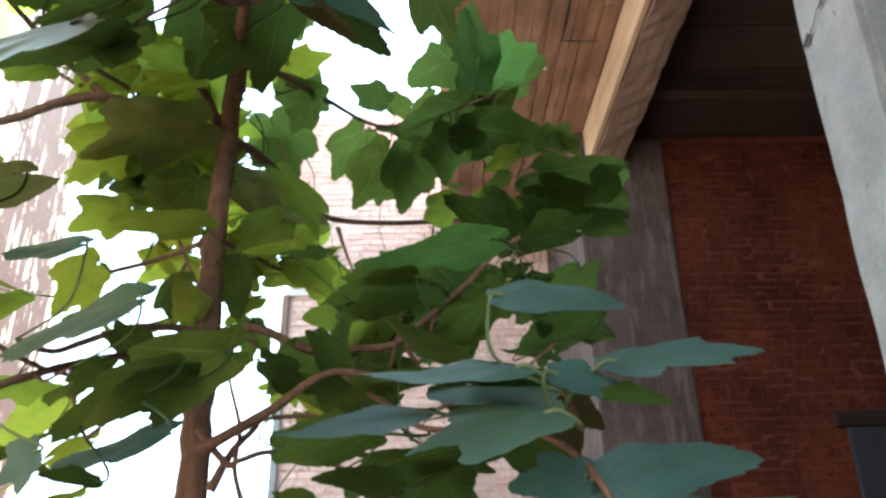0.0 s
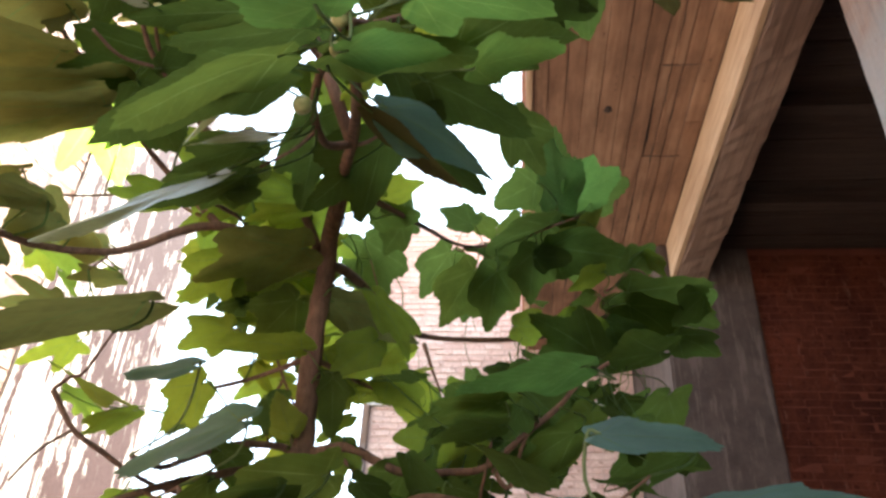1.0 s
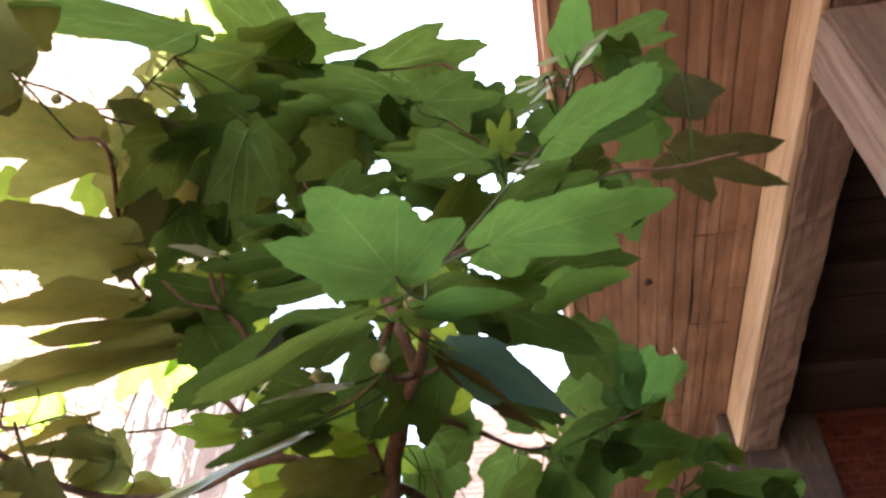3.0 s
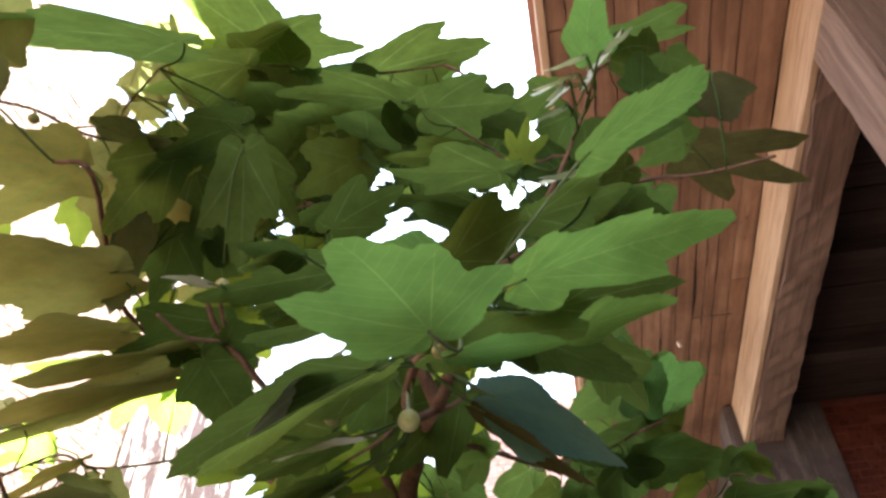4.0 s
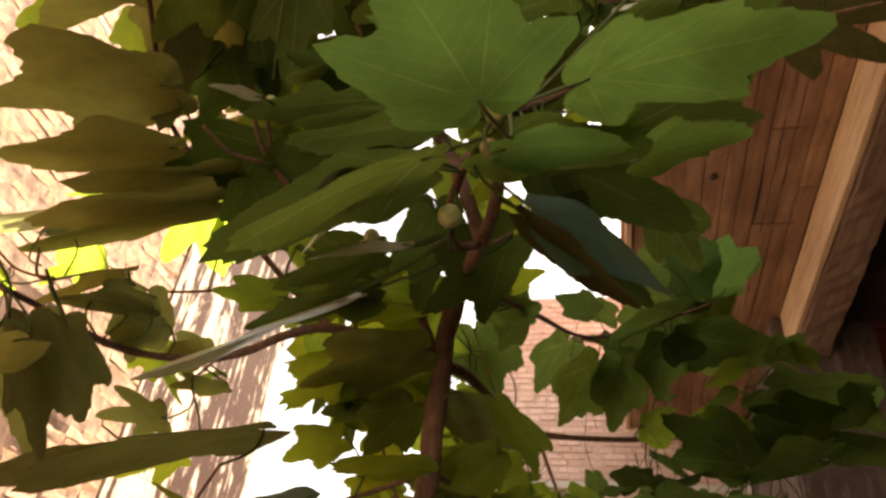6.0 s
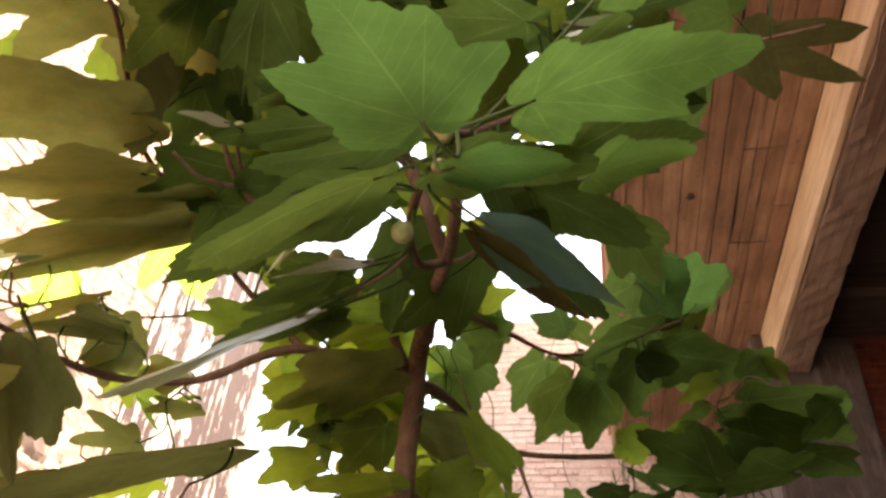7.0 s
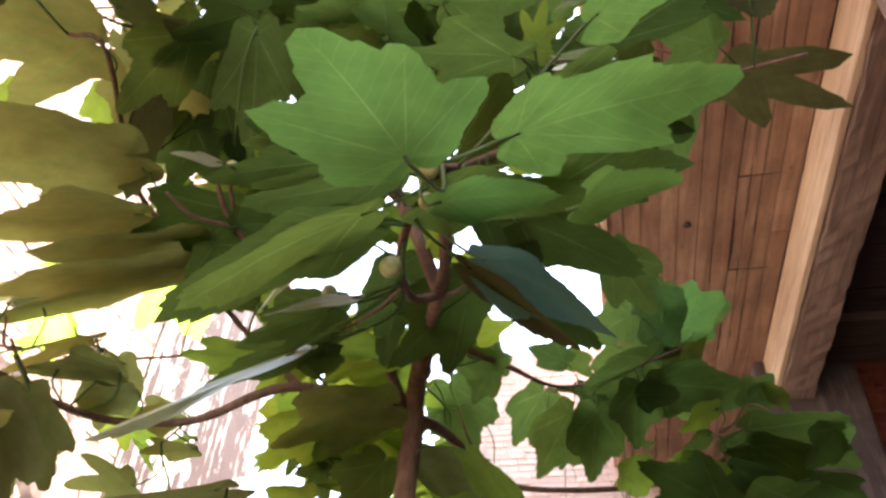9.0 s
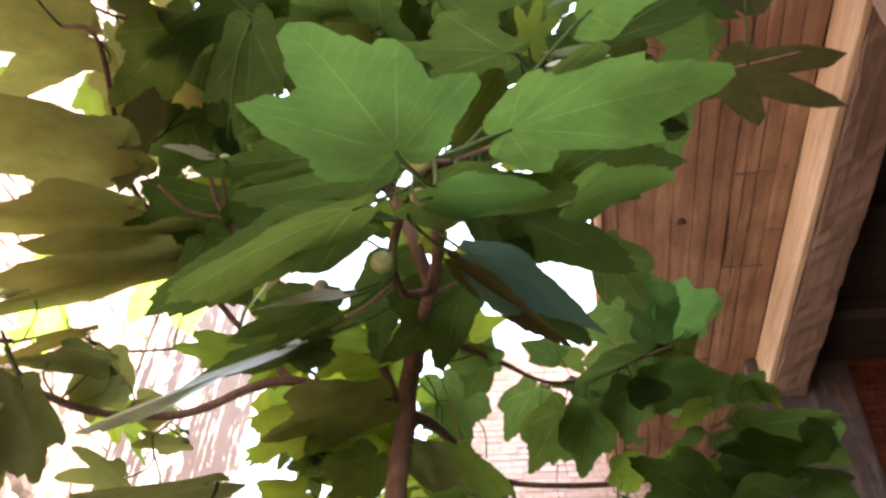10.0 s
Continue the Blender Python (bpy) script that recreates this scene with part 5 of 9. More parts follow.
limb = tree_limb("branch", [(-0.517, 1.558, 2.382), (-0.433, 1.716, 2.383), (-0.327, 1.854, 2.366), (-0.294, 1.923, 2.338), (-0.304, 1.946, 2.262)], 0.007, 0.003)
leaves(limb, [
    ((-0.283, 1.875, 2.326), (-0.333, 1.818, 2.314), (-0.305, 1.900, 2.347), (-0.596, 0.375, 0.711), 0.77, "v", 0.12),
    ((-0.184, 1.961, 2.181), (-0.081, 1.920, 2.160), (-0.303, 1.942, 2.275), (0.327, 0.350, 0.878), 0.69, "v", 0.18),
    ((-0.058, 1.978, 2.349), (0.002, 1.869, 2.330), (-0.253, 1.933, 2.340), (0.432, 0.081, 0.898), 0.67, "v", 0.18),
    ((-0.178, 1.809, 2.155), (-0.266, 1.784, 2.105), (-0.292, 1.931, 2.265), (-0.496, 0.012, 0.868), 0.58, "v", 0.18),
    ((-0.175, 2.034, 2.348), (-0.061, 2.098, 2.343), (-0.294, 1.923, 2.338), (-0.171, 0.375, 0.911), 0.62, "v", 0.18),
])
leaves(limb, [
    ((-0.375, 2.026, 2.264), (-0.282, 2.129, 2.240), (-0.303, 1.942, 2.275), (0.150, 0.093, 0.984), 0.70, "v", 0.18),
    ((-0.477, 1.709, 2.478), (-0.556, 1.846, 2.468), (-0.447, 1.690, 2.383), (-0.131, -0.001, 0.991), 0.64, "m", 0.18),
    ((-0.364, 1.883, 2.540), (-0.428, 1.833, 2.502), (-0.344, 1.831, 2.369), (-0.598, 0.168, 0.783), 0.68, "v", 0.18),
    ((-0.511, 1.698, 2.377), (-0.479, 1.700, 2.247), (-0.461, 1.663, 2.383), (0.295, 0.951, 0.091), 0.55, "m", 0.12),
], M_BACKLIT, "leaf coloured yellow-green as if backlit")
limb = tree_limb("branch", [(-0.530, 1.535, 2.372), (-0.648, 1.554, 2.334), (-0.734, 1.531, 2.298), (-0.785, 1.513, 2.282), (-0.806, 1.471, 2.205)], 0.007, 0.003)
leaves(limb, [
    ((-0.703, 1.481, 2.426), (-0.827, 1.482, 2.388), (-0.673, 1.547, 2.324), (-0.287, 0.232, 0.930), 0.82, "m", 0.08),
    ((-0.852, 1.749, 2.298), (-0.920, 1.670, 2.233), (-0.783, 1.561, 2.289), (-0.275, -0.456, 0.847), 0.66, "m", 0.18),
    ((-0.830, 1.428, 2.036), (-0.862, 1.528, 2.020), (-0.802, 1.478, 2.218), (-0.185, 0.099, 0.978), 0.78, "m", 0.18),
], M_BACKLIT, "leaf coloured yellow-green as if backlit")
limb = tree_limb("branch", [(-0.595, 1.593, 2.540), (-0.645, 1.587, 2.515), (-0.647, 1.620, 2.449), (-0.607, 1.617, 2.359), (-0.545, 1.567, 2.256)], 0.005, 0.003)
leaves(limb, [
    ((-0.750, 1.630, 2.578), (-0.804, 1.608, 2.452), (-0.645, 1.587, 2.515), (-0.843, 0.457, 0.283), 0.68, "f", 0.12),
])
leaves(limb, [
    ((-0.678, 1.728, 2.554), (-0.717, 1.700, 2.577), (-0.646, 1.601, 2.487), (0.113, 0.522, 0.846), 0.82, "m", 0.08),
    ((-0.769, 1.625, 2.576), (-0.808, 1.657, 2.527), (-0.645, 1.587, 2.515), (-0.777, 0.028, 0.629), 0.82, "m", 0.08),
    ((-0.694, 1.623, 2.392), (-0.675, 1.735, 2.379), (-0.634, 1.619, 2.419), (-0.270, 0.160, 0.949), 0.71, "f", 0.18),
    ((-0.637, 1.652, 2.510), (-0.695, 1.631, 2.381), (-0.646, 1.604, 2.482), (-0.811, 0.516, 0.275), 0.62, "m", 0.12),
], M_BACKLIT, "leaf coloured yellow-green as if backlit")
limb = tree_limb("branch", [(-0.607, 1.619, 2.353), (-0.629, 1.593, 2.253), (-0.585, 1.526, 2.171)], 0.004, 0.003)
leaves(limb, [
    ((-0.609, 1.537, 2.272), (-0.559, 1.529, 2.191), (-0.621, 1.582, 2.240), (0.344, 0.932, 0.115), 1.02, "o", 0.12),
])
leaves(limb, [
    ((-0.681, 1.848, 2.187), (-0.564, 1.844, 2.133), (-0.642, 1.658, 2.236), (0.415, -0.080, 0.906), 0.73, "m", 0.18),
], M_BACKLIT, "leaf coloured yellow-green as if backlit")
limb = tree_limb("branch", [(-0.232, 1.462, 2.117), (-0.215, 1.442, 2.048), (-0.102, 1.272, 1.940), (-0.032, 1.036, 1.860), (0.063, 0.883, 1.845), (0.108, 0.793, 1.858), (0.114, 0.700, 1.800)], 0.006, 0.003)
leaves(limb, [
    ((0.159, 0.814, 1.862), (0.242, 0.818, 1.852), (0.108, 0.793, 1.858), (0.117, 0.037, 0.992), 0.80, "o", 0.08),
    ((-0.107, 0.984, 1.845), (-0.222, 0.992, 1.826), (-0.032, 1.036, 1.860), (-0.149, 0.147, 0.978), 0.82, "m", 0.08),
    ((0.020, 0.990, 1.830), (-0.082, 1.007, 1.791), (0.009, 0.970, 1.854), (-0.318, 0.201, 0.926), 0.82, "m", 0.08),
    ((0.053, 0.940, 1.815), (-0.072, 0.944, 1.807), (0.036, 0.927, 1.849), (-0.062, 0.084, 0.995), 0.80, "o", 0.08),
    ((-0.074, 0.995, 1.783), (-0.174, 0.986, 1.803), (-0.018, 1.014, 1.858), (0.164, 0.335, 0.928), 0.80, "o", 0.08),
    ((0.097, 0.810, 1.880), (-0.097, 0.811, 1.889), (0.101, 0.808, 1.855), (0.035, -0.553, 0.832), 0.34, "o", 0.05),
    ((-0.017, 1.189, 1.852), (0.066, 1.141, 1.820), (-0.067, 1.154, 1.900), (0.577, 0.696, 0.426), 0.47, "m", 0.12),
])
leaves(limb, [
    ((-0.154, 1.187, 1.803), (-0.069, 1.189, 1.844), (-0.079, 1.194, 1.913), (-0.274, 0.802, 0.531), 0.47, "m", 0.12),
])
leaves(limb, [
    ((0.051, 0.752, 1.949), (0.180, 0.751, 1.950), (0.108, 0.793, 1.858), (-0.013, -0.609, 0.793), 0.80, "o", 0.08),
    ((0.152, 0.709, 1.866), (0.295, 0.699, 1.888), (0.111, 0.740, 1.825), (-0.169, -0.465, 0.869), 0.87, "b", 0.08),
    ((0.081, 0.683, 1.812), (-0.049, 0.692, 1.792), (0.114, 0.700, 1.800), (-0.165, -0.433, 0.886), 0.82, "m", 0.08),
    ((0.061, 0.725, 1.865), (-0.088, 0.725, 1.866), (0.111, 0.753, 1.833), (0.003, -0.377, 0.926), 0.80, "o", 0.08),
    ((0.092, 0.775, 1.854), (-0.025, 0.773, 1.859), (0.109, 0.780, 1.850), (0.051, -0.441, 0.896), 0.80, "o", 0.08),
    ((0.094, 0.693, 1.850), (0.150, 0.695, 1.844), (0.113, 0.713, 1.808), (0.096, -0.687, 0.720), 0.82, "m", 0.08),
], M_SKYLIT, "leaf tinted blue-green for reflected sky")
leaves(limb, [
    ((-0.238, 1.505, 2.179), (-0.303, 1.505, 2.180), (-0.232, 1.462, 2.117), (0.005, 0.829, 0.559), 0.80, "o", 0.08),
], M_BACKLIT, "leaf coloured yellow-green as if backlit")
leaves(limb, [
    ((0.127, 0.918, 1.886), (0.154, 0.949, 1.815), (0.063, 0.883, 1.845), (0.603, 0.622, 0.500), 0.82, "m", 0.08),
], M_OLD_SHADED, "dull brownish leaf")
limb = tree_limb("branch", [(0.063, 0.883, 1.845), (0.108, 0.764, 1.794), (0.119, 0.665, 1.751), (0.122, 0.626, 1.725)], 0.005, 0.003)
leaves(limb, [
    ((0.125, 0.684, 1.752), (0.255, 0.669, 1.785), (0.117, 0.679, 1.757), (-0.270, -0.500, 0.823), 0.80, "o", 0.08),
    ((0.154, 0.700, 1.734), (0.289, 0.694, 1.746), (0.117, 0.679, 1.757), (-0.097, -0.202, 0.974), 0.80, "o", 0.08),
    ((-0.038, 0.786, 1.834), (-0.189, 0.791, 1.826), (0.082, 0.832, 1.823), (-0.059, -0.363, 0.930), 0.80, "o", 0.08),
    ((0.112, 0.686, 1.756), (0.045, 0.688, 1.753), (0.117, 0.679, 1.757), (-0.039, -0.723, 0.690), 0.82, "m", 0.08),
], M_SKYLIT, "leaf tinted blue-green for reflected sky")
limb = tree_limb("branch", [(-0.233, 0.553, 2.387), (-0.230, 0.688, 2.539), (-0.163, 0.775, 2.672), (-0.047, 0.850, 2.808), (0.053, 0.849, 2.877), (0.177, 0.866, 2.892), (0.295, 0.838, 2.878)], 0.006, 0.003)
leaves(limb, [
    ((-0.054, 0.518, 2.576), (0.093, 0.487, 2.662), (-0.231, 0.630, 2.474), (-0.530, -0.342, 0.776), 0.80, "o", 0.08),
    ((-0.094, 0.705, 2.458), (0.027, 0.701, 2.500), (-0.231, 0.649, 2.496), (-0.322, -0.216, 0.922), 0.80, "o", 0.08),
], M_LIT, "bright green leaf with skylight in its colour")
leaves(limb, [
    ((-0.183, 0.856, 2.585), (-0.006, 0.932, 2.547), (-0.173, 0.763, 2.653), (0.265, -0.147, 0.953), 0.80, "o", 0.08),
    ((-0.121, 0.721, 2.513), (0.047, 0.728, 2.555), (-0.211, 0.713, 2.577), (-0.240, -0.043, 0.970), 0.87, "b", 0.08),
    ((0.035, 0.979, 2.945), (0.129, 1.041, 2.950), (0.053, 0.849, 2.877), (-0.346, 0.462, 0.817), 0.80, "o", 0.08),
    ((-0.173, 0.716, 2.807), (-0.341, 0.654, 2.795), (-0.130, 0.796, 2.711), (0.123, -0.494, 0.861), 0.82, "m", 0.08),
    ((-0.132, 0.708, 2.678), (0.014, 0.713, 2.731), (-0.173, 0.763, 2.653), (-0.313, -0.345, 0.885), 0.82, "m", 0.08),
    ((-0.340, 0.685, 2.530), (-0.519, 0.655, 2.486), (-0.230, 0.688, 2.539), (-0.122, -0.517, 0.847), 0.80, "o", 0.08),
    ((-0.026, 0.761, 2.868), (0.176, 0.686, 2.938), (0.003, 0.849, 2.843), (-0.214, 0.298, 0.930), 0.50, "b", 0.05),
])
leaves(limb, [
    ((0.029, 0.763, 2.817), (-0.096, 0.810, 2.787), (0.003, 0.849, 2.843), (-0.115, 0.300, 0.947), 0.47, "m", 0.12),
    ((-0.046, 1.081, 2.694), (0.027, 1.135, 2.601), (-0.047, 0.902, 2.783), (0.470, 0.556, 0.685), 0.70, "m", 0.12),
])
leaves(limb, [
    ((-0.170, 0.695, 2.535), (-0.079, 0.708, 2.547), (-0.220, 0.700, 2.558), (-0.059, -0.427, 0.902), 0.80, "o", 0.08),
    ((-0.136, 0.705, 2.817), (-0.120, 0.661, 2.862), (-0.113, 0.807, 2.730), (-0.611, 0.448, 0.653), 0.94, "f", 0.08),
], M_BACKLIT, "leaf coloured yellow-green as if backlit")
leaves(limb, [
    ((0.230, 0.783, 3.059), (0.226, 0.826, 2.972), (0.216, 0.857, 2.887), (-0.266, 0.859, 0.437), 1.19, "o", 0.12),
], M_OLD_SHADED, "dull brownish leaf")
leaves(limb, [
    ((-0.038, 0.664, 2.713), (-0.111, 0.645, 2.701), (-0.130, 0.796, 2.711), (-0.014, -0.513, 0.858), 0.40, "o", 0.08),
    ((-0.027, 0.730, 2.788), (-0.110, 0.715, 2.781), (-0.086, 0.825, 2.763), (0.120, -0.897, 0.425), 0.26, "o", 0.12),
], M_GLINT, "leaf blade with a pale glint in its colour")
limb = tree_limb("branch", [(-0.361, 0.869, 2.620), (-0.264, 0.870, 2.717), (-0.156, 0.895, 2.844), (-0.080, 0.869, 2.937), (-0.004, 0.800, 3.053), (0.021, 0.778, 3.129)], 0.007, 0.003)
leaves(limb, [
    ((0.025, 0.810, 3.228), (0.043, 0.703, 3.330), (0.021, 0.778, 3.129), (-0.597, 0.497, 0.629), 0.80, "o", 0.08),
], M_LIT, "bright green leaf with skylight in its colour")
leaves(limb, [
    ((-0.273, 0.807, 2.710), (-0.124, 0.779, 2.794), (-0.278, 0.870, 2.703), (-0.502, -0.081, 0.861), 0.82, "m", 0.08),
    ((-0.212, 0.816, 2.780), (-0.315, 0.744, 2.802), (-0.218, 0.881, 2.771), (0.364, -0.237, 0.901), 0.80, "o", 0.08),
    ((-0.250, 0.873, 2.638), (-0.153, 0.937, 2.581), (-0.296, 0.869, 2.685), (0.228, 0.428, 0.874), 0.62, "m", 0.12),
    ((-0.051, 0.854, 3.205), (-0.147, 0.839, 3.157), (0.016, 0.782, 3.116), (-0.455, 0.143, 0.879), 0.62, "m", 0.12),
])
leaves(limb, [
    ((-0.130, 0.882, 3.027), (-0.164, 0.848, 3.058), (-0.058, 0.849, 2.970), (0.535, 0.206, 0.819), 0.94, "f", 0.08),
], M_BACKLIT, "leaf coloured yellow-green as if backlit")
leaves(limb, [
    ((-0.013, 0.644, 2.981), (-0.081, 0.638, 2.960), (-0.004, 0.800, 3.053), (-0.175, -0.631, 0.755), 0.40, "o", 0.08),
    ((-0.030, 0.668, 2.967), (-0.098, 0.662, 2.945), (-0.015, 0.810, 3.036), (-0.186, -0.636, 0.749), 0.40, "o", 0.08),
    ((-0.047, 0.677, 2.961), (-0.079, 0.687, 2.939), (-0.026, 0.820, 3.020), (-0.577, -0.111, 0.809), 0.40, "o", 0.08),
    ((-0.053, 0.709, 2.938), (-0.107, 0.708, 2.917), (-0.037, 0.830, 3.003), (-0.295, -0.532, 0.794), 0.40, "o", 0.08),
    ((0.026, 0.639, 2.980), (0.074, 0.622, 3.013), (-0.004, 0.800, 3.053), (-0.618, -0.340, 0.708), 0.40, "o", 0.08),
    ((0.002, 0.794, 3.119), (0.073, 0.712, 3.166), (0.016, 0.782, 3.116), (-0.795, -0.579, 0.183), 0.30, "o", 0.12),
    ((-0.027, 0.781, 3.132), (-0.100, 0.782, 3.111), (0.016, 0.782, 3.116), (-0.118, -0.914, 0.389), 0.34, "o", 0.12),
], M_GLINT, "leaf blade with a pale glint in its colour")
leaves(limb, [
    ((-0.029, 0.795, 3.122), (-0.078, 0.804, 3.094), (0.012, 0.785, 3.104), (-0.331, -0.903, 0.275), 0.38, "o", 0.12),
], M_GLINT, "leaf blade with a pale glint in its colour")
limb = tree_limb("branch", [(-0.637, 1.082, 2.512), (-0.630, 1.246, 2.571), (-0.645, 1.359, 2.586), (-0.582, 1.440, 2.601)], 0.005, 0.003)
leaves(limb, [
    ((-0.515, 1.005, 2.544), (-0.643, 0.935, 2.456), (-0.637, 1.082, 2.512), (-0.639, 0.271, 0.720), 0.58, "m", 0.12),
    ((-0.584, 0.883, 2.480), (-0.498, 0.978, 2.500), (-0.635, 1.074, 2.511), (0.134, -0.328, 0.935), 0.26, "o", 0.12),
])
leaves(limb, [
    ((-0.700, 1.409, 2.577), (-0.831, 1.449, 2.489), (-0.645, 1.359, 2.586), (-0.533, 0.094, 0.841), 0.82, "m", 0.08),
    ((-0.651, 1.477, 2.598), (-0.732, 1.511, 2.533), (-0.591, 1.428, 2.599), (-0.444, 0.440, 0.781), 0.82, "m", 0.08),
], M_BACKLIT, "leaf coloured yellow-green as if backlit")
limb = tree_limb("branch", [(-1.048, 0.998, 2.423), (-1.032, 0.923, 2.440), (-1.021, 0.876, 2.453)], 0.004, 0.003)
leaves(limb, [
    ((-0.956, 0.901, 2.359), (-0.933, 0.997, 2.252), (-1.029, 0.910, 2.444), (0.354, 0.660, 0.663), 0.82, "m", 0.08),
], M_OLIVE, "olive-toned leaf")
limb = tree_limb("branch", [(-0.766, 1.003, 2.089), (-0.736, 1.041, 2.038), (-0.711, 1.098, 2.019), (-0.676, 1.147, 1.998), (-0.629, 1.197, 1.984), (-0.545, 1.297, 1.994), (-0.461, 1.364, 2.017)], 0.005, 0.004)
limb = tree_limb("branch", [(-0.737, 1.041, 2.036), (-0.761, 1.012, 1.997), (-0.772, 0.981, 1.942)], 0.003, 0.002)
limb = tree_limb("branch", [(-0.936, 1.082, 3.800), (-0.981, 1.007, 4.008), (-1.018, 0.969, 4.189)], 0.006, 0.003)
leaves(limb, [
    ((-0.803, 1.015, 4.001), (-0.812, 1.132, 3.986), (-0.973, 1.020, 3.973), (-0.333, 0.097, 0.938), 0.70, "o", 0.18),
])
leaves(limb, [
    ((-1.178, 1.058, 4.193), (-1.256, 0.979, 4.172), (-1.012, 0.976, 4.159), (-0.154, -0.115, 0.981), 0.62, "o", 0.18),
    ((-1.025, 1.234, 3.921), (-1.140, 1.114, 3.836), (-0.951, 1.057, 3.869), (-0.094, -0.514, 0.852), 0.75, "m", 0.18),
    ((-0.998, 1.121, 3.963), (-0.873, 1.123, 3.925), (-0.966, 1.032, 3.938), (0.286, 0.110, 0.952), 0.72, "m", 0.18),
], M_OLIVE, "olive-toned leaf")
limb = tree_limb("branch", [(-1.020, 1.016, 3.866), (-0.758, 0.981, 3.742), (-0.518, 1.014, 3.665), (-0.303, 0.986, 3.595)], 0.005, 0.003)
leaves(limb, [
    ((-0.518, 1.013, 3.665), (-0.204, 1.030, 3.775), (-0.518, 1.014, 3.665), (-0.261, -0.508, 0.821), 0.82, "m", 0.08),
    ((-0.684, 1.005, 3.629), (-0.364, 1.049, 3.546), (-0.638, 0.997, 3.703), (0.226, 0.169, 0.959), 0.39, "m", 0.12),
    ((-0.896, 1.036, 3.782), (-1.063, 0.846, 3.694), (-0.889, 0.998, 3.804), (-0.341, -0.134, 0.930), 0.47, "m", 0.12),
    ((-0.776, 1.048, 3.695), (-0.864, 1.052, 3.533), (-0.758, 0.981, 3.742), (-0.858, 0.202, 0.472), 0.70, "m", 0.12),
    ((-0.491, 1.167, 3.632), (-0.496, 1.018, 3.609), (-0.518, 1.014, 3.665), (0.323, -0.160, 0.933), 0.76, "m", 0.18),
    ((-0.615, 1.182, 3.874), (-0.760, 1.233, 3.795), (-0.633, 1.036, 3.739), (-0.163, 0.664, 0.729), 0.79, "m", 0.18),
    ((-0.868, 1.011, 3.696), (-0.713, 1.029, 3.670), (-0.846, 0.993, 3.783), (0.142, 0.169, 0.975), 0.71, "m", 0.18),
])
leaves(limb, [
    ((-0.648, 1.132, 3.791), (-0.751, 1.180, 3.762), (-0.638, 0.997, 3.703), (-0.040, 0.447, 0.894), 0.61, "m", 0.18),
])
leaves(limb, [
    ((-0.986, 0.970, 3.784), (-0.890, 0.747, 3.874), (-0.977, 1.010, 3.845), (0.188, 0.436, 0.880), 0.70, "m", 0.12),
    ((-0.959, 0.967, 3.875), (-1.065, 1.019, 3.837), (-0.977, 1.010, 3.845), (-0.188, 0.298, 0.936), 0.56, "m", 0.18),
], M_OLIVE, "olive-toned leaf")
limb = tree_limb("branch", [(-0.901, 0.858, 3.259), (-0.975, 0.716, 3.110), (-1.012, 0.590, 3.043), (-1.031, 0.523, 2.986)], 0.004, 0.003)
leaves(limb, [
    ((-0.864, 0.883, 3.182), (-0.817, 1.031, 3.019), (-0.912, 0.838, 3.238), (0.384, 0.627, 0.678), 0.82, "m", 0.08),
])
leaves(limb, [
    ((-0.958, 0.794, 3.046), (-0.993, 0.900, 2.964), (-0.975, 0.716, 3.110), (-0.493, 0.429, 0.756), 0.80, "o", 0.08),
    ((-0.941, 0.806, 3.118), (-0.929, 0.919, 2.986), (-0.954, 0.757, 3.153), (0.306, 0.710, 0.634), 0.80, "o", 0.08),
    ((-0.943, 0.913, 3.115), (-0.941, 1.039, 3.058), (-0.922, 0.817, 3.216), (-0.461, 0.375, 0.804), 0.80, "o", 0.08),
    ((-0.903, 0.645, 3.034), (-0.753, 0.665, 2.987), (-0.994, 0.653, 3.077), (0.309, -0.080, 0.948), 0.39, "m", 0.12),
    ((-1.012, 0.471, 3.054), (-0.956, 0.318, 3.106), (-1.028, 0.534, 2.995), (-0.013, 0.316, 0.949), 0.62, "m", 0.12),
], M_OLIVE, "olive-toned leaf")
figs(limb, [((-1.032, 0.554, 2.966), 0.0125, (-1.028, 0.530, 2.984)), ((-0.996, 0.583, 3.003), 0.0105, (-1.012, 0.590, 3.043))])
limb = tree_limb("twig", [(-0.303, 0.986, 3.595), (-0.173, 1.068, 3.550), (-0.042, 1.150, 3.505), (0.265, 1.306, 3.516)], 0.0054, 0.0022)
leaves(limb, [
    ((-0.233, 1.076, 3.477), (-0.379, 1.126, 3.406), (-0.191, 1.056, 3.556), (-0.377, 0.195, 0.905), 0.76, "m", 0.18),
])
# dark tissue here puts the eave's shade into the leaf colour
leaves(limb, [
    ((0.325, 1.340, 3.508), (0.629, 1.448, 3.470), (0.265, 1.306, 3.516), (0.234, -0.339, 0.911), 0.94, "f", 0.08),
], M_OLD_SHADED, "dull brownish leaf")
limb = tree_limb("twig", [(-0.203, 1.961, 2.944), (-0.210, 1.980, 2.943), (-0.218, 1.999, 2.949), (-0.237, 2.032, 2.976)], 0.0036, 0.0022)
leaves(limb, [
    ((-0.264, 2.091, 3.003), (-0.369, 2.164, 2.884), (-0.237, 2.032, 2.976), (-0.601, 0.325, 0.730), 0.86, "v", 0.08),
])
limb = tree_limb("twig", [(-0.643, 1.136, 1.967), (-0.628, 1.128, 1.960), (-0.613, 1.121, 1.955), (-0.566, 1.093, 1.966)], 0.0036, 0.0022)
leaves(limb, [
    ((-0.505, 1.059, 1.966), (-0.554, 1.078, 1.922), (-0.566, 1.093, 1.966), (-0.638, 0.114, 0.762), 0.82, "m", 0.08),
])
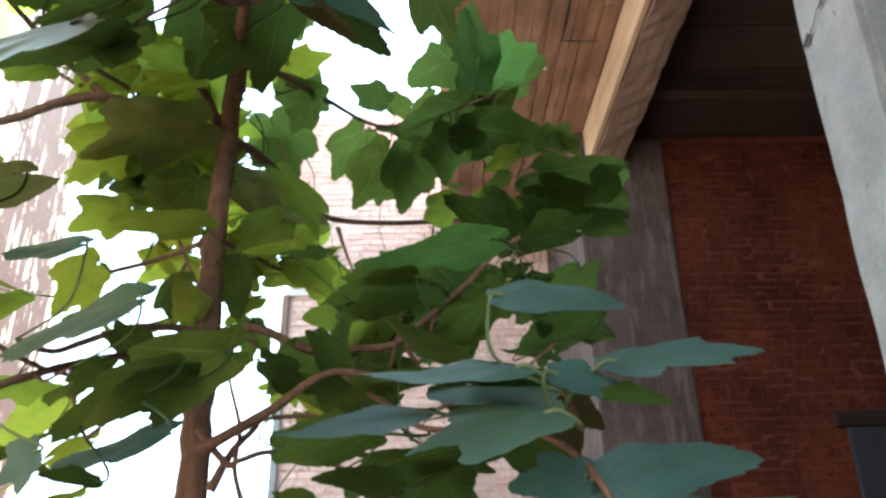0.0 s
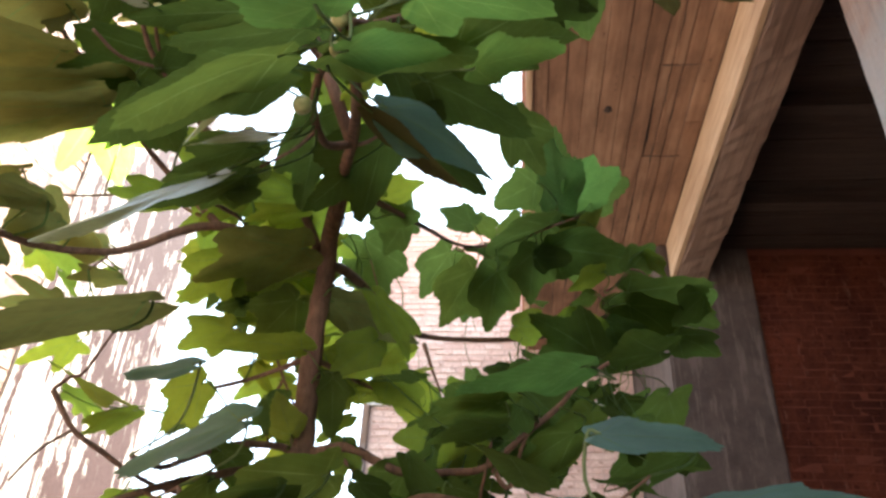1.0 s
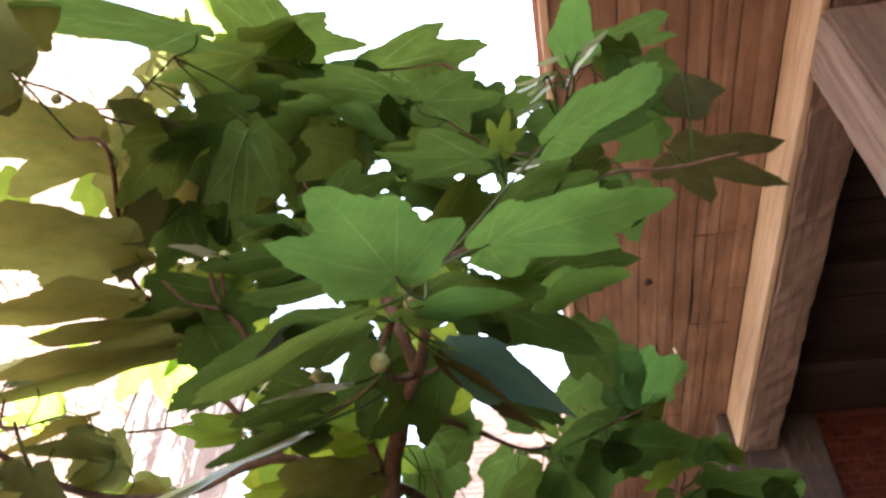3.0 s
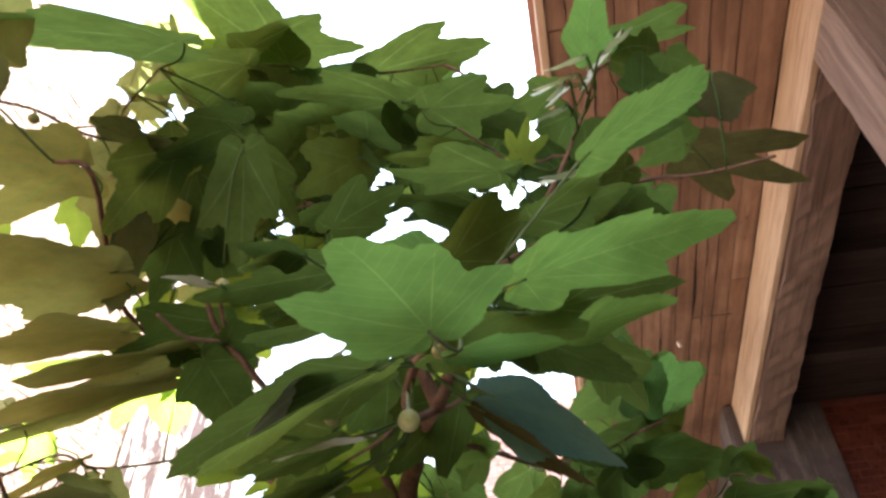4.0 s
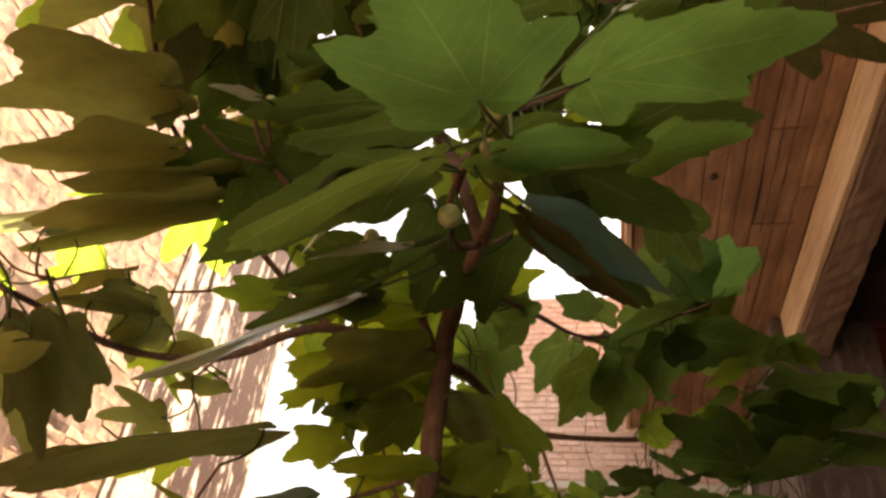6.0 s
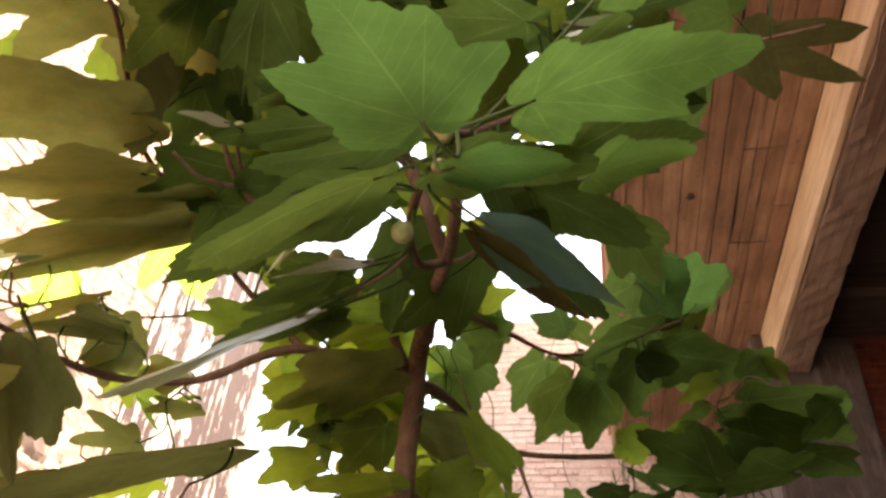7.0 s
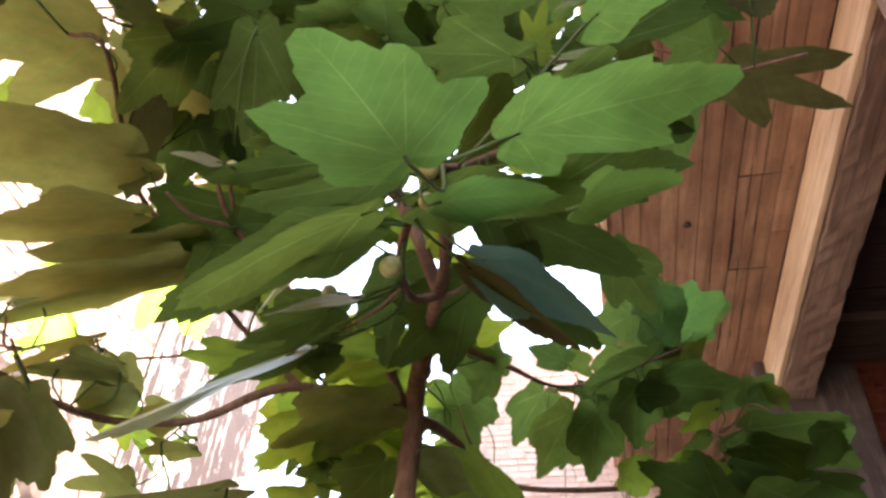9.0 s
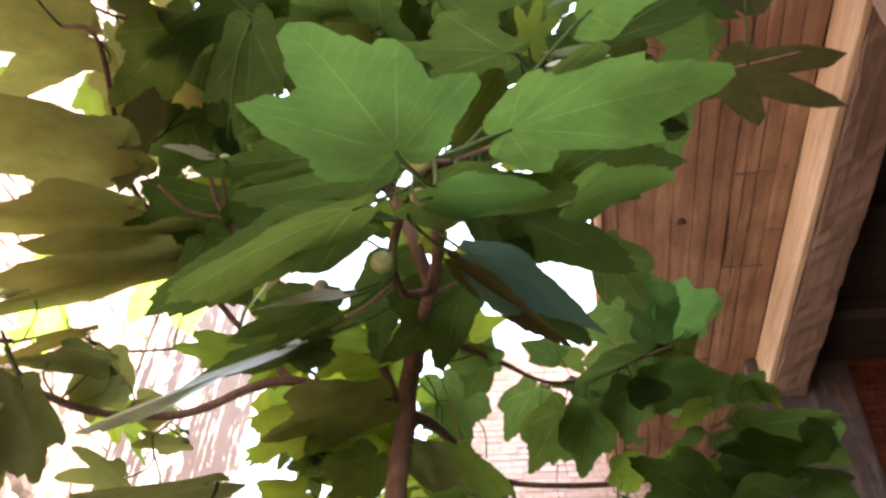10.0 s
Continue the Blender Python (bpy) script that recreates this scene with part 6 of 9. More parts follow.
leaves(limb, [
    ((-0.475, 1.064, 2.063), (-0.677, 1.092, 2.001), (-0.566, 1.093, 1.966), (-0.303, -0.641, 0.706), 0.80, "o", 0.08),
], M_SKYLIT, "leaf tinted blue-green for reflected sky")
limb = tree_limb("twig", [(0.250, 2.160, 2.799), (0.244, 2.146, 2.806), (0.237, 2.132, 2.811), (0.235, 2.084, 2.845)], 0.0036, 0.0022)
leaves(limb, [
    ((0.310, 2.015, 2.886), (0.383, 1.975, 2.953), (0.235, 2.084, 2.845), (-0.400, 0.529, 0.748), 0.86, "v", 0.08),
])
leaves(limb, [
    ((0.223, 2.025, 2.880), (0.122, 2.039, 2.834), (0.235, 2.084, 2.845), (-0.403, 0.115, 0.908), 0.86, "v", 0.08),
], M_BACKLIT, "leaf coloured yellow-green as if backlit")
limb = tree_limb("twig", [(-0.631, 1.589, 2.522), (-0.637, 1.602, 2.536), (-0.644, 1.615, 2.543), (-0.670, 1.642, 2.586)], 0.0036, 0.0022)
leaves(limb, [
    ((-0.699, 1.683, 2.634), (-0.761, 1.679, 2.622), (-0.670, 1.642, 2.586), (-0.193, 0.088, 0.977), 0.82, "m", 0.08),
    ((-0.713, 1.733, 2.750), (-0.789, 1.675, 2.569), (-0.670, 1.642, 2.586), (-0.860, 0.463, 0.214), 0.77, "f", 0.12),
], M_BACKLIT, "leaf coloured yellow-green as if backlit")
limb = tree_limb("twig", [(-1.059, 0.839, 2.399), (-1.073, 0.829, 2.417), (-1.086, 0.818, 2.421), (-1.100, 0.792, 2.466)], 0.0036, 0.0022)
leaves(limb, [
    ((-1.132, 0.757, 2.518), (-1.143, 0.570, 2.484), (-1.100, 0.792, 2.466), (-0.735, -0.077, 0.673), 0.82, "m", 0.08),
], M_OLIVE, "olive-toned leaf")
limb = tree_limb("twig", [(-0.037, 0.830, 3.003), (-0.038, 0.852, 3.013), (-0.040, 0.874, 3.015), (-0.045, 0.910, 3.050)], 0.0037, 0.0022)
leaves(limb, [
    ((-0.052, 0.970, 3.084), (-0.172, 0.908, 3.124), (-0.045, 0.910, 3.050), (0.373, -0.133, 0.918), 0.82, "m", 0.08),
    ((-0.136, 0.946, 3.104), (-0.245, 0.956, 3.059), (-0.045, 0.910, 3.050), (-0.378, -0.405, 0.832), 0.80, "o", 0.08),
])
limb = tree_limb("twig", [(0.025, 2.265, 2.769), (0.011, 2.247, 2.762), (-0.003, 2.228, 2.749), (-0.014, 2.181, 2.752)], 0.0037, 0.0022)
leaves(limb, [
    ((-0.022, 2.119, 2.594), (-0.041, 1.986, 2.555), (-0.014, 2.181, 2.752), (0.041, -0.291, 0.956), 0.50, "v", 0.18),
])
leaves(limb, [
    ((-0.043, 2.119, 2.740), (0.065, 2.140, 2.747), (-0.014, 2.181, 2.752), (-0.161, 0.538, 0.827), 0.86, "v", 0.08),
], M_BACKLIT, "leaf coloured yellow-green as if backlit")
limb = tree_limb("twig", [(-0.648, 1.060, 3.203), (-0.674, 1.054, 3.196), (-0.699, 1.049, 3.176), (-0.741, 1.057, 3.172)], 0.0037, 0.0022)
leaves(limb, [
    ((-0.808, 1.055, 3.150), (-0.715, 1.032, 3.207), (-0.741, 1.057, 3.172), (-0.550, -0.188, 0.814), 0.82, "m", 0.08),
])
leaves(limb, [
    ((-0.786, 1.262, 3.048), (-0.865, 1.144, 2.983), (-0.741, 1.057, 3.172), (0.016, -0.491, 0.871), 0.62, "m", 0.18),
], M_BACKLIT, "leaf coloured yellow-green as if backlit")
limb = tree_limb("twig", [(0.252, 2.190, 2.678), (0.272, 2.179, 2.674), (0.293, 2.169, 2.656), (0.335, 2.139, 2.658)], 0.0037, 0.0022)
leaves(limb, [
    ((0.393, 2.102, 2.645), (0.153, 2.078, 2.602), (0.335, 2.139, 2.658), (-0.171, -0.029, 0.985), 0.86, "v", 0.08),
    ((0.445, 2.079, 2.689), (0.573, 2.136, 2.662), (0.335, 2.139, 2.658), (0.155, 0.114, 0.981), 0.86, "v", 0.08),
    ((0.260, 2.198, 2.471), (0.273, 2.071, 2.449), (0.293, 2.169, 2.656), (0.369, -0.125, 0.921), 0.72, "v", 0.18),
])
limb = tree_limb("twig", [(-0.990, 1.046, 2.888), (-0.968, 1.048, 2.867), (-0.946, 1.050, 2.845), (-0.910, 1.038, 2.826)], 0.0037, 0.0022)
leaves(limb, [
    ((-0.892, 1.050, 2.734), (-1.250, 1.034, 2.646), (-0.910, 1.038, 2.826), (-0.176, -0.552, 0.815), 0.82, "m", 0.08),
    ((-0.855, 1.032, 2.783), (-1.203, 1.007, 2.708), (-0.910, 1.038, 2.826), (-0.139, -0.540, 0.830), 0.94, "f", 0.08),
], M_OLIVE, "olive-toned leaf")
leaves(limb, [
    ((-0.759, 0.988, 2.877), (-0.847, 1.042, 2.801), (-0.910, 1.038, 2.826), (-0.451, 0.390, 0.803), 0.75, "m", 0.18),
], M_BACKLIT, "leaf coloured yellow-green as if backlit")
limb = tree_limb("twig", [(-1.031, 0.523, 2.986), (-1.028, 0.505, 3.006), (-1.025, 0.486, 3.011), (-1.031, 0.452, 3.061)], 0.0037, 0.0022)
leaves(limb, [
    ((-1.030, 0.403, 3.112), (-1.005, 0.345, 3.174), (-1.031, 0.452, 3.061), (-0.022, 0.722, 0.691), 0.80, "o", 0.08),
], M_OLIVE, "olive-toned leaf")
limb = tree_limb("twig", [(-0.338, 0.800, 2.434), (-0.356, 0.801, 2.411), (-0.374, 0.802, 2.394), (-0.425, 0.820, 2.379)], 0.0037, 0.0022)
leaves(limb, [
    ((-0.483, 0.834, 2.343), (-0.426, 0.842, 2.349), (-0.425, 0.820, 2.379), (-0.160, 0.312, 0.936), 0.80, "o", 0.08),
])
limb = tree_limb("twig", [(-0.655, 0.995, 3.709), (-0.665, 0.984, 3.683), (-0.674, 0.973, 3.656), (-0.681, 0.931, 3.628)], 0.0037, 0.0022)
leaves(limb, [
    ((-0.698, 0.888, 3.575), (-0.914, 0.681, 3.673), (-0.681, 0.931, 3.628), (0.440, -0.034, 0.897), 0.82, "m", 0.08),
])
limb = tree_limb("twig", [(-0.980, 0.916, 2.888), (-0.967, 0.917, 2.908), (-0.954, 0.918, 2.925), (-0.933, 0.930, 2.988)], 0.0037, 0.0022)
leaves(limb, [
    ((-0.904, 0.939, 3.051), (-0.953, 1.031, 2.932), (-0.933, 0.930, 2.988), (0.169, 0.812, 0.558), 0.82, "m", 0.08),
    ((-0.836, 0.997, 3.050), (-0.816, 1.083, 2.957), (-0.933, 0.930, 2.988), (-0.025, 0.736, 0.677), 0.80, "o", 0.08),
])
limb = tree_limb("twig", [(-0.107, 1.320, 2.002), (-0.103, 1.301, 2.022), (-0.098, 1.282, 2.036), (-0.084, 1.252, 2.096)], 0.0038, 0.0022)
leaves(limb, [
    ((-0.071, 1.212, 2.152), (-0.212, 1.224, 2.125), (-0.084, 1.252, 2.096), (-0.187, 0.019, 0.982), 0.82, "m", 0.08),
])
limb = tree_limb("twig", [(-0.766, 1.003, 2.089), (-0.742, 1.000, 2.108), (-0.718, 0.997, 2.117), (-0.675, 0.972, 2.173)], 0.0038, 0.0022)
leaves(limb, [
    ((-0.625, 0.954, 2.219), (-0.943, 0.925, 2.158), (-0.675, 0.972, 2.173), (-0.150, -0.304, 0.941), 0.80, "o", 0.08),
], M_OLIVE, "olive-toned leaf")
limb = tree_limb("twig", [(-1.059, 0.839, 2.399), (-1.030, 0.835, 2.381), (-1.002, 0.830, 2.343), (-0.966, 0.804, 2.314)], 0.0038, 0.0022)
leaves(limb, [
    ((-0.916, 0.785, 2.269), (-1.122, 0.763, 2.187), (-0.966, 0.804, 2.314), (-0.312, -0.353, 0.882), 0.80, "o", 0.08),
    ((-1.043, 0.981, 2.155), (-0.858, 1.140, 2.298), (-1.002, 0.830, 2.343), (0.085, -0.721, 0.687), 0.36, "o", 0.05),
], M_OLIVE, "olive-toned leaf")
leaves(limb, [
    ((-0.991, 0.669, 2.396), (-1.049, 0.574, 2.316), (-0.966, 0.804, 2.314), (0.650, -0.680, 0.339), 0.14, "o", 0.03),
], M_GLINT, "leaf blade with a pale glint in its colour")
limb = tree_limb("twig", [(-0.379, 0.886, 2.666), (-0.396, 0.855, 2.670), (-0.414, 0.825, 2.659), (-0.457, 0.779, 2.680)], 0.0038, 0.0022)
leaves(limb, [
    ((-0.497, 0.723, 2.687), (-0.586, 0.689, 2.701), (-0.457, 0.779, 2.680), (0.202, -0.121, 0.972), 0.80, "o", 0.08),
])
limb = tree_limb("twig", [(-0.978, 1.157, 2.884), (-1.005, 1.166, 2.886), (-1.032, 1.174, 2.882), (-1.109, 1.172, 2.909)], 0.0038, 0.0022)
leaves(limb, [
    ((-1.178, 1.180, 2.922), (-1.352, 1.146, 2.882), (-1.109, 1.172, 2.909), (-0.104, -0.489, 0.866), 0.82, "m", 0.08),
], M_BACKLIT, "leaf coloured yellow-green as if backlit")
limb = tree_limb("twig", [(-0.474, 1.047, 3.530), (-0.459, 1.025, 3.505), (-0.443, 1.003, 3.465), (-0.423, 0.973, 3.428)], 0.0038, 0.0022)
leaves(limb, [
    ((-0.397, 0.934, 3.376), (-0.661, 0.815, 3.376), (-0.423, 0.973, 3.428), (0.235, -0.522, 0.820), 0.82, "m", 0.08),
    ((-0.445, 1.022, 3.316), (-0.538, 0.950, 3.230), (-0.423, 0.973, 3.428), (-0.193, -0.638, 0.746), 0.70, "m", 0.18),
    ((-0.372, 0.998, 3.299), (-0.287, 0.882, 3.220), (-0.423, 0.973, 3.428), (0.485, -0.223, 0.846), 0.61, "m", 0.18),
])
limb = tree_limb("twig", [(-0.681, 0.931, 3.628), (-0.694, 0.909, 3.590), (-0.707, 0.887, 3.562), (-0.737, 0.854, 3.525)], 0.0038, 0.0022)
leaves(limb, [
    ((-0.786, 0.830, 3.578), (-0.506, 0.884, 3.642), (-0.737, 0.854, 3.525), (-0.070, -0.588, 0.806), 0.82, "m", 0.08),
    ((-0.764, 0.816, 3.473), (-0.998, 0.783, 3.410), (-0.737, 0.854, 3.525), (-0.143, -0.553, 0.821), 0.82, "m", 0.08),
])
limb = tree_limb("twig", [(-0.670, 1.642, 2.586), (-0.701, 1.645, 2.576), (-0.732, 1.647, 2.577), (-0.813, 1.627, 2.598)], 0.0039, 0.0022)
leaves(limb, [
    ((-0.744, 1.569, 2.686), (-0.829, 1.559, 2.525), (-0.790, 1.633, 2.592), (-0.808, 0.432, 0.401), 0.68, "f", 0.12),
])
leaves(limb, [
    ((-0.882, 1.619, 2.605), (-0.942, 1.631, 2.575), (-0.813, 1.627, 2.598), (-0.448, -0.037, 0.893), 0.82, "m", 0.08),
    ((-0.806, 1.626, 2.763), (-0.881, 1.584, 2.546), (-0.813, 1.627, 2.598), (-0.867, 0.451, 0.212), 0.68, "f", 0.12),
    ((-0.769, 1.654, 2.610), (-0.698, 1.725, 2.599), (-0.767, 1.638, 2.586), (-0.158, 0.307, 0.939), 0.70, "f", 0.18),
], M_BACKLIT, "leaf coloured yellow-green as if backlit")
limb = tree_limb("twig", [(0.235, 2.084, 2.845), (0.257, 2.067, 2.846), (0.279, 2.050, 2.855), (0.310, 2.019, 2.890)], 0.0037, 0.0022)
leaves(limb, [
    ((0.358, 1.977, 2.920), (0.423, 2.030, 2.875), (0.310, 2.019, 2.890), (0.560, -0.000, 0.829), 0.86, "v", 0.08),
], M_BACKLIT, "leaf coloured yellow-green as if backlit")
limb = tree_limb("twig", [(-0.566, 1.093, 1.966), (-0.552, 1.084, 1.939), (-0.538, 1.075, 1.895), (-0.500, 1.044, 1.853)], 0.0038, 0.0022)
leaves(limb, [
    ((-0.467, 1.020, 1.797), (-0.541, 1.015, 1.808), (-0.500, 1.044, 1.853), (0.123, 0.301, 0.946), 0.80, "o", 0.08),
])
limb = tree_limb("twig", [(-1.209, 1.083, 2.584), (-1.252, 1.069, 2.586), (-1.294, 1.055, 2.600), (-1.354, 1.020, 2.650)], 0.004, 0.0022)
leaves(limb, [
    ((-1.413, 0.994, 2.677), (-1.574, 0.925, 2.674), (-1.354, 1.020, 2.650), (0.101, -0.284, 0.954), 0.80, "o", 0.08),
], M_BACKLIT, "leaf coloured yellow-green as if backlit")
limb = tree_limb("twig", [(-0.450, 1.984, 2.734), (-0.460, 1.977, 2.777), (-0.471, 1.970, 2.799), (-0.504, 1.965, 2.900)], 0.004, 0.0022)
leaves(limb, [
    ((-0.526, 1.957, 2.966), (-0.468, 2.086, 2.828), (-0.504, 1.965, 2.900), (0.372, 0.593, 0.714), 0.86, "v", 0.08),
])
limb = tree_limb("twig", [(-0.045, 0.910, 3.050), (-0.073, 0.912, 3.063), (-0.100, 0.914, 3.056), (-0.179, 0.919, 3.091)], 0.0038, 0.0022)
leaves(limb, [
    ((-0.246, 0.923, 3.112), (-0.414, 0.874, 3.120), (-0.179, 0.919, 3.091), (0.168, -0.434, 0.885), 0.82, "m", 0.08),
    ((-0.237, 1.022, 3.066), (-0.432, 0.935, 3.066), (-0.179, 0.919, 3.091), (0.209, -0.469, 0.858), 0.82, "m", 0.08),
    ((-0.242, 0.974, 2.974), (-0.163, 0.990, 2.890), (-0.179, 0.919, 3.091), (0.570, 0.513, 0.641), 0.62, "m", 0.12),
])
limb = tree_limb("twig", [(-0.964, 0.736, 3.131), (-0.930, 0.700, 3.136), (-0.895, 0.665, 3.132), (-0.813, 0.620, 3.169)], 0.0041, 0.0022)
leaves(limb, [
    ((-0.759, 0.578, 3.182), (-1.194, 0.402, 3.165), (-0.813, 0.620, 3.169), (0.247, -0.680, 0.690), 0.80, "o", 0.08),
    ((-0.660, 0.715, 3.069), (-0.792, 0.667, 2.963), (-0.813, 0.620, 3.169), (-0.604, -0.090, 0.792), 0.47, "m", 0.12),
    ((-0.639, 0.725, 3.011), (-0.560, 0.841, 2.906), (-0.813, 0.620, 3.169), (0.434, 0.425, 0.794), 0.47, "m", 0.12),
    ((-0.785, 0.714, 3.022), (-0.910, 0.733, 2.857), (-0.872, 0.652, 3.142), (-0.782, 0.137, 0.608), 0.55, "m", 0.12),
    ((-0.777, 0.753, 3.051), (-0.864, 0.708, 2.960), (-0.872, 0.652, 3.142), (-0.693, -0.109, 0.713), 0.62, "m", 0.12),
])
limb = tree_limb("twig", [(-0.500, 1.044, 1.853), (-0.489, 1.038, 1.862), (-0.477, 1.033, 1.869), (-0.437, 1.033, 1.907)], 0.0036, 0.0022)
leaves(limb, [
    ((-0.384, 1.023, 1.951), (-0.557, 1.057, 1.876), (-0.437, 1.033, 1.907), (-0.401, -0.012, 0.916), 0.80, "o", 0.08),
    ((-0.341, 1.113, 1.992), (-0.491, 0.974, 1.872), (-0.437, 1.033, 1.907), (-0.774, 0.476, 0.418), 0.39, "m", 0.12),
])
leaves(limb, [
    ((-0.396, 1.039, 1.861), (-0.546, 1.055, 1.826), (-0.437, 1.033, 1.907), (-0.247, -0.508, 0.825), 0.80, "o", 0.08),
], M_SKYLIT, "leaf tinted blue-green for reflected sky")
limb = tree_limb("twig", [(-0.922, 0.817, 3.216), (-0.969, 0.835, 3.201), (-1.016, 0.852, 3.201), (-1.118, 0.911, 3.227)], 0.0041, 0.0022)
leaves(limb, [
    ((-1.181, 0.941, 3.230), (-1.216, 1.023, 3.144), (-1.118, 0.911, 3.227), (-0.008, 0.724, 0.690), 0.82, "m", 0.08),
], M_BACKLIT, "leaf coloured yellow-green as if backlit")
limb = tree_limb("twig", [(-0.179, 0.919, 3.091), (-0.194, 0.897, 3.098), (-0.210, 0.874, 3.088), (-0.257, 0.838, 3.110)], 0.0037, 0.0022)
leaves(limb, [
    ((-0.306, 0.789, 3.122), (-0.143, 0.822, 3.157), (-0.257, 0.838, 3.110), (-0.160, -0.236, 0.959), 0.82, "m", 0.08),
])
limb = tree_limb("twig", [(0.021, 0.778, 3.129), (0.044, 0.796, 3.175), (0.067, 0.813, 3.217), (0.082, 0.858, 3.349)], 0.0042, 0.0022)
leaves(limb, [
    ((0.100, 0.881, 3.413), (0.290, 0.915, 3.458), (0.082, 0.858, 3.349), (-0.087, -0.584, 0.807), 0.82, "m", 0.08),
])
limb = tree_limb("twig", [(0.082, 0.858, 3.349), (0.068, 0.884, 3.343), (0.054, 0.911, 3.330), (0.024, 0.958, 3.337)], 0.0037, 0.0022)
leaves(limb, [
    ((-0.011, 1.018, 3.329), (-0.087, 1.079, 3.245), (0.024, 0.958, 3.337), (-0.573, 0.324, 0.752), 0.82, "m", 0.08),
    ((0.169, 0.952, 3.351), (0.114, 0.856, 3.415), (0.064, 0.892, 3.339), (0.681, 0.087, 0.727), 0.82, "m", 0.08),
])
limb = tree_limb("twig", [(-1.118, 0.911, 3.227), (-1.143, 0.887, 3.227), (-1.168, 0.863, 3.209), (-1.221, 0.808, 3.221)], 0.0039, 0.0022)
leaves(limb, [
    ((-1.270, 0.759, 3.218), (-1.434, 0.722, 3.185), (-1.221, 0.808, 3.221), (-0.024, -0.603, 0.798), 0.82, "m", 0.08),
    ((-1.304, 0.839, 3.133), (-1.364, 0.897, 3.058), (-1.221, 0.808, 3.221), (-0.002, 0.792, 0.611), 0.82, "m", 0.08),
], M_BACKLIT, "leaf coloured yellow-green as if backlit")
limb = tree_limb("twig", [(-0.052, 1.103, 1.883), (0.002, 1.106, 1.911), (0.056, 1.108, 1.921), (0.163, 1.118, 2.004)], 0.0043, 0.0022)
leaves(limb, [
    ((0.224, 1.122, 2.038), (0.126, 1.136, 2.007), (0.163, 1.118, 2.004), (-0.272, 0.209, 0.939), 0.82, "m", 0.08),
])
limb = tree_limb("twig", [(0.310, 2.019, 2.890), (0.345, 2.013, 2.878), (0.381, 2.007, 2.842), (0.467, 2.007, 2.827)], 0.004, 0.0022)
leaves(limb, [
    ((0.531, 2.002, 2.801), (0.434, 2.052, 2.717), (0.467, 2.007, 2.827), (-0.443, 0.446, 0.777), 0.86, "v", 0.08),
])
limb = tree_limb("twig", [(-1.221, 0.808, 3.221), (-1.251, 0.761, 3.205), (-1.281, 0.713, 3.207), (-1.343, 0.615, 3.236)], 0.0042, 0.0022)
leaves(limb, [
    ((-1.380, 0.556, 3.241), (-1.538, 0.532, 3.199), (-1.343, 0.615, 3.236), (-0.108, -0.623, 0.775), 0.82, "m", 0.08),
], M_BACKLIT, "leaf coloured yellow-green as if backlit")
limb = tree_limb("twig", [(-1.104, 1.440, 2.787), (-1.128, 1.470, 2.840), (-1.153, 1.501, 2.918), (-1.193, 1.553, 3.108)], 0.0047, 0.0022)
leaves(limb, [
    ((-1.310, 1.563, 3.184), (-1.329, 1.803, 3.107), (-1.193, 1.553, 3.108), (-0.449, 0.242, 0.860), 0.94, "f", 0.08),
    ((-1.211, 1.576, 3.172), (-1.215, 1.673, 3.056), (-1.193, 1.553, 3.108), (0.218, 0.750, 0.625), 0.94, "f", 0.08),
], M_BACKLIT, "leaf coloured yellow-green as if backlit")
more_leaves([
    ((-0.919, 1.220, 3.106), (-1.055, 1.229, 3.042), (-0.969, 1.167, 2.920), (-0.351, 0.464, 0.813), 0.64, "m", 0.18),
    ((-1.122, 0.853, 3.258), (-0.972, 0.896, 3.202), (-1.143, 0.887, 3.227), (0.179, 0.478, 0.860), 0.61, "f", 0.18),
    ((-0.974, 0.927, 3.540), (-0.907, 0.813, 3.469), (-0.884, 1.091, 3.610), (0.684, -0.054, 0.728), 0.70, "m", 0.18),
    ((-1.078, 1.188, 3.544), (-1.180, 1.196, 3.489), (-0.913, 1.117, 3.632), (-0.466, 0.069, 0.882), 0.59, "m", 0.18),
    ((-1.020, 0.905, 4.186), (-0.977, 0.823, 4.139), (-1.012, 0.976, 4.159), (-0.049, -0.521, 0.852), 0.59, "f", 0.18),
    ((-0.995, 1.224, 3.672), (-1.093, 1.278, 3.624), (-0.906, 1.106, 3.671), (-0.324, 0.219, 0.920), 0.70, "m", 0.18),
    ((-1.070, 1.092, 3.466), (-1.193, 1.079, 3.431), (-0.898, 1.106, 3.568), (-0.286, 0.411, 0.865), 0.79, "m", 0.18),
], OLIVE)
